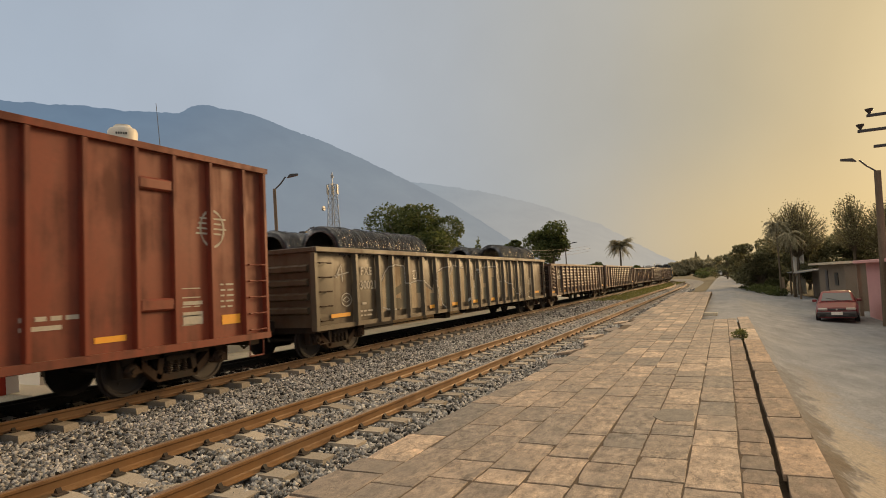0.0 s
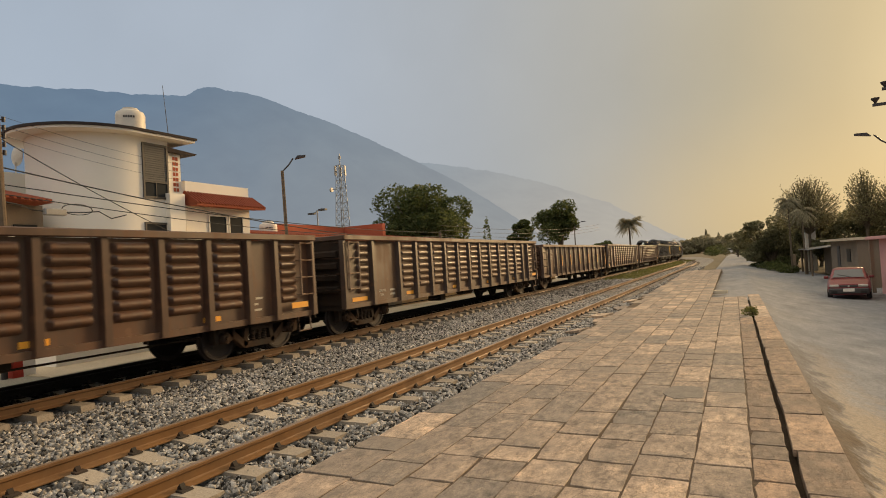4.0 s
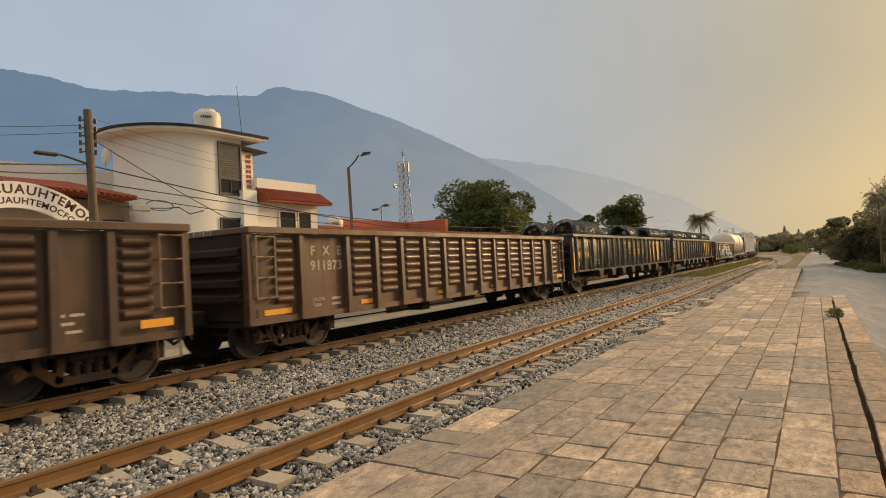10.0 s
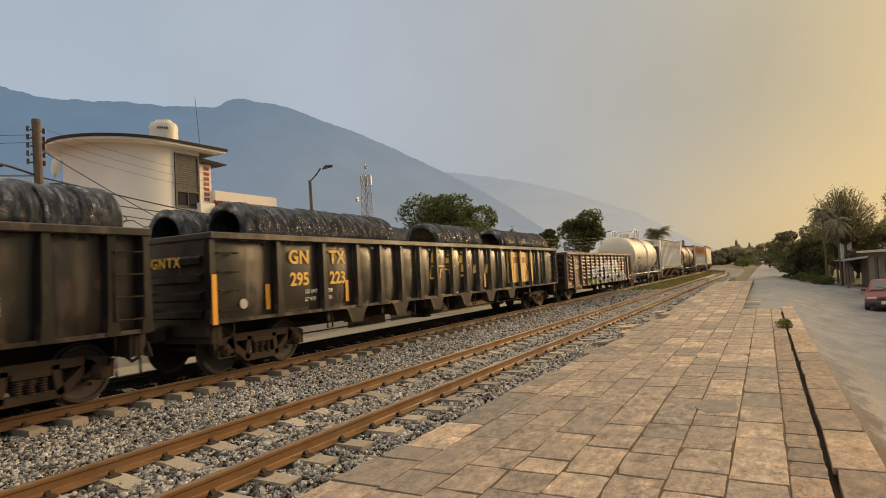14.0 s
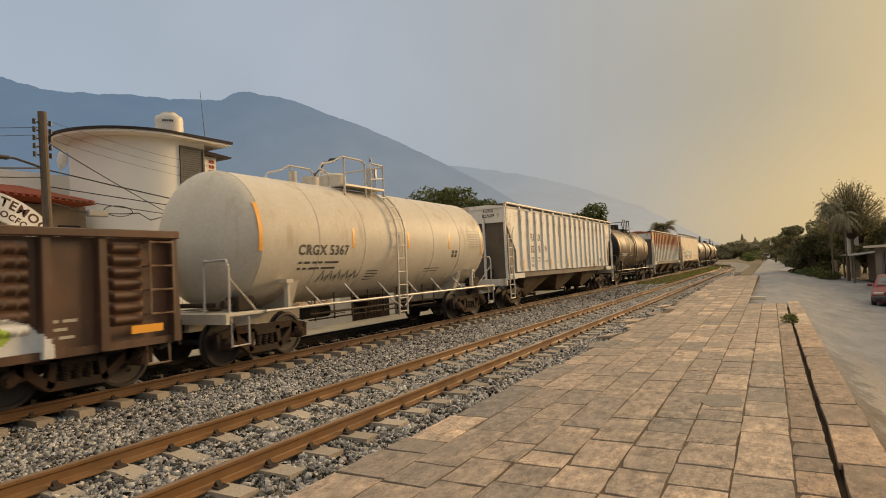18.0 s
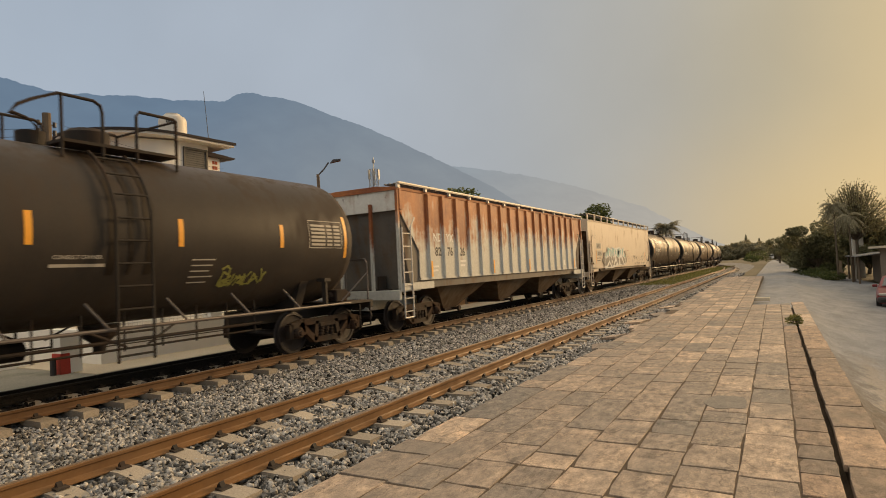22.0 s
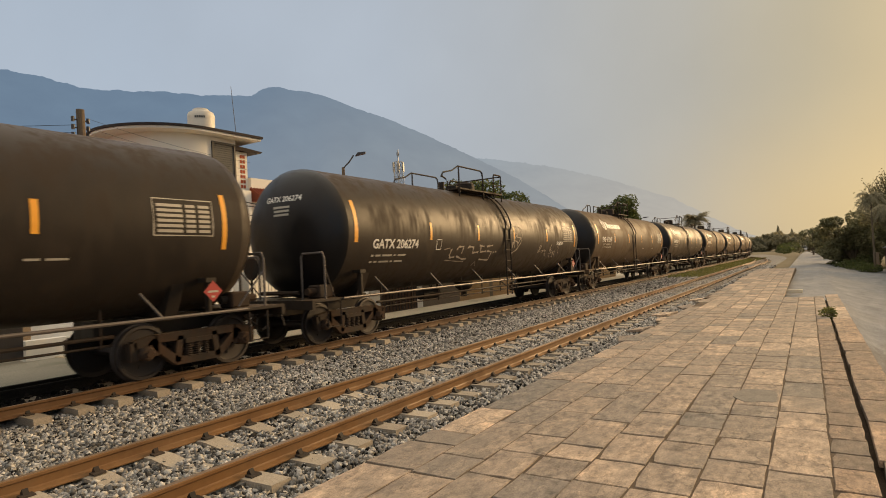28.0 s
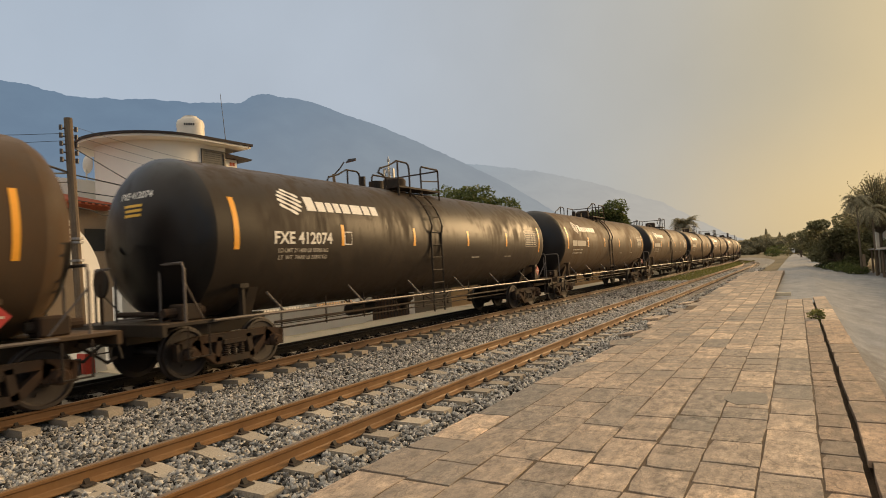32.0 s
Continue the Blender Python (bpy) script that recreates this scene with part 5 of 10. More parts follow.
        for s in (1, -1):
            rod(bm, (s * 0.95, y, 0.40), (s * 1.02, y, 0.40), 0.09, 8)
        part("outlet_gate", bm, M_BOGIE, n)
    for s in (1, -1):
        bm = bmesh.new()
        box(bm, s * (skin - 0.06), s * (skin + 0.02), -half + (0.3 if smooth_side else cut), half - (0.3 if smooth_side else cut), low - (0.12 if smooth_side else 0.03), low + (0.14 if smooth_side else 0.03))
        part("side_sill", bm, mat, car)
    if not smooth_side:
        bm = bmesh.new()
        prism(bm, [(skin, -0.10), (HW + 0.0, -0.065), (HW + 0.0, 0.065), (skin, 0.10)], "z", low, top - 0.05)
        p = part("side_rib", bm, mat, car)
        bm = bmesh.new()
        prism(bm, [(skin, -0.10), (HW + 0.0, -0.065), (HW + 0.0, 0.065), (skin, 0.10)], "z", top - 0.62, top - 0.05)
        ps = part("side_rib", bm, mat, car)
        ys = even(-half + 1.62, half - 1.62, ribs)
        p.location = (0, ys[0], 0)
        for k, y in enumerate(ys):
            for s in (1, -1):
                if k or s < 0:
                    again(p, car, (0, y, 0), 0 if s > 0 else 180)
        ps.location = (0, -half + 0.10, 0)
        for y, s in ((-half + 0.10, -1), (half - 0.10, 1), (half - 0.10, -1)):
            again(ps, car, (0, y, 0), 0 if s > 0 else 180)
    for e in (1, -1):
        ye = e * (half - 0.06)
        part("end_panel", box(bmesh.new(), -skin + 0.02, skin - 0.02, ye - 0.02, ye + 0.02, top - 0.62, top - 0.03), mat if mat is not M_RUSTHOP else M_GREYHOP, car, "upper end sheet")
    # end platforms with posts and ladders
    for e in (1, -1):
        bm = bmesh.new()
        box(bm, -HW + 0.05, HW - 0.05, e * half - 0.10, e * half + 0.02, 0.95, 1.22, 0.01)
        box(bm, -0.3, 0.3, e * (half - 2.6) if e > 0 else -half, half if e > 0 else -(half - 2.6), 0.66, 0.95)
        box(bm, -HW + 0.1, HW - 0.1, e * half - 1.1 if e > 0 else -half + 0.0, e * half - 0.0 if e > 0 else -half + 1.1, 1.16, 1.20)
        for s in (1, -1):
            box(bm, s * (HW - 0.10), s * (HW - 0.02), e * half - 0.06, e * half + 0.02, 1.2, top - 0.05)
            box(bm, s * 0.55 - 0.04, s * 0.55 + 0.04, e * half - 0.06, e * half + 0.02, 1.2, top - 0.4)
            box(bm, s * (HW - 0.03), s * (HW + 0.0), e * (half - 1.7) if e > 0 else -half, half if e > 0 else -(half - 1.7), 1.20, 1.40)
        part("end_frame", bm, mat, car, "steel end frame and step platform")
        bm = bmesh.new()
        y0 = e * (half - 0.48)
        y1 = e * (half - 0.05)
        for z in [0.62 + 0.36 * k for k in range(7)]:
            rod(bm, (HW + 0.02, y0, z), (HW + 0.02, y1, z), 0.018, 6)
        for y in (y0, y1):
            rod(bm, (HW + 0.02, y, 0.45), (HW + 0.02, y, 2.95), 0.025, 6)
        pipe(bm, [(HW + 0.02, y0, 0.45), (HW + 0.02, y1, 0.45)], 0.02)
        rod(bm, (HW + 0.02, y0, 2.95), (HW + 0.0, y0 + e * -0.25, 3.25), 0.02, 6)
        part("ladder", bm, M_PALE if not smooth_side else mat, car, "steel corner ladder")
        bm = bmesh.new()
        rod(bm, (-0.9, e * (half - 0.35), 1.20), (0.9, e * (half - 0.35), 1.20), 0.05, 8)
        rod(bm, (0.55, e * (half - 0.4), 1.22), (0.55, e * (half - 0.4), 1.62), 0.14, 10)
        lathe(bm, [(0.26, -0.02), (0.29, 0), (0.26, 0.02)], "y", 16, (-0.5, e * (half + 0.03), 2.6))
        part("brake_gear", bm, M_UNDER, car)
    coupler(car, half)
    bogies(car, half, 1.52)
    return car, half, skin


def tank_place(R, zc, car_y=0.0, lift=0.006):
    """Lays (u, height) on the near side of a tank."""
    def at(uc, vc):
        a0 = math.asin(max(-0.99, min(0.99, (vc - zc) / R)))
        return lambda u, v: ((R + lift) * math.cos(a0 + v / R), uc + u, zc + (R + lift) * math.sin(a0 + v / R))
    return at


def tank_car(front, rear, mat, label, R=1.5, zc=2.56, cream=False, group="", stripes=(4.3, 7.2, 10.3, 13.2), first=1.28, plate=15.4, yd=0.0, inset=0.15, shield=False, number="", gate=None, posts=None, start=None, lad=None):
    car, half = begin("tank_car", label, "tank car", front, rear, group)
    gate, posts, start, lad = gate or (yd + 0.15, yd + 0.75), posts or (yd - 1.0, yd - 0.1), start or yd - 1.95, lad or (yd + 0.34, yd + 0.74)
    yd = gate[1] - 0.75
    body = half - inset
    bm = bmesh.new()
    prof = []
    head = 0.75
    for k in range(9):
        a = math.pi / 2 * k / 8
        prof.append((max(0.02, R * math.sin(a)), -body + head * (1 - math.cos(a)) - 0.0))
    seams = even(-body + head, body - head, 7)
    for y in seams:
        prof += [(R, y - 0.013), (R + 0.007, y - 0.009), (R + 0.007, y + 0.009), (R, y + 0.013)] if cream else [(R, y)]
    for k in range(9):
        a = math.pi / 2 * (8 - k) / 8
        prof.append((max(0.02, R * math.sin(a)), body - head * (1 - math.cos(a))))
    lathe(bm, prof if cream else prof[8:-8], "y", 64, (0, 0, zc))
    part("tank", bm, mat, car, "", 30)
    if not cream:
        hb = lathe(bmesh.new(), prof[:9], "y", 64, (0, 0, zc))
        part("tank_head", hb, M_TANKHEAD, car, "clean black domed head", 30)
        hb = lathe(bmesh.new(), prof[-9:], "y", 64, (0, 0, zc))
        part("tank_head", hb, mat, car, "dusty domed head", 30)
    # end sills, saddles and running boards
    rail_mat = M_PALE if cream else M_UNDER
    for e in (1, -1):
        bm = bmesh.new()
        ya, yb = sorted((e * half, e * (half - 3.1)))
        box(bm, -0.32, 0.32, ya, yb, 0.70, 1.02)
        ya, yb = sorted((e * half, e * (half - 1.0)))
        box(bm, -HW + 0.1, HW - 0.05, ya, yb, 1.00, 1.06, 0.01)
        box(bm, -HW + 0.1, HW - 0.05, e * half - 0.06, e * half + 0.02, 0.86, 1.06)
        part("end_sill", bm, mat if not cream else M_CREAM, car, "end sill and step platform")
        bm = bmesh.new()
        yc = e * (half - 2.1)
        pts = [(0.95 * R * math.sin(a), zc - 0.985 * R * math.cos(a)) for a in [radians(-68 + 136 * k / 14) for k in range(15)]]
        prism(bm, pts + [(0.9, 0.95), (-0.9, 0.95)], "y", yc - 0.12, yc + 0.12)
        part("saddle", bm, mat, car)
        bm = bmesh.new()
        for s in (1, -1):
            yq = e * (half - 1.65)
            bm = bmesh.new()
            prism(bm, [(yq - 0.03, 1.02), (yq + 0.03, 1.02), (yq + 0.03, 1.62), (yq - 0.03, 1.62)], "x", s * (HW - 0.22), s * (HW - 0.10))
            box(bm, s * (HW - 0.30), s * (HW - 0.06), yq - 0.10, yq + 0.10, 1.58, 1.66)
            part("bolster_plate", bm, mat, car)
        y0 = e * (half - (0.42 if rear - front > 15 else 0.08))
        for s in (1, -1):
            bm = bmesh.new()
            pipe(bm, [(s * (HW - 0.12), y0, 1.06), (s * (HW - 0.12), y0, 1.98), (s * (HW - 0.17), y0, 2.08), (s * 0.75, y0, 2.08), (s * 0.70, y0, 2.0), (s * 0.70, y0, 1.06)], 0.024, 8)
            pipe(bm, [(s * (HW - 0.12), y0, 1.75), (s * 1.22, e * (half - 0.9), 1.08)], 0.018, 6)
            part("end_handrail", bm, M_PALE if cream else M_PIPE, car, "bent pipe handrail")
            part("stirrup_step", pipe(bmesh.new(), [(s * (HW - 0.07), y0, 0.98), (s * (HW - 0.07), y0, 0.44), (s * (HW - 0.07), y0 - e * 0.42, 0.44), (s * (HW - 0.07), y0 - e * 0.42, 0.98)], 0.018, 6), rail_mat, car)
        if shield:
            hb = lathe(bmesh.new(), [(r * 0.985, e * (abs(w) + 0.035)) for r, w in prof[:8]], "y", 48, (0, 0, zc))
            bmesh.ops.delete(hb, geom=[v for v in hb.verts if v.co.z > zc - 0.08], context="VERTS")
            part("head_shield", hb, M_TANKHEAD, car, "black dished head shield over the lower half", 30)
        bm = bmesh.new()
        box(bm, 0.75, 1.12, e * (half - 0.75) - 0.22, e * (half - 0.75) + 0.22, 1.06, 1.36, 0.03)
        rod(bm, (0.95, e * (half - 1.1), 1.22), (0.95, e * (half - 0.3), 1.22), 0.08, 10)
        rod(bm, (-0.6, e * (half - 0.4), 1.2), (0.6, e * (half - 0.4), 1.2), 0.05, 8)
        lathe(bm, [(0.24, -0.02), (0.27, 0), (0.24, 0.02)], "y", 16, (-0.6, e * (half - 0.1), 1.8))
        rod(bm, (-0.6, e * (half - 0.1), 1.06), (-0.6, e * (half - 0.1), 1.8), 0.03, 6)
        part("brake_gear", bm, M_BOGIE, car, "brake cylinder and hand wheel")
    bm = bmesh.new()
    for s in (1, -1):
        rod(bm, (s * (HW - 0.03), -half + 0.9, 1.04), (s * (HW - 0.03), half - 0.9, 1.04), 0.03, 8)
        for y in even(-half + 2.6, half - 2.6, 6):
            rod(bm, (s * (HW - 0.04), y, 1.05), (s * 1.22, y - 0.22, 1.46), 0.022, 6)
    part("side_handrail", bm, M_PALE if cream else M_PIPE, car, "long pipe rail on slanting brackets")
    # valves below the belly
    bm = bmesh.new()
    lathe(bm, [(0.34, zc - R - 0.02), (0.30, zc - R - 0.2), (0.12, zc - R - 0.34), (0.10, zc - R - 0.52)], "z", 14)
    pipe(bm, [(0.75, -half + 3, 0.78), (0.75, half - 3, 0.78)], 0.03, 8)
    pipe(bm, [(0.72, -half + 3, 0.64), (0.72, half - 3, 0.64)], 0.02, 8)
    for y in even(-half + 3.2, half - 3.2, 9):
        rod(bm, (0.74, y, 0.6), (0.74, y, zc - R * 0.82), 0.02, 6)
    rod(bm, (-0.5, -2.0, 0.72), (-0.5, -1.0, 0.72), 0.17, 12)
    part("bottom_valve", bm, M_UNDER, car, "bottom outlet valve and brake pipes")
    # dome, fittings and the safety platform
    bm = bmesh.new()
    lathe(bm, [(0.36, zc + R - 0.08), (0.36, zc + R + 0.34), (0.30, zc + R + 0.40), (0.02, zc + R + 0.42)], "z", 20, (0, yd - 0.35, 0))
    part("manway", bm, M_UNDER if not cream else mat, car, "manway dome", 40)
    part("valve_housing", lathe(bmesh.new(), [(0.22, zc + R - 0.08), (0.22, zc + R + 0.22), (0.02, zc + R + 0.26)], "z", 16, (0, yd - 1.25, 0)), M_UNDER if not cream else mat, car, "", 40)
    part("vent_pipe", rod(bmesh.new(), (0, yd - 1.9, zc + R - 0.05), (0, yd - 1.9, zc + R + 0.3), 0.10, 10), M_UNDER if not cream else mat, car)
    zt = zc + R
    for s in (1, -1):
        bm = bmesh.new()
        box(bm, min(s * 0.45, s * 0.95), max(s * 0.45, s * 0.95), posts[0], gate[1], zt - 0.06, zt - 0.01)
        part("platform_grating", bm, rail_mat, car)
        # a long bent rail, low at its hooked end, and a gate rail beyond the ladder
        hook = [(start + 0.35, -0.16), (start + 0.35, 0.10), (start + 0.22, 0.20), (start, 0.25), (start + 0.09, 0.38), (posts[0] - 0.42, 0.50), (posts[0] - 0.05, 0.68), (posts[1] - 0.14, 0.68), (posts[1] - 0.03, 0.62), (posts[1], 0.50), (posts[1], -0.30)]
        part("platform_rail", pipe(bmesh.new(), [(s * 0.92, y, zt + h) for y, h in hook], 0.026, 8), rail_mat, car, "long bent pipe rail with a hooked low end")
        part("rail_post", rod(bmesh.new(), (s * 0.92, posts[0], zt - 0.30), (s * 0.92, posts[0], zt + 0.67), 0.026, 8), rail_mat, car)
        bars_ = [(gate[0], -0.25), (gate[0], 0.58), (gate[0] + 0.06, 0.66), (gate[1] - 0.04, 0.66), (gate[1], 0.62), (gate[1], -0.30)]
        part("gate_rail", pipe(bmesh.new(), [(s * 0.92, y, zt + h) for y, h in bars_], 0.026, 8), rail_mat, car)
        part("gate_bar", rod(bmesh.new(), (s * 0.92, gate[0], zt + 0.22), (s * 0.92, gate[1], zt + 0.30), 0.018, 6), rail_mat, car)
    for y in (gate[1],):
        part("cross_rail", pipe(bmesh.new(), [(-0.92, y, zt + 0.63), (0.92, y, zt + 0.63)], 0.024, 8), rail_mat, car)
    # side ladder, bent over the tank's shoulder, with braces at its foot
    steel = M_PALE if cream else M_UNDER
    for s in (1, -1):
        rails = []
        for y in lad:
            pts = [(s * (HW + 0.04), 0, 0.52), (s * (HW + 0.06), 0, zc + 0.15)]
            pts += [(s * (R + 0.11) * math.cos(a), 0, zc + (R + 0.11) * math.sin(a)) for a in [radians(12 + 9 * k) for k in range(6)]]
            rails.append(pipe(bmesh.new(), [(x, 0 if y == lad[0] else lad[1] - lad[0], z) for x, _, z in pts], 0.026, 6))
        side = part("ladder", rails[0], steel, car, "side ladder up to the platform")
        side.location = (0, lad[0], 0)
        part("ladder_rail", rails[1], steel, side)
        spots = [(s * (HW + 0.05), 0.62 + 0.36 * k) for k in range(7)] + [(s * (R + 0.11) * math.cos(a), zc + (R + 0.11) * math.sin(a)) for a in [radians(22 + 14 * k) for k in range(3)]]
        rung = part("rung", rod(bmesh.new(), (0, 0, 0), (0, lad[1] - lad[0], 0), 0.018, 6), steel, side)
        rung.location = (spots[0][0], 0, spots[0][1])
        for x, z in spots[1:]:
            again(rung, side, (x, 0, z))
        for y, d in ((lad[0], -0.48), (lad[1], 0.48)):
            part("ladder_brace", rod(bmesh.new(), (s * (HW + 0.05), y - d * 0.25, 0.76), (s * (HW - 0.04), y + d, 1.06), 0.022, 6), rail_mat, car)
    if not cream:
        at0 = tank_place(R, zc)
        for y, w in ((lad[0] - 0.02, 0.10), (lad[1] + 0.03, 0.13), ((lad[0] + lad[1]) / 2, 0.07)):
            gm = strip(at0(y, zc + 0.2), -w, w, -0.9, 1.5, 4, 24)
            for v in gm.verts:
                v.co.y = y + (v.co.y - y) * (0.55 + 0.45 * noise.noise((y * 3, v.co.z * 2.2, 1.0))) + 0.05 * noise.noise((y, v.co.z * 1.7, 5.0))
            part("grime_run", gm, M_GRIME, car, "dark grime washed down by the ladder")
    # markings on the front head
    def dome(uc, vc):
        return lambda u, v: (uc + u, -body - 0.006 + head * (1 - math.sqrt(max(0.0, 1 - ((uc + u) ** 2 + (vc + v - zc) ** 2) / R ** 2))), vc + v)
    if not cream:
        if number:
            part("head_lettering", letters(number, 0.13, dome(0.15, zc + 0.72), 1.0), M_WHITE, car, "white lettering on the black head")
        hb = bmesh.new()
        for k in range(3):
            strip(dome(0.15, zc + 0.56 - 0.09 * k), -0.22 if k else -0.26, 0.24, 0, 0.05, 4, 1, hb)
        tagged(part("head_marking", hb, M_DULLYEL if shield else M_FADED, car, "small dull marking bars"), "", "", kind="stuff")
    coupler(car, half)
    bogies(car, half, 1.68 if rear - front > 15 else 1.28)
    # reflector stripes round the near side
    at = tank_place(R, zc)
    part("reflector_stripe", strip(at(-half + first, zc), -0.06, 0.06, -0.30, 0.72, 1, 8), M_YELLOW, car)
    part("reflector_stripe", strip(at(half - (1.4 if rear - front > 15 else 1.0), zc), -0.05, 0.05, -0.45, 0.55, 1, 8), M_YELLOW, car)
    for y in stripes:
        part("reflector_stripe", strip(at(-half + y, zc + 0.02), -0.05, 0.05, -0.24, 0.24, 1, 4), M_YELLOW, car)
    bm = bmesh.new()
    for k in range(6):
        for a, b in ((-0.48, -0.02), (0.04, 0.22), (0.28, 0.50)):
            strip(at(-half + plate, zc + 0.08), a, b, -0.24 + 0.085 * k, -0.19 + 0.085 * k, 1, 1, bm)
    tagged(part("data_panel", bm, M_FADED, car, "rows of pale stencilled bars"), "", "", kind="stuff")
    bm = bmesh.new()
    ribbon(at(-half + plate, zc + 0.08), [(-0.54, -0.29), (0.56, -0.29), (0.56, 0.32), (-0.54, 0.32), (-0.54, -0.29)], 0.025, bm, 4)
    part("panel_frame", bm, M_FADED, car, "pale frame line round the data panel")
    return car, half, at


def tank_bars(car, at, y, z, rows, mat, h=0.05, gap=0.11):
    bm = bmesh.new()
    for k, words in enumerate(rows):
        u = 0.0
        for w in words:
            strip(at(y, z - k * gap), u, u + w, 0, h, 1, 1, bm)
            u += w + 0.07
    tagged(part("data_panel", bm, mat, car), "", "", kind="stuff")


def tank_mark(car, at, text, size, y, z, mat, spacing=1.0):
    part("lettering", letters(text, size, at(y, z), spacing, 4), mat, car, "painted lettering")


def wave_logo(car, at, y, z, mat):
    """Round emblem of leaning bars and a word mark drawn as plain blocks."""
    bm = bmesh.new()
    ca, sa = math.cos(radians(-24)), math.sin(radians(-24))
    for k in range(5):
        v = 0.24 - 0.115 * k
        w = math.sqrt(max(0.02, 0.33 ** 2 - v * v))
        pts = [(u * ca - v * sa, u * sa + v * ca) for u in (-w, -w / 3, w / 3, w)]
        ribbon(at(y, z), pts, 0.085, bm, 2)
    u = 0.44
    for k, w in enumerate((0.22, 0.2, 0.16, 0.16, 0.22, 0.30, 0.2, 0.2)):
        strip(at(y, z), u, u + w * 1.25, -0.20, 0.05 if k else 0.16, 1, 3, bm)
        u += w * 1.25 + 0.06
    tagged(part("emblem", bm, mat, car, "white round emblem of leaning bars with a word mark"), "", "", kind="stuff")


M_OLIVETAG = plain("dull_green_spray_paint", (0.24, 0.235, 0.05), 0.65, vary=0.4, scale=6)
# darker than the hoppers' sides: the shade at their ends, put into paint
M_SLOPESHADE = paint("grey_end_sheet_paint", (0.12, 0.112, 0.10), (0.12, 0.075, 0.045), 0.3, 0.6, 0.6, (0.25, 0.2, 0.15), 0.4)

# ---- the cars, from the front of the train to its rear ----
boxcar(-6.35, 9.95)

# olive gondola with wire coils
F, B = 11.54, 31.82
OLIVE_POSTS = [1.85, 3.02] + even(3.78, 16.6, 14) + [18.15]
car, half, skin = gondola(F, B, 2.78, M_OLIVE, "plain", "olive-grey open gondola car with scrawled sides and wire coils", OLIVE_POSTS)
X = skin + 0.006
mark(car, "FXE", 0.22, X, -half + 2.45, 2.08, M_FADED, 1.2)
mark(car, "930021", 0.24, X, -half + 2.45, 1.68, M_FADED, 1.05)
bars(car, X, -half + 2.2, 1.25, [[0.2]], M_FADED, 0.06)
bars(car, X, -half + 2.1, 1.05, [[0.1, 0.15, 0.25], [0.1, 0.1, 0.25]], M_FADED, 0.045, 0.12)
flash(car, X, -half + 0.75, -half + 1.6, 0.98, 1.08)
flash(car, X, half - 1.7, half - 0.9, 1.0, 1.10)
for k in (3.1, 4.9, 6.9, 8.9):
    flash(car, X, -half + 3.2 + k, -half + 3.7 + k, 0.9, 1.02)
bm = bmesh.new()
eye = [(-half + 1.45 + 0.22 * math.cos(a), 1.42 + 0.17 * math.sin(a)) for a in [2 * math.pi * k / 20 for k in range(21)]]
ribbon(lambda u, v: (X, u, v), eye, 0.03, bm, 1)
ribbon(lambda u, v: (X, u, v), [(-half + 1.28, 1.42), (-half + 1.45, 1.50), (-half + 1.62, 1.42), (-half + 1.45, 1.35), (-half + 1.28, 1.42)], 0.03, bm, 2)
ribbon(lambda u, v: (X, u, v), [(-half + 1.0, 2.0), (-half + 1.25, 2.35), (-half + 1.3, 1.9)], 0.05, bm, 3)
ribbon(lambda u, v: (X, u, v), [(-half + 0.95, 2.05), (-half + 1.6, 2.15)], 0.04, bm, 3)
tagged(part("chalk_scrawl", bm, M_CHALK, car, "pale scrawled marks"), "", "", kind="stuff")
M_FILL = paint("faded_spray_fill", (0.42, 0.33, 0.215), (0.24, 0.17, 0.10), 0.5, 0.7, 0.5, (0.30, 0.24, 0.16), 0.5, dents=0.8)
STROKES = [[(3.84, 1.02), (3.51, 1.05), (3.22, 1.13), (3.12, 1.36), (3.20, 1.85), (3.44, 2.13), (3.68, 2.31), (3.87, 2.38), (4.60, 2.34), (4.66, 2.25), (4.66, 1.80), (4.75, 1.76), (5.53, 1.87), (6.05, 1.80), (6.58, 1.54)],
           [(6.80, 1.2), (6.68, 1.87), (6.75, 2.09), (7.46, 2.30), (7.89, 2.33), (7.95, 2.2), (8.0, 1.6), (8.3, 1.2)], [(7.05, 1.6), (7.3, 1.0), (7.6, 0.86)], [(8.0, 2.0), (8.35, 2.39), (8.62, 2.36), (9.3, 2.30)],
           [(9.57, 0.96), (10.0, 2.27), (10.29, 1.47), (10.6, 2.31), (10.75, 1.3)], [(11.0, 1.9), (11.25, 2.32), (12.19, 2.37), (12.55, 2.37), (12.86, 2.24), (13.05, 2.1), (13.13, 1.95), (13.11, 1.74), (12.98, 1.6), (12.85, 1.55), (12.73, 1.65)],
           [(13.05 + 0.20 * math.cos(0.4 * k), 1.35 + 0.20 * math.sin(0.4 * k)) for k in range(17)], [(13.12, 1.67), (13.60, 1.72), (14.29, 1.64), (14.70, 1.54), (15.23, 1.29), (15.64, 0.99), (15.85, 0.75)]]


def over_posts(lift):
    return lambda u, v: (X + lift + (0.126 if any(abs(u + half - q) < 0.075 for q in OLIVE_POSTS) else 0.0), u, v)


bm = bmesh.new()
for pts in STROKES:
    ribbon(over_posts(0.003), [(u - half, v) for u, v in pts], 0.045, bm, 12)
part("sprayed_outline", bm, M_CHALK, car, "pale sprayed outline over panels and posts")
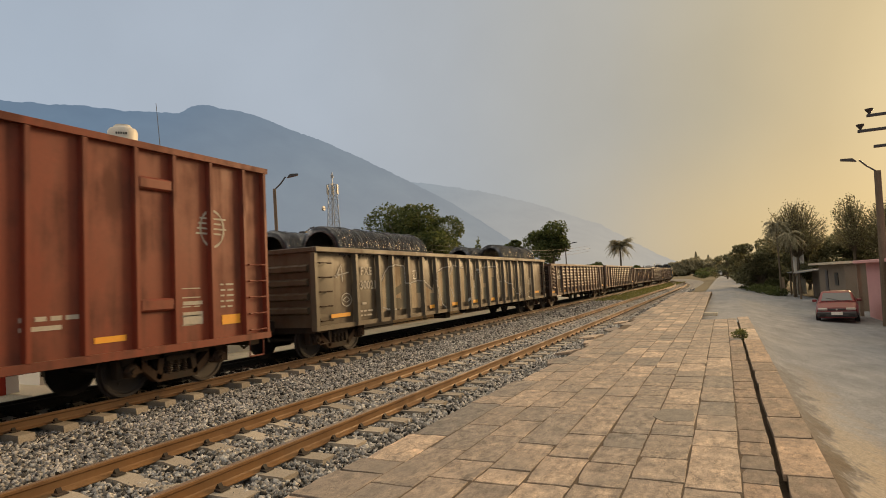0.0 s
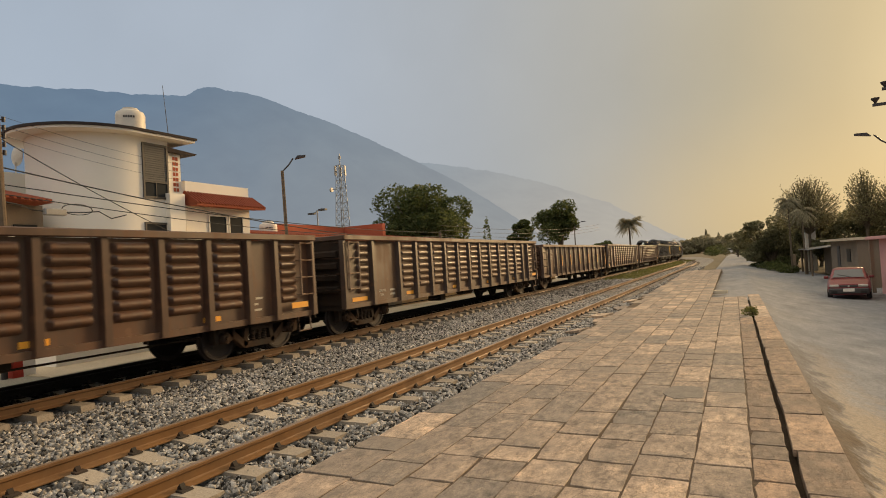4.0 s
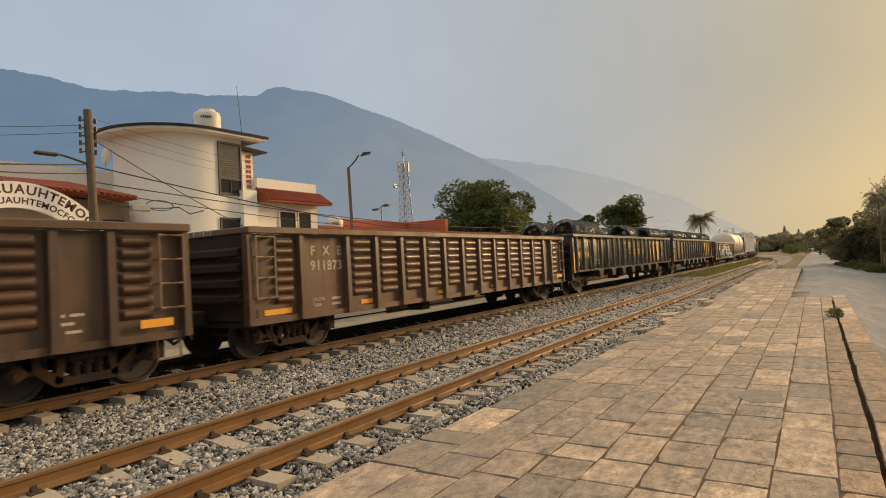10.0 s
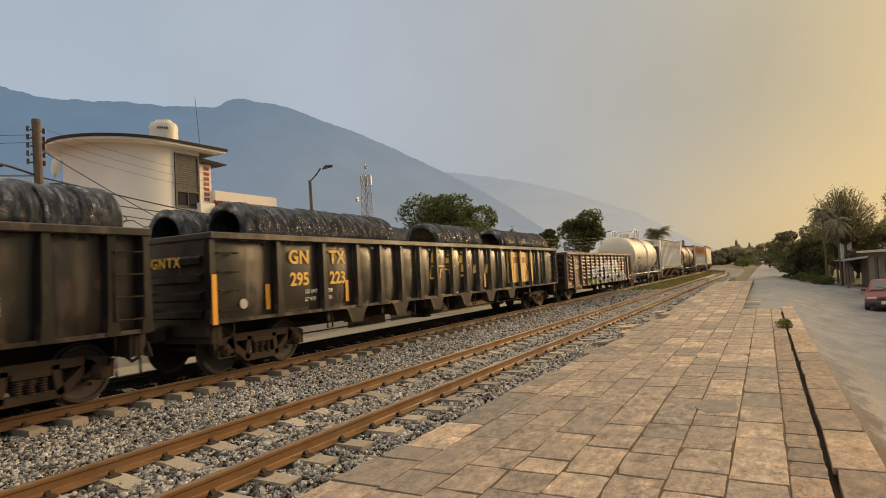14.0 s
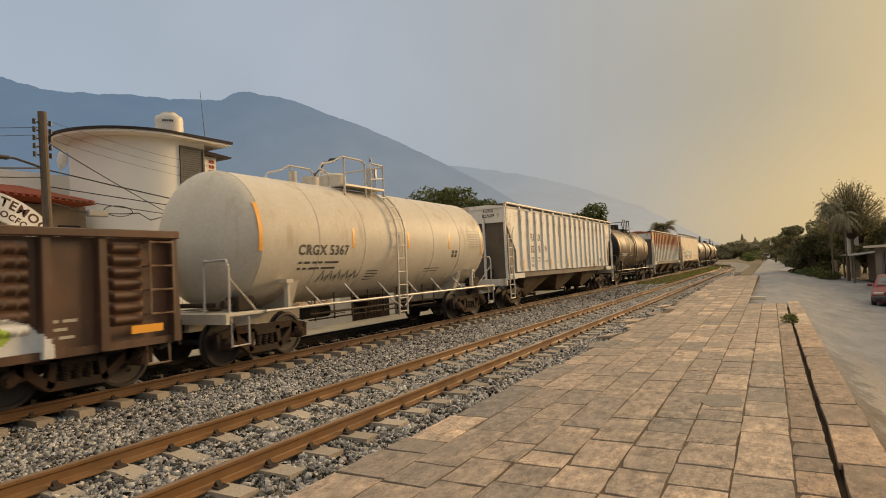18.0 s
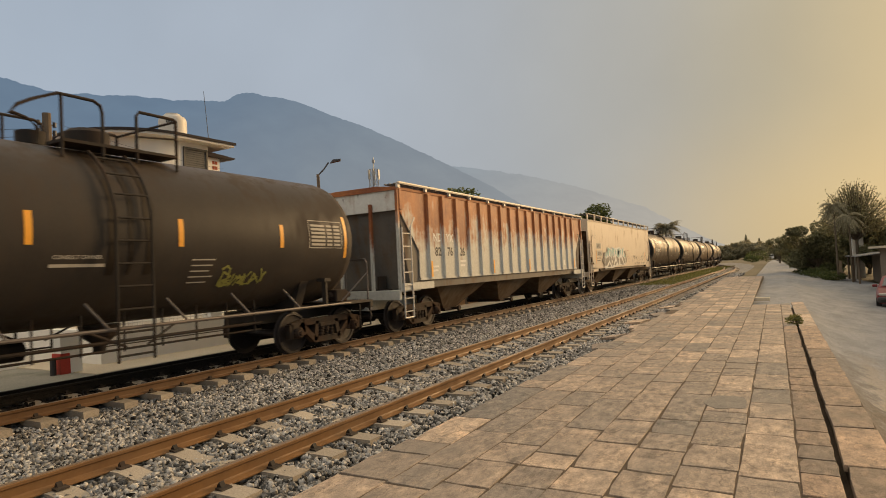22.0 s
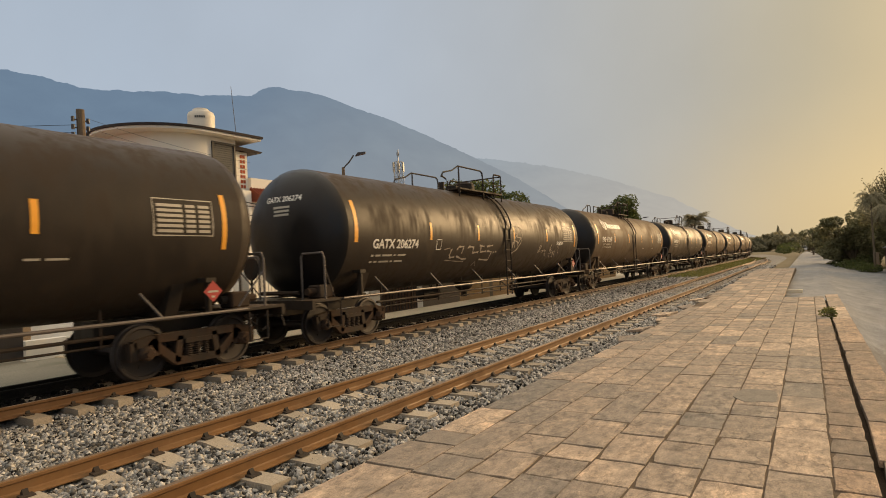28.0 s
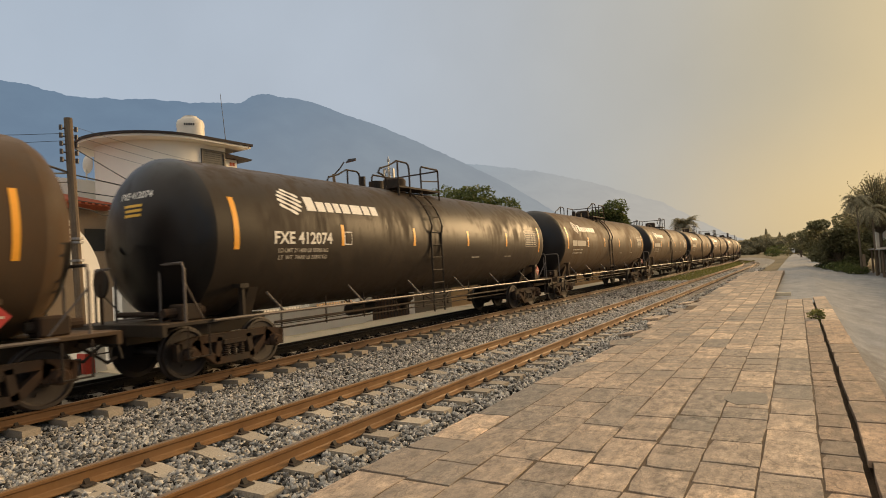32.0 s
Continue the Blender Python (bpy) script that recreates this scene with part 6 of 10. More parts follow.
# bare pale patches of each panel under the outline, darker grey-green towards its rear post and in one swoop
rg = random.Random(8)
EDGE_U = (3.1, 3.2, 3.5, 3.9, 4.6, 4.7, 5.5, 6.5, 6.7, 6.8, 7.9, 8.0, 8.35, 9.3, 9.6, 10.0, 10.3, 10.6, 11.0, 11.3, 12.5, 12.9, 13.15, 13.6, 14.3, 14.7, 15.25, 15.65)
EDGE_Z = (1.3, 1.8, 2.15, 2.36, 2.32, 1.76, 1.86, 1.54, 1.85, 2.1, 2.3, 2.0, 2.36, 2.28, 1.9, 2.2, 1.8, 2.25, 1.9, 2.28, 2.32, 2.15, 1.66, 1.70, 1.62, 1.52, 1.27, 0.97)
M_SAGE = paint("faded_grey_green_spray", (0.17, 0.165, 0.12), (0.12, 0.10, 0.07), 0.5, 0.7, 0.5, (0.24, 0.20, 0.14), 0.4, dents=0.8)
for a, b in zip(OLIVE_POSTS[1:], OLIVE_POSTS[2:]):
    if a > 15.3:
        continue
    bm = bmesh.new()
    strip(lambda u, v: (X, u, v), -half + a + 0.085, -half + b - 0.085, 0.92, 2.36, 44, 64, bm)
    drop = []
    for f in bm.faces:
        c = f.calc_center_median()
        u = c.y + half
        top = float(np.interp(u, EDGE_U, EDGE_Z)) - 0.03
        if c.z > top or c.z < 0.98 + 0.07 * noise.noise((u * 3, 1, 1)) or (u < 3.25 and c.z < 1.2):
            drop.append(f)
            continue
        w = (u - a) / (b - a)
        sage = w > 0.60 + 0.10 * noise.noise((a * 5, c.z * 1.5, 2)) and noise.noise((a * 7, c.z * 0.9, 5)) > -0.35
        swoop = 3.9 < u < 4.75 and (abs(c.z - 1.50 - 0.32 * (u - 3.9)) < 0.12 or ((u - 4.15) / 0.32) ** 2 + ((c.z - 1.18) / 0.17) ** 2 < 1)
        f.material_index = 1 if sage or swoop else 0
    bmesh.ops.delete(bm, geom=drop, context="FACES")
    o = part("sprayed_fill", bm, M_FILL, car, "faded pale sprayed patch on one panel")
    o.data.materials.append(M_SAGE)
bm = bmesh.new()
rs = random.Random(19)
for k in range(9):
    u0, v0 = 15.72 + 0.075 * k, 1.30 + rs.uniform(-0.06, 0.06)
    ribbon(lambda u, v: (X + 0.003, u, v), [(u0 - half + rs.uniform(-0.12, 0.12), v0 + rs.uniform(-0.2, 0.2)) for _ in range(4)], 0.032, bm, 3)
ribbon(lambda u, v: (X + 0.003, u, v), [(u - half, v) for u, v in ((15.75, 1.02), (16.0, 1.0), (16.35, 1.06))], 0.03, bm, 3)
tagged(part("sprayed_tag", bm, M_CHALK, car, "white scribbled tag"), "", "", kind="stuff")
bm = bmesh.new()
ribbon(lambda u, v: (X + 0.002, u, v), [(u - half, v) for u, v in ((5.2, 1.93), (5.42, 1.93), (5.42, 2.18), (5.2, 2.18), (5.2, 1.93))], 0.02, bm, 3)
part("plate_mark", bm, M_WHITE, car, "small white frame mark")
bm = bmesh.new()
for k in range(7):
    u0 = 17.46 + 0.075 * k
    ribbon(lambda u, v: (X + 0.003, u, v), [(u0 - half, 1.42 + rs.uniform(0, 0.1)), (u0 - half + 0.03, 1.7 + rs.uniform(0, 0.2)), (u0 - half + 0.09, 1.62 + rs.uniform(0, 0.1)), (u0 - half + 0.06, 1.45)], 0.03, bm, 3)
tagged(part("sprayed_tag", bm, M_FADED, car, "tan scribbled tag"), "", "", kind="stuff")
bm = bmesh.new()
ribbon(lambda u, v: (X + 0.002, u, v), [(u - half, v) for u, v in ((17.40, 0.86), (17.85, 0.86), (17.85, 1.13), (17.40, 1.13), (17.40, 0.86))], 0.025, bm, 3)
part("plate_mark", bm, M_WHITE, car, "small white frame mark")
spans = [(1.25, 6.4), (14.0, 19.0)]
coil_rows(F, spans, 2.76)
load_under(F, spans)

RIBBED = [1.40, 2.83] + even(3.87, 14.2, 11) + [15.0]


def ribbed_gondola(F, B, top, mat, label, number, panel=True, letters_mat=None):
    car, half, skin = gondola(F, B, top, mat, "ribbed", label, [p * (B - F) / 16.3 for p in RIBBED])
    X = skin + 0.006
    c = -half + 2.22 * (B - F) / 16.3
    if number:
        mark(car, "FXE", 0.21, X, c, 2.02, letters_mat, 2.6)
        part("end_lettering", letters("FXE " + number, 0.10, lambda u, v: (0.0 + u, -half - 0.014, top - 0.11 + v), 1.5), M_FADED, car, "faded lettering on the end of the top chord")
        mark(car, number, 0.21, X, c, 1.70, letters_mat, 1.15)
    mark(car, "LIM.CGA", 0.07, X, c - 0.28, 1.04, M_FADED)
    mark(car, "TARA", 0.07, X, c - 0.33, 0.92, M_FADED)
    bars(car, X, c + 0.12, 1.04, [[0.28], [0.28]], M_FADED, 0.055, 0.12)
    flash(car, X, -half + 0.45, -half + 1.15, 0.86, 0.97)
    flash(car, X + 0.13, half - 0.9, half - 0.35, 0.92, 1.05)
    for k in (3.3, 6.6, 9.8, 13.0):
        flash(car, X, -half + k, -half + k + 0.42, 0.86, 0.96)
    bars(car, X, half - 2.1, 1.2, [[0.18, 0.2], [0.3], [0.12, 0.22]], M_FADED, 0.045, 0.12)
    return car, half, X


car, half, X = ribbed_gondola(33.06, 49.30, 2.58, M_BROWN, "brown open gondola car with ribbed pressed sides and white numbers", "911123")
part("repainted_panel", strip(lambda a, b: (X - 0.003, a, b), -half + 1.56, -half + 2.74, 0.86, 2.40, 3, 4), paint("scuffed_dark_patch_paint", (0.022, 0.017, 0.014), (0.06, 0.036, 0.022), 0.5, 0.5, 0.5, (0.10, 0.07, 0.045), 0.35, dents=1.5), car, "panel repainted dark behind the numbers")
ribbed_gondola(50.45, 66.75, 2.62, M_UMBER, "dark brown open gondola car with ribbed sides and a corner ladder", "")

F, B = 67.87, 84.22
car, half, skin = gondola(F, B, 2.46, M_BROWN, "plain", "rust-brown open gondola car with plain posted sides", [1.42, 2.7, 3.75, 4.75, 5.77, 6.9, 8.1, 9.4, 10.7, 12.1, 13.48, 14.95])
X = skin + 0.006
mark(car, "FXE", 0.20, X, -half + 2.0, 1.95, M_FADED, 1.1)
mark(car, "912", 0.20, X, -half + 1.9, 1.66, M_FADED, 1.05)
for k in (3.75, 5.77, 8.1, 10.7, 13.48):
    flash(car, HW + 0.002, -half + k - 0.055, -half + k + 0.055, 1.25, 1.85)
flash(car, HW + 0.03, half - 0.13, half - 0.02, 0.95, 1.95)
bm = bmesh.new()
for pts in ([(12.35, 1.9), (13.3, 1.6)], [(12.4, 1.1), (13.0, 1.15), (13.3, 1.35)], [(12.5, 1.0), (12.7, 0.85), (13.2, 0.9)], [(13.6, 1.25), (13.75, 1.6), (13.9, 1.35), (14.0, 1.7), (14.1, 1.4), (14.25, 1.65), (14.35, 1.35)], [(13.55, 1.3), (14.4, 1.45)], [(13.6, 1.2), (13.7, 0.95), (13.85, 1.0)], [(14.95, 1.42), (15.1, 1.42), (14.95, 1.27), (15.1, 1.27)], [(15.16, 1.27), (15.22, 1.42), (15.28, 1.27)], [(15.34, 1.42), (15.34, 1.27)], [(15.34, 1.34), (15.45, 1.42)], [(15.36, 1.35), (15.46, 1.27)], [(15.52, 1.27), (15.52, 1.42), (15.64, 1.42)], [(15.72, 1.4), (15.68, 1.3), (15.78, 1.28)], [(15.84, 1.35), (15.9, 1.35)]):
    ribbon(lambda a, b: (X + 0.002, a, b), [(u - half, v) for u, v in pts], 0.03, bm, 4)
rs = random.Random(41)
for k in range(10):
    u0, v0 = 13.62 + 0.085 * k, 1.42 + rs.uniform(-0.15, 0.15)
    ribbon(lambda a, b: (X + 0.002, a, b), [(u0 - half + rs.uniform(-0.16, 0.16), v0 + rs.uniform(-0.22, 0.22)) for _ in range(5)], 0.036, bm, 4)
tagged(part("sprayed_tag", bm, M_MINT, car, "pale green-white sprayed tag"), "", "", kind="stuff")
bars(car, X, half - 1.3, 1.3, [[0.3, 0.2], [0.5]], M_FADED, 0.09, 0.2)

ribbed_gondola(85.50, 101.75, 2.58, M_UMBER, "dark brown open gondola car with ribbed sides and white numbers", "912202", letters_mat=M_FADED)
ribbed_gondola(102.93, 119.12, 2.58, M_BROWN, "worn brown open gondola car with ribbed sides and faint numbers", "911873", letters_mat=M_FADED)

BELLY_A = [0.61, 1.55, 2.87, 4.11, 5.17, 6.22, 7.16, 8.14, 9.06, 10.06, 11.02, 12.11, 13.05, 14.04, 15.01, 16.05, 17.3, 18.6, 19.55]
BELLY = [1.75, 3.19, 4.46, 5.45, 6.45, 7.46, 8.47, 9.5, 10.5, 11.5, 12.5, 13.5, 14.5, 15.5, 16.7, 17.6, 18.55]
for F, B, number, tag in ((120.26, 140.46, ("295", "314"), 1), (141.64, 162.0, ("295", "223"), 0)):
    car, half, skin = gondola(F, B, 2.74, M_SOOT, "belly", "black open gondola car with yellow lettering, loaded with wire coils", [p * (B - F) / 20.2 for p in (BELLY_A if tag else BELLY)], "black gondola cars")
    X = skin + 0.006
    for u, a, b in (((1.09, "GN", number[0]), (2.16, "TX", number[1])) if tag else ((2.48, "GN", number[0]), (3.79, "TX", number[1]))):
        mark(car, a, 0.31, X, -half + u, 2.14, M_DULLYEL, 1.05)
        mark(car, b, 0.29, X, -half + u, 1.66, M_DULLYEL, 1.0)
    part("end_lettering", letters("GNTX", 0.2, lambda u, v: (0.35 + u, -half - 0.075, 2.12 + v), 1.2), M_DULLYEL, car, "faint lettering on the end")
    lathe_disc = bmesh.new()
    lathe(lathe_disc, [(0.10, 0.0), (0.10, 0.006), (0.02, 0.006)], "x", 16, (X - 0.004, -half + (1.04 if tag else 0.87), 1.36))
    part("round_mark", lathe_disc, M_CHALK, car, "small round chalky mark")
    for y, z, text in ((0.22, 1.47, "LD LMT"), (0.78, 1.47, "212200"), (0.18, 1.30, "LT WT"), (0.78, 1.30, "73800")):
        mark(car, text, 0.085, X, -half + (3.15 if tag else 2.62) + y, z, M_WHITE, 1.0)
    flash(car, HW + 0.004, -half + 0.02, -half + 0.13, 1.02, 1.95)
    for k in ((2.80 if tag else 1.52), (8.1 if tag else 4.13), 12.2):
        flash(car, X, -half + k - 0.07, -half + k + 0.05, 1.2, 1.72)
    # word mark as leaning blocks, with a bracket line below
    bm = bmesh.new()
    for u, w, z0, z1 in ((8.21, 0.30, 2.12, 2.42), (8.42, 0.36, 2.32, 2.42), (9.17, 0.20, 2.10, 2.27), (9.37, 0.36, 2.10, 2.17), (9.58, 0.18, 2.17, 2.40), (9.22, 0.36, 2.33, 2.40), (9.37, 0.21, 2.20, 2.27), (10.13, 0.22, 2.10, 2.36), (10.13, 0.22, 2.42, 2.50), (10.52, 0.22, 2.10, 2.50),
                         (10.28, 0.20, 1.80, 2.05), (10.48, 0.20, 1.95, 2.05), (10.48, 0.20, 1.78, 1.86), (10.66, 0.20, 1.64, 2.05), (10.30, 0.38, 1.64, 1.71), (11.25, 0.20, 1.73, 2.03), (11.62, 0.18, 1.73, 2.03), (11.45, 0.18, 1.73, 1.80), (11.45, 0.18, 1.95, 2.03), (12.27, 0.20, 1.73, 2.03), (12.47, 0.22, 1.93, 2.03), (12.67, 0.20, 1.73, 2.03)):
        strip(lambda a, b: (X, a + 0.25 * (b - 1.8), b), -half + u, -half + u + w, z0, z1, 1, 1, bm)
    tagged(part("word_mark", bm, M_DULLYEL, car, "worn yellow word mark in leaning blocks"), "", "", kind="stuff")
    bm = bmesh.new()
    ribbon(lambda a, b: (X, a, b), [(-half + 8.22, 1.64), (-half + 8.32, 2.01), (-half + 9.90, 2.01)], 0.06, bm, 4)
    ribbon(lambda a, b: (X, a, b), [(-half + 8.22, 1.64), (-half + 8.82, 1.62), (-half + 8.9, 1.88), (-half + 8.97, 1.90)], 0.06, bm, 4)
    ribbon(lambda a, b: (X, a, b), [(-half + 9.16, 2.01), (-half + 9.88, 2.01), (-half + 9.84, 1.78), (-half + 9.45, 1.78), (-half + 9.45, 1.90), (-half + 9.16, 1.90)], 0.045, bm, 4)
    part("line_mark", bm, M_DULLYEL, car, "worn yellow bracket lines")
    bm = bmesh.new()
    strip(lambda a, b: (X, a, b), -half + 14.35, -half + 17.12, 1.27, 2.50, 1, 1, bm)
    for p in (BELLY_A if tag else BELLY):
        y = p * (B - F) / 20.2 - half
        if 14.4 < y + half < 17.1:
            face = strip(lambda a, b: (HW + 0.006, a, b), y - 0.062, y + 0.062, 1.27, 2.50)
            strip(lambda a, b: (a, y - 0.072, b), HW - 0.12, HW - 0.002, 1.27, 2.50, 1, 1, face)
            bmesh.ops.remove_doubles(face, verts=face.verts, dist=0.02)
            part("painted_post_face", face, M_DULLYEL, car)
    part("yellow_panel", bm, paint("scuffed_yellow_panel_paint", (0.72, 0.43, 0.09), (0.30, 0.18, 0.07), 0.3, 0.45, 0.5, gloss=0.5, dents=2.0, bump=0.4), car, "scuffed yellow panel with red letters")
    bm = bmesh.new()
    for u in (14.50, 15.42):
        strip(lambda a, b: (X + 0.002, a, b), -half + u, -half + u + 0.86, 2.06, 2.30, 1, 1, bm)
        strip(lambda a, b: (X + 0.002, a, b), -half + u + 0.30, -half + u + 0.56, 1.40, 2.06, 1, 1, bm)
    part("red_letters", bm, M_REDINK, car)
    bm = bmesh.new()
    ribbon(lambda a, b: (X + 0.002, a, b), [(-half + 16.3, 1.4), (-half + 17.0, 2.3)], 0.10, bm)
    ribbon(lambda a, b: (X + 0.002, a, b), [(-half + 16.3, 2.3), (-half + 17.0, 1.4)], 0.10, bm)
    part("cross_mark", bm, M_REDINK, car)
    if tag:
        part("white_placard", strip(lambda a, b: (X, a, b), -half + 17.72, -half + 18.05, 1.46, 1.74), M_WHITE, car, "small white placard")
        for k in (9.10, 10.88):
            flash(car, X, -half + k, -half + k + 0.11, 1.25, 1.73)
    part("air_tank", lathe(bmesh.new(), [(0.02, -0.46), (0.17, -0.45), (0.21, -0.38), (0.21, 0.38), (0.17, 0.45), (0.02, 0.46)], "y", 18, (1.05, -half + 8.9, 0.72)), M_UNDER, car, "black air tank under the sill", 35)
    for k in range(5):
        bars(car, X + 0.0, -half + 5.2 + 0.75 * k, 2.50, [[0.1]], M_WHITE, 0.05)
    spans = [(1.05, 4.85), (10.0, 12.15), (15.0, 19.9)] if tag else [(1.05, 6.5), (8.95, 12.2), (14.1, 19.6)]
    coil_rows(F, spans, 2.78)
    load_under(F, spans)

# brown gondola with a large sprayed piece
F, B = 163.6, 180.0
car, half, X = ribbed_gondola(F, B, 2.58, M_BROWN, "brown ribbed gondola car with a large white and blue sprayed piece", "912209")


PIECE_U = (4.2, 4.53, 4.76, 4.8, 5.13, 5.26, 5.71, 6.0, 6.14, 6.21, 6.68, 6.86, 7.18, 7.35, 7.9, 8.04, 8.57, 8.8, 9.18, 9.3, 9.9, 10.34, 10.5, 10.97, 11.73, 12.1, 12.25, 13.0, 13.4, 14.1, 14.5)
PIECE_Z = (0.74, 1.03, 1.25, 1.49, 1.59, 1.88, 1.87, 1.77, 2.04, 2.15, 2.14, 2.05, 1.88, 2.22, 2.30, 2.02, 1.97, 2.20, 2.00, 2.15, 2.06, 1.72, 2.05, 2.16, 2.07, 2.02, 1.45, 1.30, 1.42, 1.22, 0.74)
# strokes of dark blue: half width, then places along the side
NAVY = [(0.10, (6.15, 1.14), (6.44, 1.34), (6.70, 1.40), (6.90, 1.51), (7.24, 1.54)), (0.10, (6.24, 0.82), (6.50, 1.02), (6.66, 1.12), (6.93, 1.21), (7.22, 1.14), (7.39, 0.90)),
        (0.13, (7.08, 1.96), (7.07, 1.58)), (0.08, (6.39, 2.06), (6.42, 1.86)), (0.06, (7.15, 1.53), (7.50, 1.42), (7.64, 1.50)), (0.12, (7.98, 1.66), (8.05, 1.43), (8.08, 1.19), (7.96, 1.02)),
        (0.05, (8.34, 1.60), (8.49, 1.49), (8.77, 1.50)), (0.12, (9.24, 1.39), (9.11, 1.09), (9.13, 0.74)), (0.07, (9.31, 1.54), (9.63, 1.47), (9.96, 1.23)), (0.13, (9.77, 0.78), (10.07, 0.80)),
        (0.13, (11.18, 1.44), (11.30, 1.25), (11.24, 0.96)), (0.12, (12.29, 1.40), (12.23, 1.12), (11.94, 0.96)), (0.05, (5.25, 1.70), (5.5, 1.62), (5.75, 1.72)), (0.08, (5.3, 1.2), (5.6, 1.05), (5.9, 1.1)), (0.16, (7.0, 0.78), (7.2, 0.80)),
        (0.10, (8.0, 2.15), (8.1, 1.98)), (0.08, (9.95, 1.95), (10.1, 1.8)), (0.03, (7.7, 1.3), (7.85, 1.1), (7.9, 0.8)), (0.03, (8.7, 1.25), (8.8, 1.1), (9.0, 1.05))]
LIME = [(6.37, 1.51, 0.22, 0.12), (7.78, 1.44, 0.2, 0.16), (6.69, 0.83, 0.2, 0.14), (6.61, 1.02, 0.1, 0.09), (8.72, 0.78, 0.3, 0.16), (9.38, 0.88, 0.2, 0.18), (10.11, 1.44, 0.14, 0.2), (12.85, 1.40, 0.2, 0.16), (13.5, 1.06, 0.34, 0.16),
        (7.0, 1.85, 0.16, 0.26), (8.5, 1.75, 0.16, 0.12), (5.9, 0.95, 0.16, 0.14), (7.75, 0.85, 0.22, 0.12), (11.6, 1.5, 0.2, 0.1), (10.9, 0.82, 0.2, 0.1)]
MIST = [(6.4, 1.72, 0.2, 0.12), (8.75, 1.55, 0.25, 0.14), (9.85, 0.98, 0.3, 0.2), (7.3, 0.85, 0.12, 0.3), (8.2, 0.9, 0.12, 0.3), (10.2, 1.1, 0.15, 0.3), (5.4, 1.45, 0.3, 0.2), (11.75, 1.2, 0.16, 0.3), (12.7, 0.95, 0.3, 0.2), (5.2, 1.0, 0.14, 0.3)]


def spray(y, z):
    """Which paint lies at a place on the side: 0 bare, 1 white, 2 dark blue, 3 lime, 4 dark green, 5 pale blue."""
    u = y + half
    if u < 4.2 or u > 14.5 or z > float(np.interp(u, PIECE_U, PIECE_Z)) + 0.03 * noise.noise((u * 4.0, z, 0.0)):
        return 0
    u, z = u + 0.05 * noise.noise((u * 2.5, z * 2.5, 3.0)), z + 0.04 * noise.noise((u * 2.5, z * 2.5, 9.0))
    if u < 5.05 - 0.30 * (z - 1.0):
        return 3 if 0.05 < noise.noise((u * 3, z * 3, 2.0)) < 0.12 else 4
    for w, *pts in NAVY:
        for a, b in zip(pts, pts[1:]):
            d, e = Vector((b[0] - a[0], b[1] - a[1])), Vector((u - a[0], z - a[1]))
            if (e - d * max(0.0, min(1.0, e.dot(d) / d.length_squared))).length < w:
                return 2
    for code, dabs in ((3, LIME), (5, MIST)):
        for cu, cz, ru, rz in dabs:
            if ((u - cu) / ru) ** 2 + ((z - cz) / rz) ** 2 < 1:
                return code
    return 1


# the paint covers sheet, pressed ribs and posts alike
PAINTS = (M_MURAL, M_NAVY, M_LIME, M_POND, M_MIST)
for o in [c for c in car.children if c.name.split(".")[0] in ("ribbed_panel", "side_post") and abs(c.rotation_euler[2]) < 0.1 and -half + 3.9 < c.location.y < half - 1.7]:
    me = o.data.copy()
    me.transform(Matrix.Translation(o.location))
    o.data, o.location = me, (0, 0, 0)
    bm = bmesh.new()
    bm.from_mesh(me)
    flat = o.name.startswith("side_post")
    lo, hi = min(v.co.y for v in bm.verts), max(v.co.y for v in bm.verts)
    for k in range(1, 3 if flat else 28):
        bmesh.ops.bisect_plane(bm, geom=bm.verts[:] + bm.edges[:] + bm.faces[:], plane_co=(0, lo + (hi - lo) * k / (3 if flat else 28), 0), plane_no=(0, 1, 0))
    for k in range(40 if flat else 0):
        bmesh.ops.bisect_plane(bm, geom=bm.verts[:] + bm.edges[:] + bm.faces[:], plane_co=(0, 0, 0.8 + 0.04 * k), plane_no=(0, 0, 1))
    bm.to_mesh(me)
    bm.free()
    for m in PAINTS:
        me.materials.append(m)
    for p in me.polygons:
        p.material_index = spray(p.center.y, p.center.z)
bm = bmesh.new()
strip(lambda u, v: (X + 0.001, u, v), -half + 4.2, -half + 14.5, 0.74, 2.34, 260, 44, bm)
codes = {f: spray(f.calc_center_median().y, f.calc_center_median().z) for f in bm.faces}
for f, c in codes.items():
    f.material_index = max(0, c - 1)
bmesh.ops.delete(bm, geom=[f for f, c in codes.items() if not c], context="FACES")
o = part("sprayed_piece", bm, M_MURAL, car, "large white, blue and lime sprayed piece with a dark green end")
for m in PAINTS[1:]:
    o.data.materials.append(m)
bm = bmesh.new()
for k in range(5):
    ribbon(lambda a, b: (X + 0.004, a, b), [(-half + 2.0 + 0.15 * k, 1.42), (-half + 2.1 + 0.15 * k, 1.62), (-half + 2.16 + 0.15 * k, 1.45)], 0.04, bm, 3)
tagged(part("sprayed_tag", bm, M_GREEN, car, "small yellow-green sprayed tag"), "", "", kind="stuff")

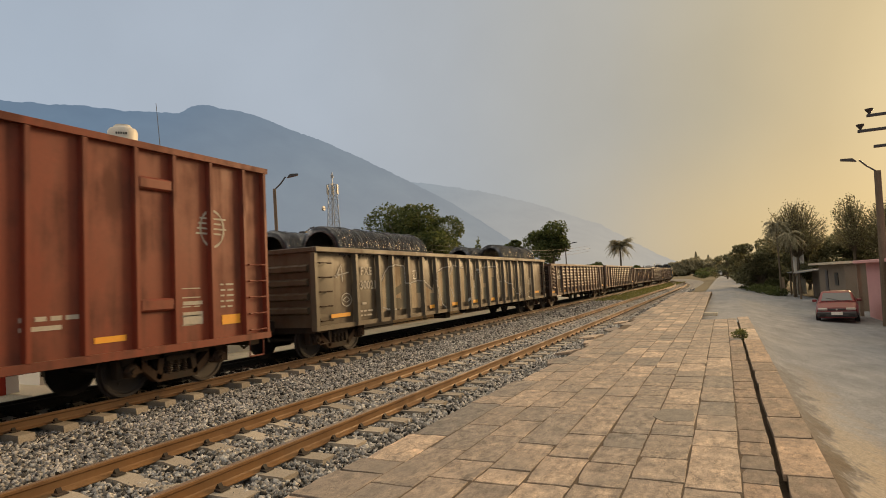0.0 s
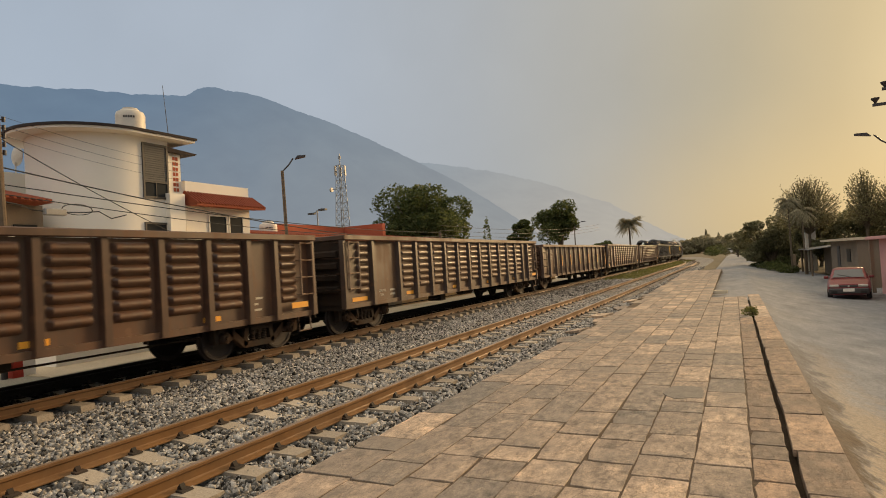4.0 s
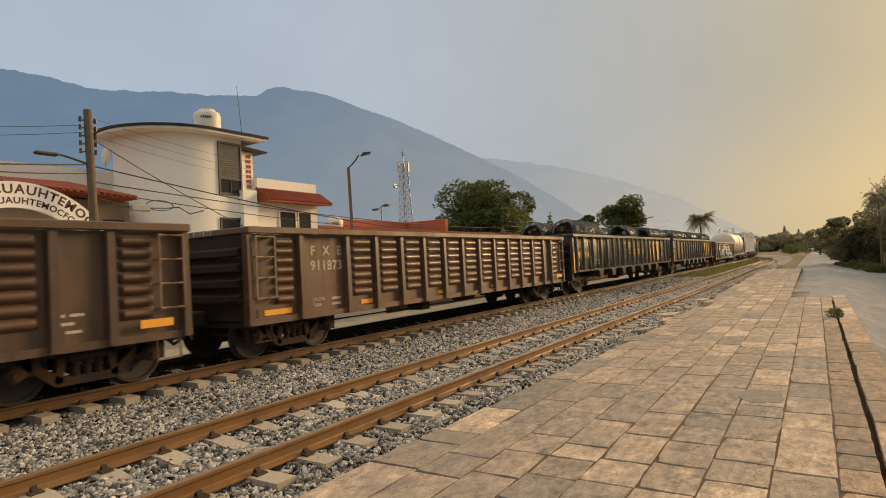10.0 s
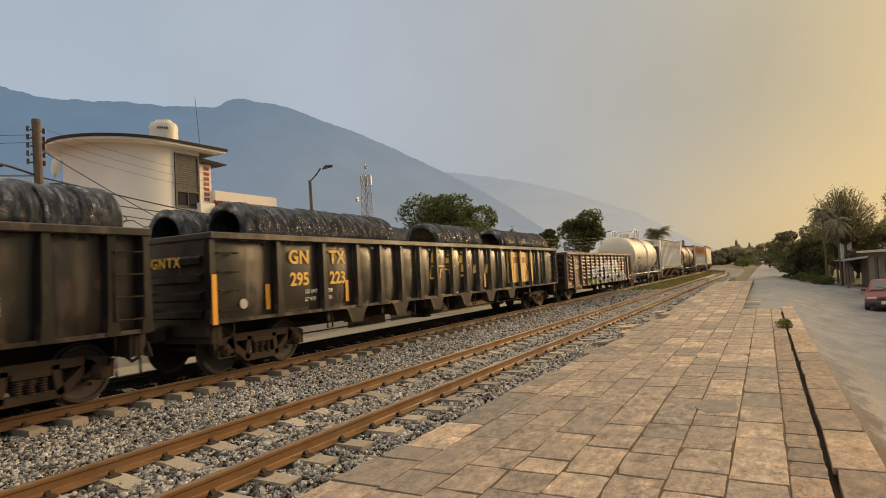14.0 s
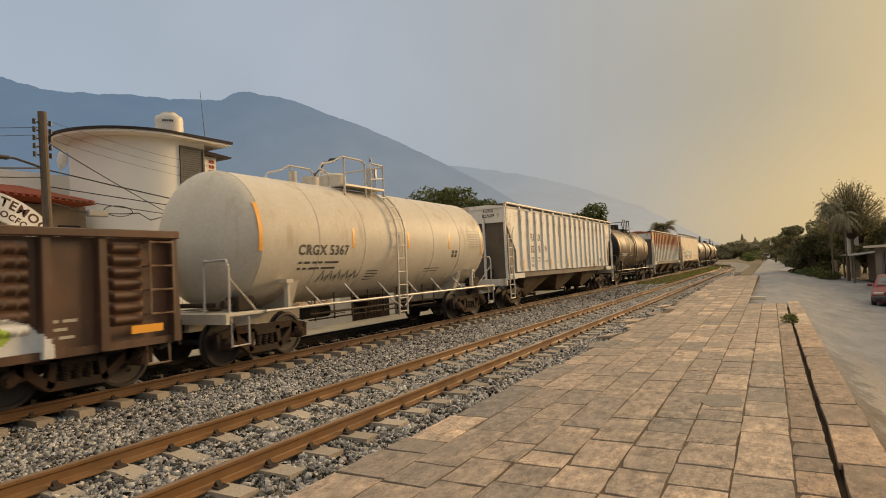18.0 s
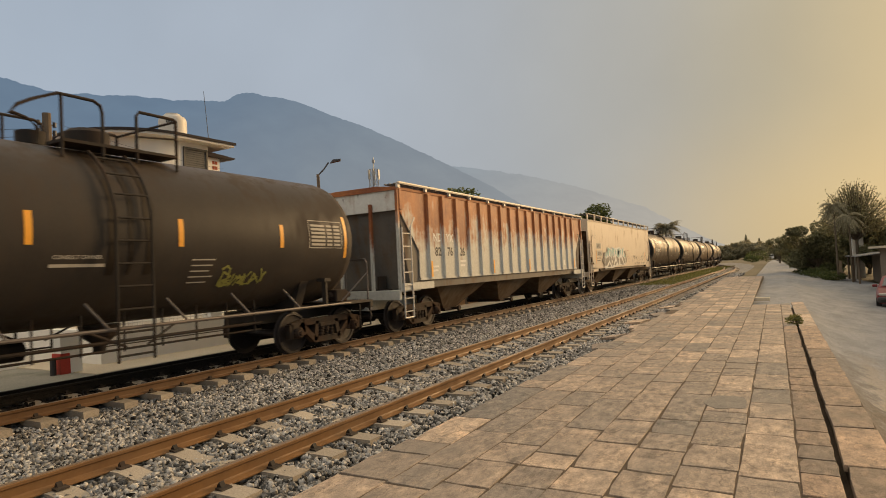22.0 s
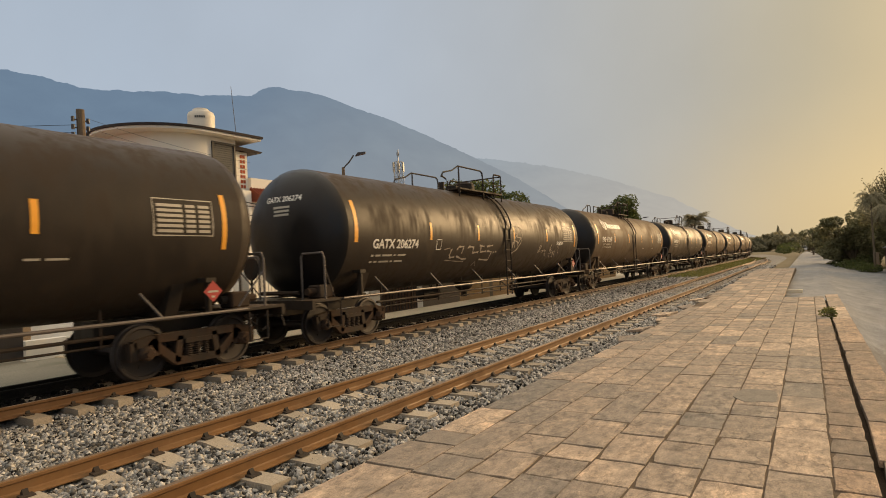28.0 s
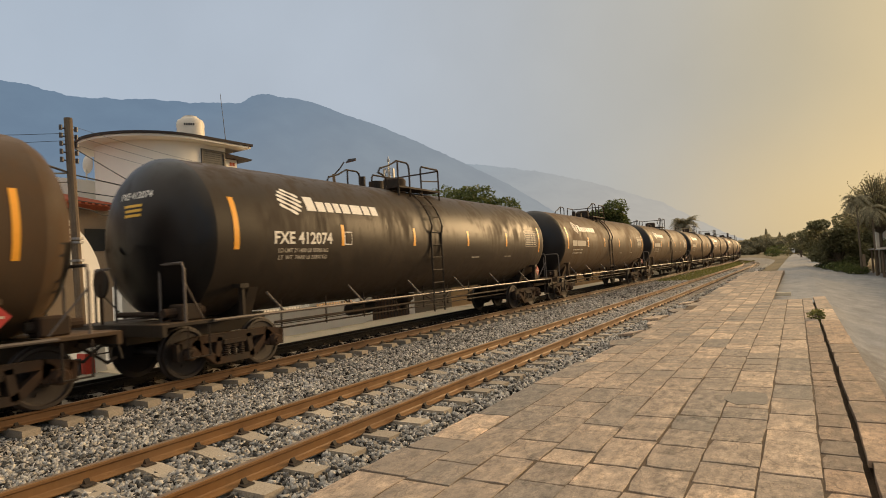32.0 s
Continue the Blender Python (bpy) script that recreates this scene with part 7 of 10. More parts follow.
# cream tank car
car, half, at = tank_car(181.05, 193.15, M_CREAM, "cream tank car with dark numbers and pale pipe rails", cream=True, stripes=(3.85, 6.35, 8.75), first=0.85, plate=10.6, yd=-0.75)
tank_mark(car, at, "CRGX 5367", 0.23, -half + 2.8, 2.18, M_DARKINK, 1.1)
tank_bars(car, at, -half + 2.0, 1.98, [[0.1, 0.2, 0.35, 0.5], [0.1, 0.12, 0.35, 0.5]], M_DARKINK, 0.05, 0.13)
tank_bars(car, at, -half + 4.6, 1.75, [[0.5], [0.55], [0.5], [0.4]], M_DARKINK, 0.025, 0.07)
tank_bars(car, at, half - 4.6, 1.75, [[0.9], [0.8]], M_DARKINK, 0.025, 0.08)
tank_bars(car, at, half - 3.15, 2.2, [[0.14, 0.14], [0.14, 0.14]], M_DARKINK, 0.10, 0.12)
bm = bmesh.new()
for k in range(5):
    ribbon(at(-half + 2.8 + 0.3 * k, 1.55), [(0, 0), (0.12, 0.34), (0.2, 0.05), (0.32, 0.2)], 0.035, bm, 3)
tagged(part("sprayed_tag", bm, M_DARKINK, car, "dark sprayed tag"), "", "", kind="stuff")

# pale grey hopper
car, half, skin = hopper(194.45, 211.55, M_GREYHOP, "pale grey covered hopper car with ribbed sides and dark numbers", 17, roofline=4.06)
X = skin + 0.006
for u, a, b in ((2.90, "FU", "82"), (3.70, "RX", "76"), (4.52, "", "09")):
    if a:
        mark(car, a, 0.31, X, -half + u, 2.75, M_DARKINK, 1.0)
    mark(car, b, 0.31, X, -half + u, 2.24, M_DARKINK, 1.0)
for y, z, text in ((2.87, 1.96, "LD LMT"), (3.66, 1.96, "208900"), (2.85, 1.82, "LT WT"), (3.66, 1.82, "59100"), (4.51, 1.82, "NEW 11-79")):
    mark(car, text, 0.085, X, -half + y, z, M_DARKINK, 1.0)
bars(car, X, -half + 2.70, 1.70, [[0.35], [0.30], [0.35]], M_DARKINK, 0.02, 0.04)
for z, text in ((3.86, "FURX"), (3.66, "827609")):
    part("end_lettering", letters(text, 0.13, lambda u, v: (0.75 + u, -half + 0.036, z + v)), M_DARKINK, car, "dark lettering on the end sheet")
for k in (1.62, 5.085, 7.683, 11.15):
    flash(car, HW + 0.006, -half + k - 0.05, -half + k + 0.06, 1.52, 1.95)
bm = bmesh.new()
for k in range(4):
    ribbon(lambda a, b: (X, a, b), [(-half + 5.0 + 0.85 * k, 1.75), (-half + 5.2 + 0.85 * k, 2.15), (-half + 5.4 + 0.85 * k, 1.7)], 0.03, bm, 4)
tagged(part("sprayed_tag", bm, M_REDINK, car, "thin orange sprayed tag"), "", "", kind="stuff")

bm = bmesh.new()
fy = -half + 14.25
ribbon(lambda a, b: (X, a, b), [(fy - 0.17, 1.70), (fy + 0.17, 1.70), (fy + 0.17, 1.93), (fy - 0.17, 1.93), (fy - 0.17, 1.70), (fy + 0.17, 1.70)], 0.03, bm, 3)
part("data_plate", bm, M_WHITE, car, "white framed plate")
for s in (-0.08, 0.08):
    part("plate_field", strip(lambda a, b: (X + 0.001, a, b), fy + s - 0.065, fy + s + 0.065, 1.72, 1.91), M_DARKINK, car)
for k, (w, h) in enumerate(((0.36, 0.03), (0.30, 0.03))):
    bars(car, X, -half + 11.75, 1.80 - 0.06 * k, [[w]], M_DARKINK, h)
    bars(car, X, -half + 14.85, 1.72 - 0.06 * k, [[w]], M_DARKINK, h)
flash(car, X, half - 1.20, half - 1.09, 1.68, 2.12)

# black tank car
car, half, at = tank_car(213.1, 225.2, M_TANKCOAL, "coal-black tank car with white numbers and a pipe railing on top", group="black tank cars", stripes=(4.26, 6.65, 9.03), first=0.9, plate=10.4, yd=-0.9, number="CRGX 6577", gate=(0.21, 0.98), posts=(-1.02, -0.38), start=-1.72, lad=(-0.60, 0.0))
tank_mark(car, at, "CRGX 6577", 0.24, -half + 2.54, 2.0, M_WHITE, 1.0)
tank_bars(car, at, -half + 1.7, 1.85, [[0.12, 0.2, 0.4, 0.12, 0.4], [0.12, 0.12, 0.4, 0.12, 0.4]], M_FADED, 0.05, 0.13)
tank_bars(car, at, half - 5.2, 2.1, [[0.5], [0.45], [0.4], [0.5], [0.4]], M_FADED, 0.025, 0.1)
tank_mark(car, at, "CONSULT OWNER", 0.06, half - 7.16, 2.14, M_FADED, 1.0)
tank_bars(car, at, half - 7.55, 2.02, [[0.8]], M_FADED, 0.05)
bm = bmesh.new()
for pts in ([(-4.5, 1.6), (-4.45, 1.9), (-4.25, 1.8), (-4.4, 1.72), (-4.2, 1.62), (-4.45, 1.58)], [(-4.1, 1.75), (-3.9, 1.8), (-4.05, 1.65), (-3.85, 1.6)], [(-3.75, 1.62), (-3.7, 1.85), (-3.5, 1.62), (-3.4, 1.88)], [(-4.5, 1.95), (-4.4, 2.02), (-4.3, 1.95)]):
    ribbon(at(half, 1.75), [(u, v - 1.75) for u, v in pts], 0.06, bm, 4)
rs = random.Random(23)
for k in range(8):
    u0 = -4.45 + 0.13 * k
    ribbon(at(half, 1.75), [(u0 + rs.uniform(-0.16, 0.16), rs.uniform(-0.2, 0.22)) for _ in range(4)], 0.045, bm, 4)
tagged(part("sprayed_tag", bm, M_OLIVETAG, car, "dull yellow-green sprayed tag"), "", "", kind="stuff")

# rust-streaked hopper
car, half, skin = hopper(226.55, 243.95, M_RUSTHOP, "rust-streaked pale covered hopper car with ribbed sides and dark numbers", 17, roofline=4.06)
X = skin + 0.006
for u, a, b in ((2.14, "ND", "82"), (2.90, "YX", "76"), (3.72, "", "26")):
    if a:
        mark(car, a, 0.25, X, -half + u, 2.60, M_WHITE, 1.0)
    mark(car, b, 0.27, X, -half + u, 2.16, M_DARKINK, 1.0)
bars(car, X, -half + 1.8, 1.8, [[0.35], [0.3]], M_WHITE, 0.06, 0.12)
bars(car, X, -half + 3.5, 1.95, [[0.45], [0.4]], M_WHITE, 0.06, 0.14)
for k in (1.62, 6.045, 9.585, half * 2 - 1.62):
    flash(car, HW + 0.006, -half + k - 0.05, -half + k + 0.06, 1.52, 2.0)
bm = bmesh.new()
strip(lambda a, b: (X, a, b), half - 3.20, half - 2.86, 1.68, 1.92, bm=bm)
part("data_plate", bm, M_WHITE, car, "small framed plate")

# tan hopper with a sprayed piece
car, half, skin = hopper(245.25, 262.95, M_TANHOP, "tan covered hopper car with smooth sides, a sprayed piece and tags", 0, True)
for truck in car.children:
    for w in truck.children:
        if w.name.startswith("wheelset"):
            w.material_slots[0].link = "OBJECT"
            w.material_slots[0].material = M_BRIGHTWHEEL
X = skin + 0.006
for z, text in ((2.58, "HKRX"), (2.14, "500115")):
    part("number_panel", strip(lambda a, b: (X, a, b), -half + 1.56, -half + (2.58 if len(text) < 5 else 2.80), z - 0.06, z + 0.27), M_FADED, car)
    mark(car, text, 0.20, X + 0.004, -half + (2.07 if len(text) < 5 else 2.18), z, M_DARKINK, 1.0)
bars(car, X, -half + 1.6, 1.94, [[0.1, 0.25, 0.35], [0.1, 0.15, 0.35]], M_DARKINK, 0.055, 0.14)
flash(car, X, -half + 1.40, -half + 1.50, 1.62, 2.48)
flash(car, X, half - 2.0, half - 1.88, 1.55, 2.3)
def spray_patch(name, pts, mat, lift, label):
    bm = bmesh.new()
    bm.faces.new([bm.verts.new((X + lift, u - half, v)) for u, v in pts])
    bmesh.ops.triangulate(bm, faces=bm.faces[:])
    return part(name, bm, mat, car, label)


# a tangled piece: dark flank, white body, dark undersides and teal tops
FLANK = [[(2.58, 1.83), (2.83, 1.96), (3.03, 2), (3.08, 2.33), (3.17, 2.3), (3.36, 2.32), (3.44, 2.14), (3.28, 2.03), (3.35, 1.95), (3.23, 1.65), (3.13, 1.5), (2.89, 1.52), (2.88, 1.69), (2.65, 1.75)],
        [(8.17, 2.34), (8.51, 2.41), (8.8, 2.41), (9.16, 1.84), (9.1, 1.67), (8.77, 1.56), (8.7, 1.94)]]
BODY = [[(3.13, 1.47), (3.37, 1.97), (3.3, 2.05), (3.57, 2.38), (3.75, 2.24), (3.86, 2.2), (3.98, 2.65), (4.36, 2.61), (4.95, 2.51), (5.09, 2.67), (5.76, 2.58), (6.16, 2.59), (7.18, 2.67), (7.7, 2.53), (8.32, 2.68), (8.34, 2.32), (8.75, 1.94), (8.77, 1.5), (7.41, 1.46), (6.62, 1.45), (6.29, 1.44), (5.45, 1.35), (4.91, 1.32), (3.95, 1.33), (3.2, 1.31)]]
UNDER = [[(3.4, 1.92), (3.8, 1.95), (4.32, 2.09), (4.31, 1.84), (3.66, 1.5), (3.19, 1.49)],
        [(4.37, 2.07), (4.88, 1.94), (4.81, 1.5), (4.38, 1.79)],
        [(5, 2.17), (5.42, 1.94), (5.29, 1.75), (4.95, 1.83)],
        [(4.89, 1.55), (5.8, 2.07), (5.87, 1.93), (5.05, 1.39)],
        [(5.46, 1.51), (6.09, 1.78), (6.14, 1.64), (5.92, 1.48)],
        [(5.99, 2.12), (6.92, 1.88), (6.61, 1.5), (6.44, 1.55)],
        [(7.08, 1.87), (7.44, 2), (8.18, 1.5), (7.71, 1.49), (7.2, 1.55)],
        [(7.77, 2.11), (8.47, 1.93), (8.65, 1.54), (8.24, 1.58)],
        [(4.28, 1.67), (4.69, 1.43), (3.83, 1.39)]]
TOPS = [[(3.34, 2.07), (3.56, 2.34), (3.74, 2.18), (3.7, 2.04)],
        [(3.84, 2.24), (4.03, 2.61), (4.93, 2.46), (4.97, 2.29), (4.81, 2), (4.57, 2.05), (4.72, 2.35), (4.41, 2.41), (4.23, 2.08), (3.98, 2.06)],
        [(5.06, 2.36), (5.15, 2.6), (5.73, 2.53), (5.69, 2.32), (5.43, 2.29), (5.48, 2.04), (5.2, 2.11)],
        [(5.75, 2.13), (5.88, 2.42), (6.16, 2.54), (6.23, 2.32), (6.16, 2.13), (5.89, 2.2)],
        [(6.3, 2.13), (6.48, 2.5), (7.09, 2.59), (7.05, 2.49), (6.64, 2.38), (6.54, 2.18), (6.94, 2.18), (6.95, 1.97), (6.39, 2)],
        [(7.06, 2.02), (7.19, 2.56), (7.64, 2.41), (7.26, 2.12)],
        [(7.74, 2.45), (8.23, 2.61), (8.26, 2.4), (7.91, 2.12), (7.75, 2.12)],
        [(8.24, 2.06), (8.5, 2.22), (8.67, 2.03), (8.4, 1.97)]]
for name, shapes, paint_of, lift, label in (("sprayed_flank", FLANK, M_DARKINK, 0.030, "black sprayed flank of a piece"), ("sprayed_body", BODY, M_SPRAYWHITE, 0.032, "white sprayed body of a piece"), ("sprayed_underside", UNDER, M_SPRAYGREY, 0.034, "dark grey sprayed underside of a shape"), ("sprayed_top", TOPS, M_TEAL, 0.036, "teal sprayed top of a shape")):
    for pts in shapes:
        spray_patch(name, pts, paint_of, lift, label)
bm = bmesh.new()
for pts in ([(8.95, 2.22), (8.95, 2.44), (9.1, 2.4), (9.12, 2.25), (8.95, 2.22)], [(9.15, 2.38), (9.22, 2.25), (9.35, 2.36)], [(9.22, 2.25), (9.18, 2.08)], [(9.35, 1.98), (9.46, 2.24), (9.58, 1.96)], [(9.38, 2.06), (9.54, 2.06)]):
    ribbon(lambda p, q: (X + 0.004, p - half, q), pts, 0.04, bm, 3)
tagged(part("scribbled_tag", bm, M_DARKINK, car, "short dark tag beside the piece"), "", "", kind="stuff")
bm = bmesh.new()
for pts in ([(9.28, 2.42), (10.15, 2.46), (10.07, 2.1)], [(9.7, 1.66), (9.66, 1.9), (9.78, 2.05), (10.1, 2.05), (10.22, 1.9), (10.15, 1.66), (9.95, 1.6), (9.7, 1.66)], [(9.85, 1.95), (9.86, 1.82)], [(10.02, 1.95), (10.03, 1.82)]):
    ribbon(lambda p, q: (X + 0.003, p - half, q), pts, 0.035, bm, 3)
tagged(part("red_scribble", bm, M_DULLRED, car, "dull red sprayed lines and a round doodle"), "", "", kind="stuff")
bm = bmesh.new()
for pts in ([(0.75, 3.6), (0.8, 3.3), (1.0, 3.2)], [(1.05, 3.55), (0.95, 3.3), (1.25, 3.1)], [(1.3, 3.5), (1.2, 3.2), (1.5, 3.05)], [(1.35, 3.35), (1.6, 3.25)]):
    ribbon(lambda p, q: (X + 0.003, p - half, q), pts, 0.03, bm, 3)
tagged(part("pale_scribble", bm, M_FADED, car, "pale scribbled lines"), "", "", kind="stuff")
bm = bmesh.new()
rg = random.Random(31)
for k in range(60):
    u = -half + (2.6 if k % 3 == 0 else 11.2) + rg.uniform(0, 5.2)
    z = rg.choice((1.42, 1.45, 1.68, 1.85, 1.95))
    ribbon(lambda p, q: (X + 0.03, p, q) if q < 1.64 else (X, p, q), [(u, z), (u + 0.1, z + 0.16), (u + 0.2, z + 0.02), (u + 0.28, z + 0.15)], 0.022, bm, 3)
tagged(part("scribbled_tag", bm, M_DARKINK, car, "dark scribbled tags"), "", "", kind="stuff")
for z, text in ((3.90, "HKRX"), (3.72, "500115")):
    part("end_lettering", letters(text, 0.12, lambda u, v: (0.75 + u, -half + 0.036, z + v)), M_DARKINK, car, "dark lettering on the end sheet")
bm = bmesh.new()
for pts in ([(-3.5, 1.62), (-3.35, 2.0), (-3.1, 1.75), (-2.95, 2.15), (-2.75, 1.8), (-2.6, 2.3), (-2.45, 1.85), (-2.3, 2.1), (-2.15, 1.62)], [(-2.62, 2.30), (-2.5, 2.42), (-2.38, 2.30), (-2.5, 2.2), (-2.62, 2.3)], [(-1.6, 1.62), (-1.4, 1.95), (-1.25, 1.65), (-1.1, 1.98), (-0.95, 1.7)], [(-6.6, 2.05), (-6.65, 1.7), (-6.3, 1.68)], [(-5.8, 2.0), (-6.1, 1.95), (-5.8, 1.82), (-6.1, 1.66)], [(-5.2, 2.02), (-5.05, 1.85), (-4.9, 2.02)], [(-5.05, 1.85), (-5.1, 1.6)], [(-4.7, 1.98), (-4.3, 1.98)], [(-4.5, 1.98), (-4.55, 1.62)]):
    ribbon(lambda p, q: (X, p, q), [(half + p, q) for p, q in pts], 0.028, bm, 5)
tagged(part("scribbled_tag", bm, M_DARKINK, car, "large dark scribbled tag"), "", "", kind="stuff")

# black tank cars to the end of the train

M_DULLCHALK = plain("dull_chalky_spray_paint", (0.36, 0.30, 0.23), 0.75, vary=0.4, scale=5)
TANKS = [(263.85, 281.55, "FXE 412043", 1), (282.4, 300.1, "GATX 206274", 0), (300.75, 318.5, "FXE 412047", 1), (319.25, 337.0, "FXE 412074", 1)]
u = 337.75
while len(TANKS) < 14:
    TANKS.append((u, u + 17.75, "", 1))
    u += 18.5
for F, B, text, logo in TANKS:
    d = 0.2 if text == "FXE 412074" else 0.0
    car, half, at = tank_car(F, B, M_TANKJET if text[-2:] in ("43", "74") else M_TANK, "black tank car with white markings and a pipe railing on top" if logo else "black tank car with pale scrawls and white numbers", 1.56, 2.60, group="black tank cars", inset=0.27 if logo else 0.35, shield=bool(logo), number=text, **({"first": 1.44, "stripes": (4.42, 7.36, 10.40, 13.26), "plate": 15.5, "gate": (-0.05, 0.95), "posts": (-1.23, -0.66), "start": -2.15, "lad": (-0.70, -0.14)} if logo else {"stripes": (4.54, 7.30, 9.95, 13.02), "first": 1.36, "plate": 15.4, "gate": (0.93, 1.52), "posts": (-1.53, 0.10), "start": -2.6, "lad": (0.32, 0.70)}))
    if logo:
        wave_logo(car, at, -half + 2.97, 3.32, M_WHITE)
        if text:
            low_a, low_b = ("LD LMT 211600 LBS 96000 KGS", "LT  WT  74400 LBS 33750 KGS") if text.endswith("47") else ("LD LMT 211400 LB 95900 KG", "LT  WT  74600 LB 33800 KG")
            tank_mark(car, at, low_a, 0.085, -half + 3.0 + d, 2.24, M_FADED, 1.0)
            tank_mark(car, at, low_b, 0.085, -half + 3.0 + d, 2.10, M_FADED, 1.0)
        else:
            tank_bars(car, at, -half + 2.15, 2.22, [[0.1, 0.2, 0.4, 0.1, 0.35], [0.1, 0.12, 0.4, 0.1, 0.35]], M_FADED, 0.05, 0.15)
        tank_bars(car, at, half - 7.0, 2.02, [[0.5]], M_FADED, 0.035)
        tank_bars(car, at, half - 4.55, 2.02, [[0.2, 0.3]], M_FADED, 0.035)
    else:
        bm = bmesh.new()
        for pts in ([(5.72, 2.14), (5.66, 1.95), (5.72, 1.86), (5.98, 1.88)], [(6.02, 2.1), (6.12, 2.2), (6.4, 2.2), (6.34, 1.98)], [(6.08, 1.9), (6.5, 1.79), (6.74, 1.8)], [(6.66, 2.16), (6.74, 2.2), (6.98, 2.19)], [(7.02, 2.2), (7.02, 2.0), (7.4, 2.02), (7.06, 2.0)], [(7.4, 2.24), (7.72, 2.2)], [(7.5, 2.2), (7.54, 2.02), (7.9, 2.04)], [(7.9, 2.2), (8.32, 2.24)], [(7.98, 2.05), (8.3, 2.02), (8.24, 1.72), (7.6, 1.76)], [(8.42, 2.0), (8.5, 2.0)], [(8.58, 2.02), (8.66, 2.02)]):
            ribbon(at(-half, 2.0), [(u, v - 2.0) for u, v in pts], 0.07, bm, 4)
        for pts in ([(5.48, 1.78), (6.0, 1.74), (6.65, 1.7)], [(7.3, 1.52), (7.42, 1.68), (7.55, 1.5)], [(5.3, 2.12), (5.62, 2.16)]):
            ribbon(at(-half, 2.0), [(u, v - 2.0) for u, v in pts], 0.03, bm, 4)
        for pts in ([(9.78, 3.0), (9.92, 2.4), (10.06, 2.14)], [(10.12, 2.92), (9.95, 2.7), (10.2, 2.62), (9.9, 2.4), (10.2, 2.36), (10.3, 2.2)], [(10.16, 2.9), (10.44, 2.9), (10.62, 2.62), (10.5, 2.3), (10.2, 2.05), (9.86, 1.92)], [(10.3, 2.8), (10.16, 2.52), (10.5, 2.5), (10.28, 2.3)], [(9.86, 2.16), (9.8, 2.3), (9.9, 2.34), (9.86, 2.12)]):
            ribbon(at(-half, 2.4), [(u, v - 2.4) for u, v in pts], 0.055, bm, 4)
        rs = random.Random(77)
        for k in range(9):
            u0, v0 = 12.35 + 0.26 * k + rs.uniform(-0.1, 0.1), 1.95 + rs.uniform(-0.10, 0.12)
            pts = [(u0 + rs.uniform(-0.24, 0.24), v0 + rs.uniform(-0.20, 0.24)) for _ in range(5)]
            ribbon(at(-half, 2.0), [(u, v - 2.0) for u, v in pts], 0.03, bm, 4)
        tagged(part("sprayed_scrawl", bm, M_DULLCHALK, car, "dull pale sprayed scrawls"), "", "", kind="stuff")
        tank_mark(car, at, "SR 8754", 0.15, -half + 14.45, 2.24, M_WHITE, 1.0)
        tank_bars(car, at, -half + 2.0, 1.96, [[0.1, 0.2, 0.4, 0.1, 0.35], [0.1, 0.12, 0.4, 0.1, 0.35]], M_FADED, 0.05, 0.15)
    if text:
        tank_mark(car, at, text, 0.25 if logo else 0.235, -half + (3.0 + d if logo else 2.96), 2.42 if logo else 2.16, M_WHITE, 1.0)
    else:
        tank_bars(car, at, -half + 2.05, 2.42, [[0.6, 1.3]], M_FADED, 0.26)
    bm = bmesh.new()
    ribbon(at(-half + 4.4 + d if logo else -half + 4.97, 2.55 if logo else 2.25), [(-0.12, -0.14), (0.12, -0.14), (0.12, 0.14), (-0.12, 0.14), (-0.12, -0.14)], 0.03, bm, 2)
    part("plate_mark", bm, M_WHITE, car, "small square mark")
    bm = bmesh.new()
    bm.faces.new([bm.verts.new((HW + 0.0, half - 1.66 + a, 1.42 + b)) for a, b in ((0, -0.19), (0.19, 0), (0, 0.19), (-0.19, 0))])
    part("hazard_placard", bm, M_PLACARD, car, "red diamond placard")
    bm = bmesh.new()
    for z, w in ((1.40, 0.10), (1.31, 0.03)):
        strip(lambda a, b: (HW + 0.002, half - 1.66 + a, z + b), -w, w, 0, 0.035, 1, 1, bm)
    tagged(part("placard_bars", bm, M_FADED, car, "pale bars on the placard"), "", "", kind="stuff")

# ---- mountains ----
def ridge(name, mat, dist, knots, label, base=-60, seed=1, rough=1.0):
    """A mountain range: its crest by bearing and elevation in degrees as seen from the platform."""
    az = [k[0] for k in knots]
    el = [k[1] for k in knots]
    bm = bmesh.new()
    n = 640
    crest, mid, foot = [], [], []
    for i in range(n + 1):
        a = az[0] + (az[-1] - az[0]) * i / n
        e = float(np.interp(a, az, el)) + rough * (0.10 * noise.noise((a * 0.9, seed, 0)) + 0.07 * noise.noise((a * 2.7, seed, 4)) + 0.045 * noise.noise((a * 8.0, seed, 6)) + 0.035 * noise.noise((a * 21.0, seed, 9)))
        d = Vector((math.sin(radians(a)), math.cos(radians(a)), 0))
        h = dist * math.tan(radians(max(e, 0.1)))
        crest.append(bm.verts.new(d * dist + Vector((0, 0, h))))
        q = dist * (0.86 + 0.03 * noise.noise((a * 0.35, seed, 8)))
        mid.append(bm.verts.new(d * q + Vector((0, 0, h * 0.5))))
        foot.append(bm.verts.new(d * dist * 0.72 + Vector((0, 0, base))))
    for i in range(n):
        bm.faces.new((crest[i], crest[i + 1], mid[i + 1], mid[i]))
        bm.faces.new((mid[i], mid[i + 1], foot[i + 1], foot[i]))
    o = part(name, bm, mat, None, "", True)
    return tagged(o, label, "mountain", kind="structure")


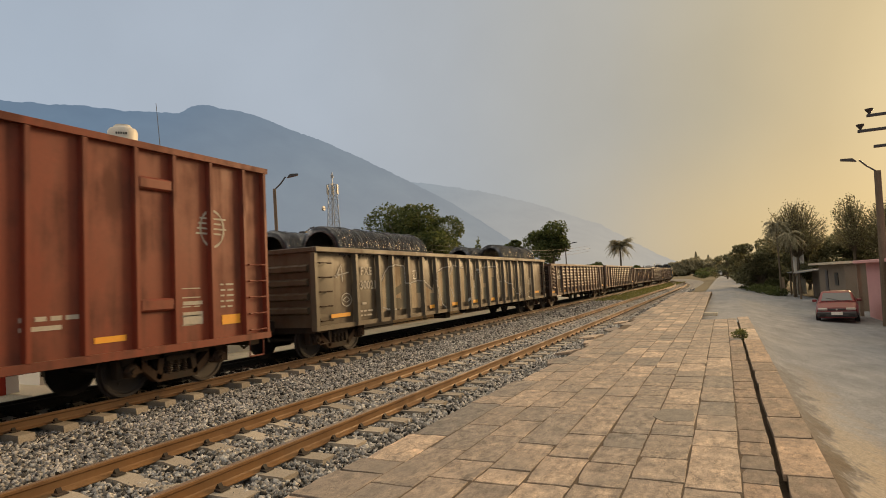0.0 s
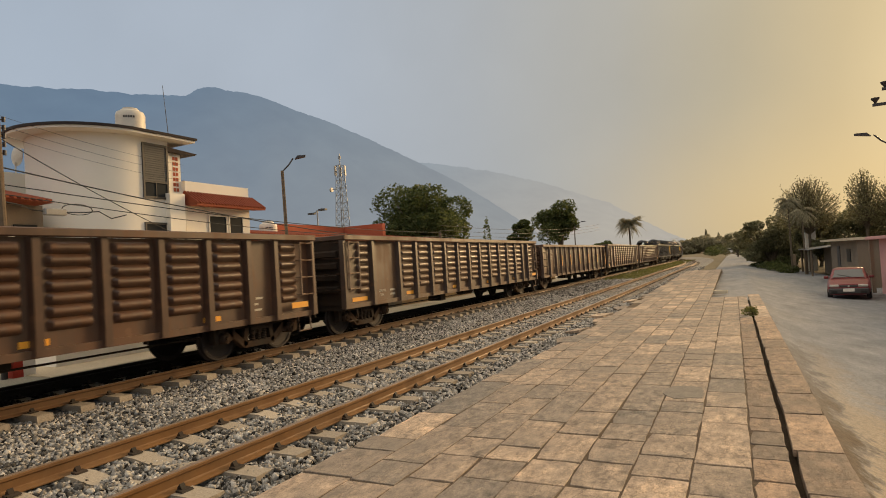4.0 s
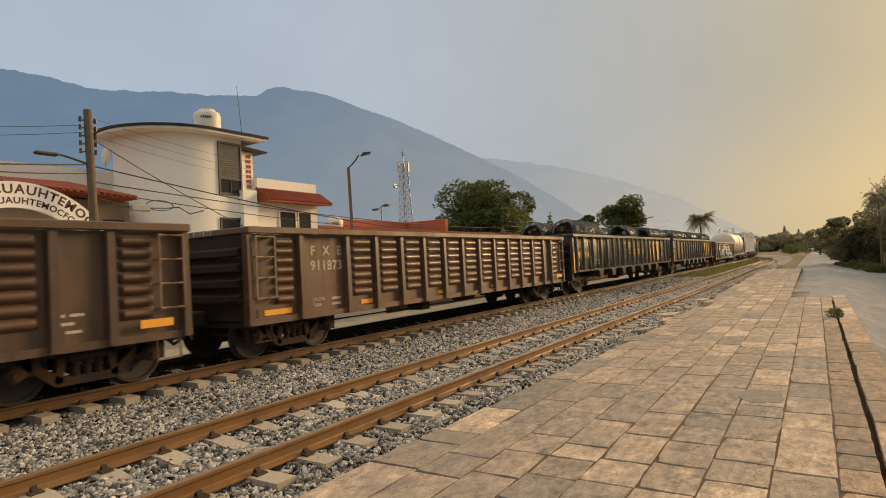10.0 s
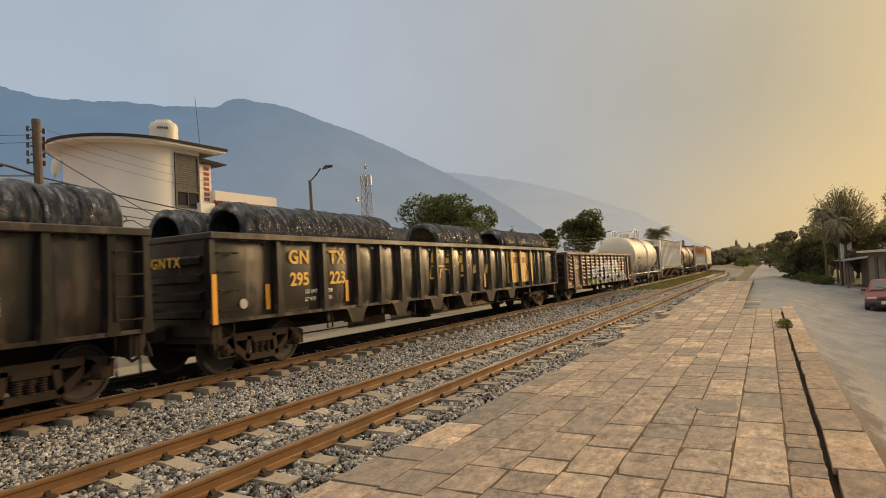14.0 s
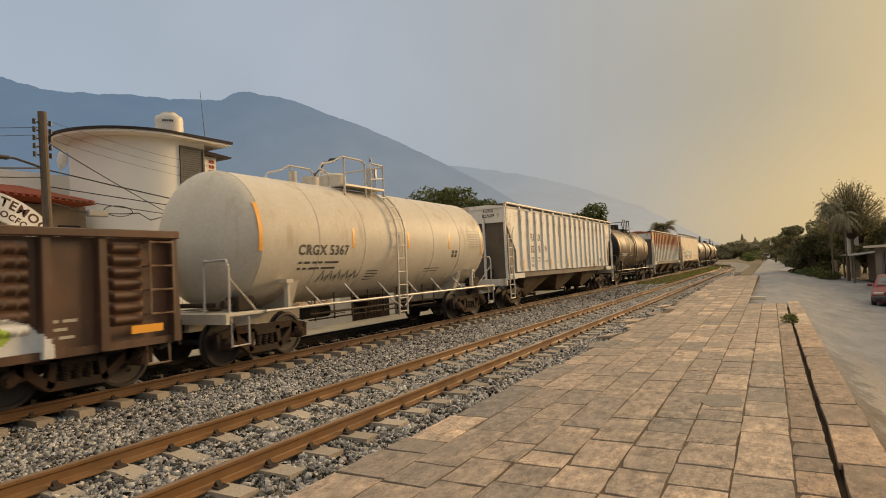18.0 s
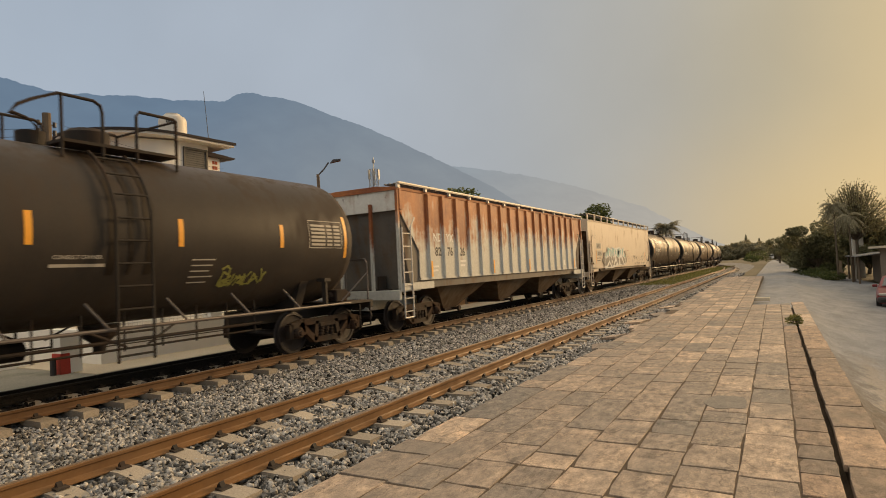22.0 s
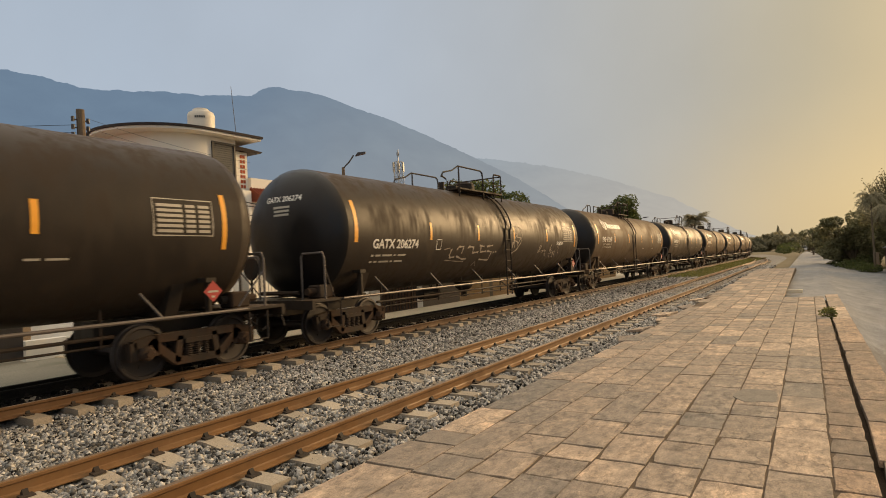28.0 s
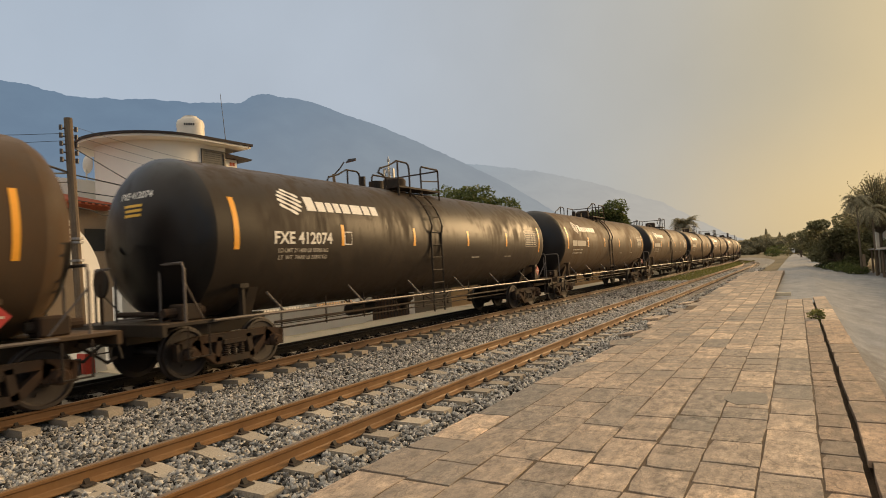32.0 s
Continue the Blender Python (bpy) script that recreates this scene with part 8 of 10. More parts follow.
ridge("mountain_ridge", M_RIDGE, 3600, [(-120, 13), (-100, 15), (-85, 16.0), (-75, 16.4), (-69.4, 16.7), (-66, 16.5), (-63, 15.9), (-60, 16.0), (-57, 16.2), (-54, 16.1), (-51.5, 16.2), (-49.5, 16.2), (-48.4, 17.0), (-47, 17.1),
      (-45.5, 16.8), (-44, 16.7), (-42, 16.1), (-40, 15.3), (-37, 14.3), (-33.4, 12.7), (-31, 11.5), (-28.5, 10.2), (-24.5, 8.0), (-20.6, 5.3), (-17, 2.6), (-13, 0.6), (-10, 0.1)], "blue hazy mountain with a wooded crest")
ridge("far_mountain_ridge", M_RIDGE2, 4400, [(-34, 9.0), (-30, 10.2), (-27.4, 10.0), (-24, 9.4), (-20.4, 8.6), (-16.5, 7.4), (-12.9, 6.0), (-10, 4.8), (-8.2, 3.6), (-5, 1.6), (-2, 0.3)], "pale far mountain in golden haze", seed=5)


# ---- trees ----
def leaf_cloud(bm_v, bm_f, centre, radii, n, size, rg, droop=0.0):
    """Small leaf clumps on and in an uneven crown."""
    cx, cy, cz = centre
    for _ in range(n):
        d = Vector((rg.gauss(0, 1), rg.gauss(0, 1), rg.gauss(0, 1)))
        d.normalize()
        r = 0.55 + 0.45 * rg.random() ** 0.5
        lump = 1 + 0.28 * noise.noise(d * 1.7 + Vector(centre))
        c = Vector((cx + d.x * radii[0] * r * lump, cy + d.y * radii[1] * r * lump, cz + d.z * radii[2] * r * lump))
        s = size * rg.uniform(0.6, 1.4)
        a = Vector((rg.gauss(0, 1), rg.gauss(0, 1), rg.gauss(0, 0.6))).normalized() * s
        b = Vector((rg.gauss(0, 1), rg.gauss(0, 1), rg.gauss(0, 0.6))).normalized() * s * 0.7
        k = len(bm_v)
        bm_v += [c - a, c + b * 0.8 + Vector((0, 0, s * 0.2)), c + a, c - b * 0.8 - Vector((0, 0, droop))]
        bm_f.append((k, k + 1, k + 2, k + 3))


def mesh_of(name, vs, fs, mat, parent):
    me = bpy.data.meshes.new(name)
    me.from_pydata([tuple(v) for v in vs], [], fs)
    me.materials.append(mat)
    o = new(name, me)
    o.parent = parent
    return o


def tree(x, y, height, spread, label, mat, seed, trunk=0.3, lumps=9, n=700, leaf=0.25, base=-0.3, low=0.35, group="", airy=False):
    rg = random.Random(seed)
    t = thing("tree", label, "tree", (x, y, base), group=group)
    bm = bmesh.new()
    th = height * low
    rod(bm, (0, 0, 0), (0.1, 0, th), trunk, 10, trunk * 0.7)
    centres = []
    for k in range(lumps):
        a = 2 * math.pi * k / lumps + rg.uniform(-0.4, 0.4)
        rr = spread * rg.uniform(0.2, 0.76 if airy else 0.68) * (0.3 if k == 0 else 1)
        c = Vector((rr * math.cos(a), rr * math.sin(a), th + (height - th) * rg.uniform(0.06 if low < 0.2 else 0.25, 0.82)))
        if k == 0:
            c.z = height * 0.86
        centres.append(c)
        mid = Vector((c.x * 0.35, c.y * 0.35, th + (c.z - th) * 0.45))
        rod(bm, (0.1, 0, th - 0.2), mid, trunk * 0.5, 7, trunk * 0.3)
        rod(bm, mid, c, trunk * 0.3, 6, trunk * 0.1)
    part("trunk", bm, M_BARK, t)
    vs, fs = [], []
    for c in centres:
        r = spread * (rg.uniform(0.22, 0.36) if airy else rg.uniform(0.28, 0.42))
        leaf_cloud(vs, fs, c, (r, r, r * 0.72), n, leaf, rg, leaf * 0.3)
    mesh_of("crown", vs, fs, mat, t)
    return t


def palm(x, y, height, spread, label, seed, base=-0.3, girth=0.26, mat=None, fronds=72, lift=0.0):
    rg = random.Random(seed)
    t = thing("palm_tree", label, "palm tree", (x, y, base))
    bm = bmesh.new()
    for k in range(8):
        rod(bm, (0, 0, height * k / 8), (0, 0, height * (k + 1) / 8), girth - girth * 0.05 * k, 9, girth * 0.85 - girth * 0.05 * k)
    part("trunk", bm, M_BARK, t)
    vs, fs = [], []
    for k in range(fronds):
        a = 2 * math.pi * k * 0.382
        rise = rg.uniform(-0.5, 1.0) + lift
        ln = spread * rg.uniform(0.8, 1.1)
        prev = None
        for j in range(9):
            w = j / 8
            p = Vector((math.cos(a) * ln * w, math.sin(a) * ln * w, height + ln * (rise * w - 0.95 * w * w)))
            if prev is not None:
                side = Vector((-math.sin(a), math.cos(a), 0))
                wd = 0.52 * math.sin(math.pi * min(0.95, 0.15 + 0.8 * w)) * spread / 2.6
                for s in (1, -1):
                    for q in range(2):
                        c = prev.lerp(p, q / 2)
                        e = prev.lerp(p, q / 2 + 0.30)
                        i = len(vs)
                        vs += [c, e, e + side * s * wd + Vector((0, 0, -wd * 0.6)) + (p - prev) * 0.5, c + side * s * wd * 0.9 + Vector((0, 0, -wd * 0.6)) + (p - prev) * 0.5]
                        fs.append((i, i + 1, i + 2, i + 3))
            prev = p
    mesh_of("crown", vs, fs, mat or M_PALM, t)
    return t


def bearing(az, dist, eye=(0.97, 0.02)):
    return eye[0] + dist * math.sin(radians(az)), eye[1] + dist * math.cos(radians(az))


def up(el, dist):
    return 1.71 + dist * math.tan(radians(el))


x, y = bearing(-28.0, 52)
tree(x, y, up(7.9, 52) + 0.3, 5.5, "broad dark green tree behind the low roofs", M_LEAF, 4, 0.35, 20, 1300, 0.15, low=0.25)
x, y = bearing(-14.9, 95)
tree(x, y, up(5.6, 95) + 0.3, 5.4, "rounded green tree beyond the houses", M_LEAF, 9, 0.3, 14, 800, 0.20, low=0.3)
x, y = bearing(-18.6, 100)
tree(x, y, up(4.3, 100) + 0.3, 3.2, "small dark tree beyond the houses", M_LEAF, 12, 0.25, 9, 600, 0.20, low=0.3)
x, y = bearing(-8.6, 95)
palm(x, y, up(2.75, 95) + 0.3, 2.2, "tall palm with drooping fronds", 2, -0.3, 0.2, M_PALMGREY, 64, 0.45)
x, y = bearing(-7.4, 140)
tree(x, y, up(0.95, 140) + 0.3, 1.7, "low leafy tree beside the palm", M_LEAF, 18, 0.15, 8, 360, 0.16, low=0.3)
x, y = bearing(-11.0, 90)
tree(x, y, up(1.2, 90) + 0.3, 2.6, "low dark bush tree behind the train", M_LEAF, 14, 0.2, 6, 260, 0.3, low=0.2)
x, y = bearing(-22.0, 60)
bm = bmesh.new()
cyp = thing("cypress_tree", "narrow dark cypress behind the roofs", "tree", (x, y, -0.3))
rod(bm, (0, 0, 0), (0, 0, 1.2), 0.12, 8)
part("trunk", bm, M_BARK, cyp)
vs, fs = [], []
leaf_cloud(vs, fs, (0, 0, up(2.9, 60) * 0.55 + 0.6), (0.42, 0.42, up(4.7, 60) * 0.5), 420, 0.16, random.Random(3))
mesh_of("crown", vs, fs, M_LEAF, cyp)
# hazy wood at the end of the line
for k, (az, d, el, sp) in enumerate(((-3.9, 330, 0.85, 8), (-3.2, 335, 1.1, 8), (-2.3, 340, 1.15, 10), (-1.3, 330, 1.0, 8), (-0.7, 320, 0.85, 6), (0.4, 260, 0.65, 7))):
    x, y = bearing(az, d)
    tree(x, y, up(el, d) + 0.3, sp, "hazy wood at the end of the line", M_LEAFHAZE, 40 + k, 0.5, 16, 260, 0.6, low=0.10, group="trees at the end of the line", airy=True)
for az, el in ((-2.15, 1.75), (-1.95, 1.3), (-1.15, 1.4)):
    x, y = bearing(az, 345)
    t = thing("conifer_tree", "thin pointed conifer far down the line", "tree", (x, y, -0.3), group="thin conifers far off")
    h = up(el, 345) + 0.3
    bm = bmesh.new()
    rod(bm, (0, 0, 0), (0, 0, h * 0.9), 0.3, 6)
    part("trunk", bm, M_BARK, t)
    vs, fs = [], []
    rg = random.Random(int(az * 100))
    for q in range(260):
        w = rg.random()
        r = 1.5 * (1 - w) + 0.15
        a = rg.uniform(0, 6.28)
        c = Vector((r * math.cos(a), r * math.sin(a), h * (0.35 + 0.65 * w)))
        i = len(vs)
        vs += [c, c + Vector((0.5, 0.1, -0.3)), c + Vector((0.1, 0.4, 0.5))]
        fs.append((i, i + 1, i + 2))
    mesh_of("crown", vs, fs, M_LEAFHAZE, t)
# trees along the road
for k, (az, d, el, sp, lumps, n, low) in enumerate(((2.95, 72, 2.6, 3.1, 34, 620, 0.12), (4.6, 80, 2.4, 3.4, 30, 560, 0.12), (1.35, 116, 1.55, 2.7, 20, 480, 0.12), (0.3, 140, 1.25, 3.2, 18, 380, 0.12), (6.4, 76, 2.6, 3.4, 26, 560, 0.12), (8.0, 66, 2.5, 2.8, 24, 560, 0.15),
                                                    (10.3, 70, 3.2, 3.4, 22, 560, 0.15), (13.0, 66, 3.3, 3.4, 22, 560, 0.15), (17.5, 55, 4.4, 4.2, 24, 560, 0.2))):
    x, y = bearing(az, d)
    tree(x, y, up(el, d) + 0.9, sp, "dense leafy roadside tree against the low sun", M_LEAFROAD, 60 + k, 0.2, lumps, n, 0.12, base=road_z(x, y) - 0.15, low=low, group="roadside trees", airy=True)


def fan_tree(x, y, height, spread, low, label, seed, base, twigs=150, leaves=46):
    """An open, rounded crown: thin twigs fan out from a low fork and carry fine leaves."""
    rg = random.Random(seed)
    t = thing("tree", label, "tree", (x, y, base), group="open-crowned trees")
    fork = height * low
    bm = bmesh.new()
    rod(bm, (0, 0, 0), (0.05, 0, fork), 0.16, 9, 0.12)
    vs, fs = [], []
    for k in range(twigs):
        a, w = 2.39996 * k, ((k + 0.5) / twigs) ** 0.8
        lean = radians(112) * w
        reach = rg.uniform(0.84, 1.05) * (1 + 0.10 * noise.noise((math.cos(a) * 2, math.sin(a) * 2, w * 3 + seed)))
        tip = Vector((math.cos(a) * math.sin(lean) * spread * reach, math.sin(a) * math.sin(lean) * spread * reach, fork + (height - fork) * (0.42 + 0.58 * math.cos(lean)) * reach))
        mid = Vector((tip.x * 0.40, tip.y * 0.40, fork + (tip.z - fork) * 0.56))
        pipe(bm, [(0.05, 0, fork - 0.1), mid, tip], 0.022, 3)
        for j in range(leaves):
            f = rg.uniform(0.45, 1.03)
            c = mid.lerp(tip, (f - 0.45) / 0.55) + Vector((rg.gauss(0, 0.12), rg.gauss(0, 0.12), rg.gauss(0, 0.12)))
            sz = rg.uniform(0.035, 0.085)
            p, q = Vector((rg.gauss(0, 1), rg.gauss(0, 1), rg.gauss(0, 1))).normalized() * sz, Vector((rg.gauss(0, 1), rg.gauss(0, 1), rg.gauss(0, 1))).normalized() * sz
            i = len(vs)
            vs += [c - p, c + q, c + p, c - q]
            fs.append((i, i + 1, i + 2, i + 3))
    part("trunk", bm, M_BARK, t)
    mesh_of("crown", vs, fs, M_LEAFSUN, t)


x, y = bearing(5.7, 65)
fan_tree(x, y, up(5.45, 65) + 0.9, 2.7, 0.42, "open fan-crowned tree lit through by the low sun", 5, road_z(x, y) - 0.15, 230, 44)
x, y = bearing(9.6, 62)
fan_tree(x, y, up(5.4, 62) + 1.1, 1.5, 0.45, "tufted tree with an open crown by the road", 6, road_z(x, y) - 0.15, 90, 70)
x, y = bearing(11.6, 62)
fan_tree(x, y, up(4.9, 62) + 1.1, 1.9, 0.40, "tufted tree with an open crown by the road", 9, road_z(x, y) - 0.15, 100, 70)
x, y = bearing(14.2, 58)
fan_tree(x, y, up(5.0, 58) + 1.1, 2.6, 0.40, "tufted tree with an open crown by the road", 12, road_z(x, y) - 0.15, 130, 70)
x, y = bearing(4.35, 62)
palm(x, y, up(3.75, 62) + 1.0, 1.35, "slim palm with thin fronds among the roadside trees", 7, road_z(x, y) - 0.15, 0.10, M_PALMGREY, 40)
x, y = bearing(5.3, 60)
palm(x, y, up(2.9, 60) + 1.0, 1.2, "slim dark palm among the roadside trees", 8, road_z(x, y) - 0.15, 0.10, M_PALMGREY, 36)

# ---- the white house beyond the train ----
def wall_box(name, parent, x0, x1, y0, y1, z0, z1, mat, label="", bev=0.0):
    return part(name, box(bmesh.new(), x0, x1, y0, y1, z0, z1, bev), mat, parent, label)


def round_corner(cx, cy, r, a0, a1, n):
    return [(cx + r * math.cos(radians(a0 + (a1 - a0) * k / n)), cy + r * math.sin(radians(a0 + (a1 - a0) * k / n))) for k in range(n + 1)]


house = thing("house", "white two-storey house with a rounded corner and a dark flat roof", "house")
FX = -17.8
plan = round_corner(-20.1, 14.0, 2.3, -205, 0, 36) + [(FX, 15.15), (-22.1, 15.15)]
bm = bmesh.new()
prism(bm, plan, "z", -0.1, 6.92)
part("tower_wall", bm, M_PLASTER, house, "curved white plaster wall", 30)
bm = bmesh.new()
over = round_corner(-20.0, 13.75, 2.70, -215, -8, 40) + [(-17.25, 15.95), (-22.2, 15.95)]
prism(bm, over, "z", 6.92, 7.00)
part("eave", bm, M_PLASTER, house, "white underside of the eaves")
bm = bmesh.new()
over2 = round_corner(-20.0, 13.75, 2.76, -215, -8, 40) + [(-17.18, 16.0), (-22.25, 16.0)]
prism(bm, over2, "z", 7.00, 7.09)
part("roof", bm, M_ROOFEDGE, house, "dark felted flat roof")
# tall window with a blind
bm = bmesh.new()
for y0, y1, z0, z1 in ((14.05, 15.1, 6.66, 6.74), (14.05, 15.1, 4.72, 4.80), (14.05, 14.12, 4.8, 6.66), (15.03, 15.1, 4.8, 6.66), (14.12, 15.03, 5.30, 5.36), (14.55, 14.575, 4.8, 5.3)):
    box(bm, FX, FX + 0.06, y0, y1, z0, z1)
win = part("window", bm, M_FRAME, house, "tall dark-framed window with a grey blind")
part("pane", box(bmesh.new(), FX - 0.01, FX + 0.028, 14.12, 15.03, 4.8, 5.30), M_GLASS, win)
part("blind_backing", box(bmesh.new(), FX, FX + 0.008, 14.12, 15.03, 5.36, 6.66), M_FRAME, win)
slat = part("blind_slat", box(bmesh.new(), FX + 0.008, FX + 0.03, 14.12, 15.03, 5.37, 5.435), M_BLIND, win, "grey blind slat")
for k in range(1, 16):
    again(slat, win, (0, 0, 0.081 * k))
bm = bmesh.new()
for y0, y1, z0, z1 in ((14.05, 15.05, 3.78, 3.85), (14.05, 14.11, 2.7, 3.78), (14.99, 15.05, 2.7, 3.78), (14.05, 15.05, 2.64, 2.7)):
    box(bm, FX, FX + 0.06, y0, y1, z0, z1)
win = part("window", bm, M_FRAME, house, "dark-framed lower window")
part("pane", box(bmesh.new(), FX, FX + 0.02, 14.11, 14.99, 2.7, 3.78), M_GLASS, win)
# pierced stair block
wall_box("stair_block", house, -19.6, -18.0, 15.15, 15.85, -0.1, 6.55, M_PLASTER)
bm = bmesh.new()
prism(bm, [(15.0, 6.55), (16.35, 6.55), (16.45, 6.62), (15.0, 6.72)], "x", -19.8, -17.75)
part("stair_roof", bm, M_ROOFEDGE, house, "small dark roof over the stair block")
bm = bmesh.new()
for k in range(7):
    for j in range(2):
        y = 15.50 + 0.13 * j
        z = 5.10 + 0.20 * k
        box(bm, -18.0, -17.985, y, y + 0.10, z, z + 0.13)
part("pierced_screen", bm, M_BRICKRED, house, "pierced red clay screen blocks")["kind"] = "stuff"
wall_box("buttress", house, -18.0, -17.55, 14.95, 15.62, -0.1, 4.95, M_PLASTER)
# lower wing with a tiled canopy
wall_box("lower_wing", house, -24.5, FX, 15.85, 19.15, -0.1, 5.52, M_PLASTER, "white lower wing with a parapet")
bm = bmesh.new()
prism(bm, [(FX, 5.08), (FX + 0.75, 4.58), (FX + 0.75, 4.50), (FX, 4.56)], "y", 15.75, 19.35)
canopy = part("tile_canopy", bm, M_TILE, house, "sloping canopy of red clay tiles")
bm = bmesh.new()
for k in range(24):
    y = 15.80 + 0.152 * k
    rod(bm, (FX + 0.02, y, 5.09), (FX + 0.77, y, 4.59), 0.055, 6)
part("roof_tile", bm, M_TILE, canopy)["kind"] = "stuff"
for y0, y1 in ((16.9, 17.85), (17.95, 18.75)):
    bm = bmesh.new()
    for a, b, z0, z1 in ((y0, y1, 4.2, 4.26), (y0, y0 + 0.05, 2.9, 4.2), (y1 - 0.05, y1, 2.9, 4.2), (y0, y1, 2.84, 2.9)):
        box(bm, FX, FX + 0.05, a, b, z0, z1)
    win = part("window", bm, M_WHITE, house, "white-framed window under the canopy")
    part("pane", box(bmesh.new(), FX, FX + 0.015, y0 + 0.05, y1 - 0.05, 2.9, 4.2), M_GLASS, win)


def water_tank(x, y, z, r, h, label):
    t = thing("water_tank", label, "water tank", (x, y, z))
    bm = bmesh.new()
    prof = [(r * 0.98, 0)] + [(r * (1.0 if k % 2 else 0.975), h * 0.80 * (k + 1) / 9) for k in range(8)] + [(r * 0.99, h * 0.80), (r * 0.90, h * 0.875), (r * 0.66, h * 0.91), (r * 0.62, h * 0.95), (r * 0.5, h * 0.955)]
    lathe(bm, prof, "z", 28)
    part("tank_body", bm, M_PLASTIC, t, "", 40)
    bm = bmesh.new()
    lathe(bm, [(r * 0.5, h * 0.93), (r * 0.52, h * 0.99), (r * 0.3, h)], "z", 20)
    part("lid", bm, M_PLASTIC, t)
    bm = bmesh.new()
    for k in range(5):
        a = radians(-20 - 9 * k)
        p, q = Vector((math.cos(a), math.sin(a), 0)) * r * 1.005, Vector((math.cos(a - 0.12), math.sin(a - 0.12), 0)) * r * 1.005
        bm.faces.new([bm.verts.new(v) for v in (p + Vector((0, 0, h * 0.66)), q + Vector((0, 0, h * 0.66)), q + Vector((0, 0, h * 0.72)), p + Vector((0, 0, h * 0.72)))])
    part("label_bar", bm, M_DARKINK, t)
    return t


# a plinth for the tank on the roof
bm = bmesh.new()
box(bm, -21.6, -20.2, 15.1, 16.0, 7.09, 7.42)
part("tank_plinth", bm, M_PLASTER, house)
water_tank(-20.9, 15.92, 7.42, 0.56, 1.46, "cream ribbed plastic water tank on the house roof")
ant = thing("antenna", "thin radio aerial on the house roof", "antenna", (-19.3, 16.6, 5.52))
bm = bmesh.new()
rod(bm, (0, 0, 0), (-0.25, -0.15, 4.2), 0.02, 6, 0.01)
part("mast", bm, M_DARKSTEEL, ant)

# ---- garden wall, railing and bollard ----
gw = thing("garden_wall", "low whitewashed garden wall with a grooved band and railings", "wall")
wall_box("wall_lower", gw, -12.75, -12.42, 7.75, 16.6, -0.06, 0.33, M_WHITEWALL)
wall_box("wall_band", gw, -12.73, -12.445, 7.77, 16.6, 0.33, 0.36, M_JOINT)
wall_box("wall_upper", gw, -12.75, -12.42, 7.75, 16.6, 0.36, 0.72, M_WHITEWALL)
wall_box("wall_return", gw, -17.5, -12.75, 7.75, 8.05, -0.06, 0.72, M_WHITEWALL)
for y in (7.9, 10.9, 13.9, 16.45):
    wall_box("wall_pier", gw, -12.78, -12.39, y - 0.17, y + 0.17, 0.72, 1.75, M_WHITEWALL)
bm = bmesh.new()
rod(bm, (-12.58, 7.9, 0.82), (-12.58, 16.4, 0.82), 0.018, 6)
rod(bm, (-12.58, 7.9, 1.62), (-12.58, 16.4, 1.62), 0.018, 6)
part("railing_rail", bm, M_WHITE, gw)
b0 = part("railing_bar", rod(bmesh.new(), (-12.58, 0, 0.72), (-12.58, 0, 1.7), 0.014, 5), M_WHITE, gw)
b0.location = (0, 8.14, 0)
for k in range(1, 68):
    again(b0, gw, (0, 8.14 + 0.122 * k, 0))
bol = thing("bollard", "tapered concrete bollard painted red and white", "bollard", (-12.15, 6.85, -0.06))
bm = bmesh.new()
prism(bm, [(-0.19, 0), (0.19, 0), (0.16, 0.42), (-0.16, 0.42)], "y", -0.19, 0.0)
part("red_face", bm, M_REDPAINT, bol)
bm = bmesh.new()
prism(bm, [(-0.19, 0), (0.19, 0), (0.12, 0.82), (-0.12, 0.82)], "y", 0.002, 0.24)
prism(bm, [(-0.16, 0.424), (0.16, 0.424), (0.12, 0.82), (-0.12, 0.82)], "y", -0.17, 0.0)
part("white_body", bm, M_WHITEWALL, bol)
st = thing("stub_post", "short dark steel stub post by the kerb", "post", (-12.05, 6.55, -0.06))
part("stub", rod(bmesh.new(), (0, 0, 0), (0, 0, 0.34), 0.06, 8), M_DARKSTEEL, st)
# white wall blocks at the street corner
cw = thing("corner_wall", "low whitewashed wall with a gate at the street corner", "wall")
wall_box("wall_block", cw, -14.6, -14.3, 3.2, 5.6, -0.06, 0.55, M_WHITEWALL)
wall_box("wall_block", cw, -14.6, -14.3, 6.3, 7.2, -0.06, 0.40, M_WHITEWALL)
wall_box("gate", cw, -14.5, -14.42, 5.6, 6.3, 0.0, 1.2, M_DARKSTEEL)

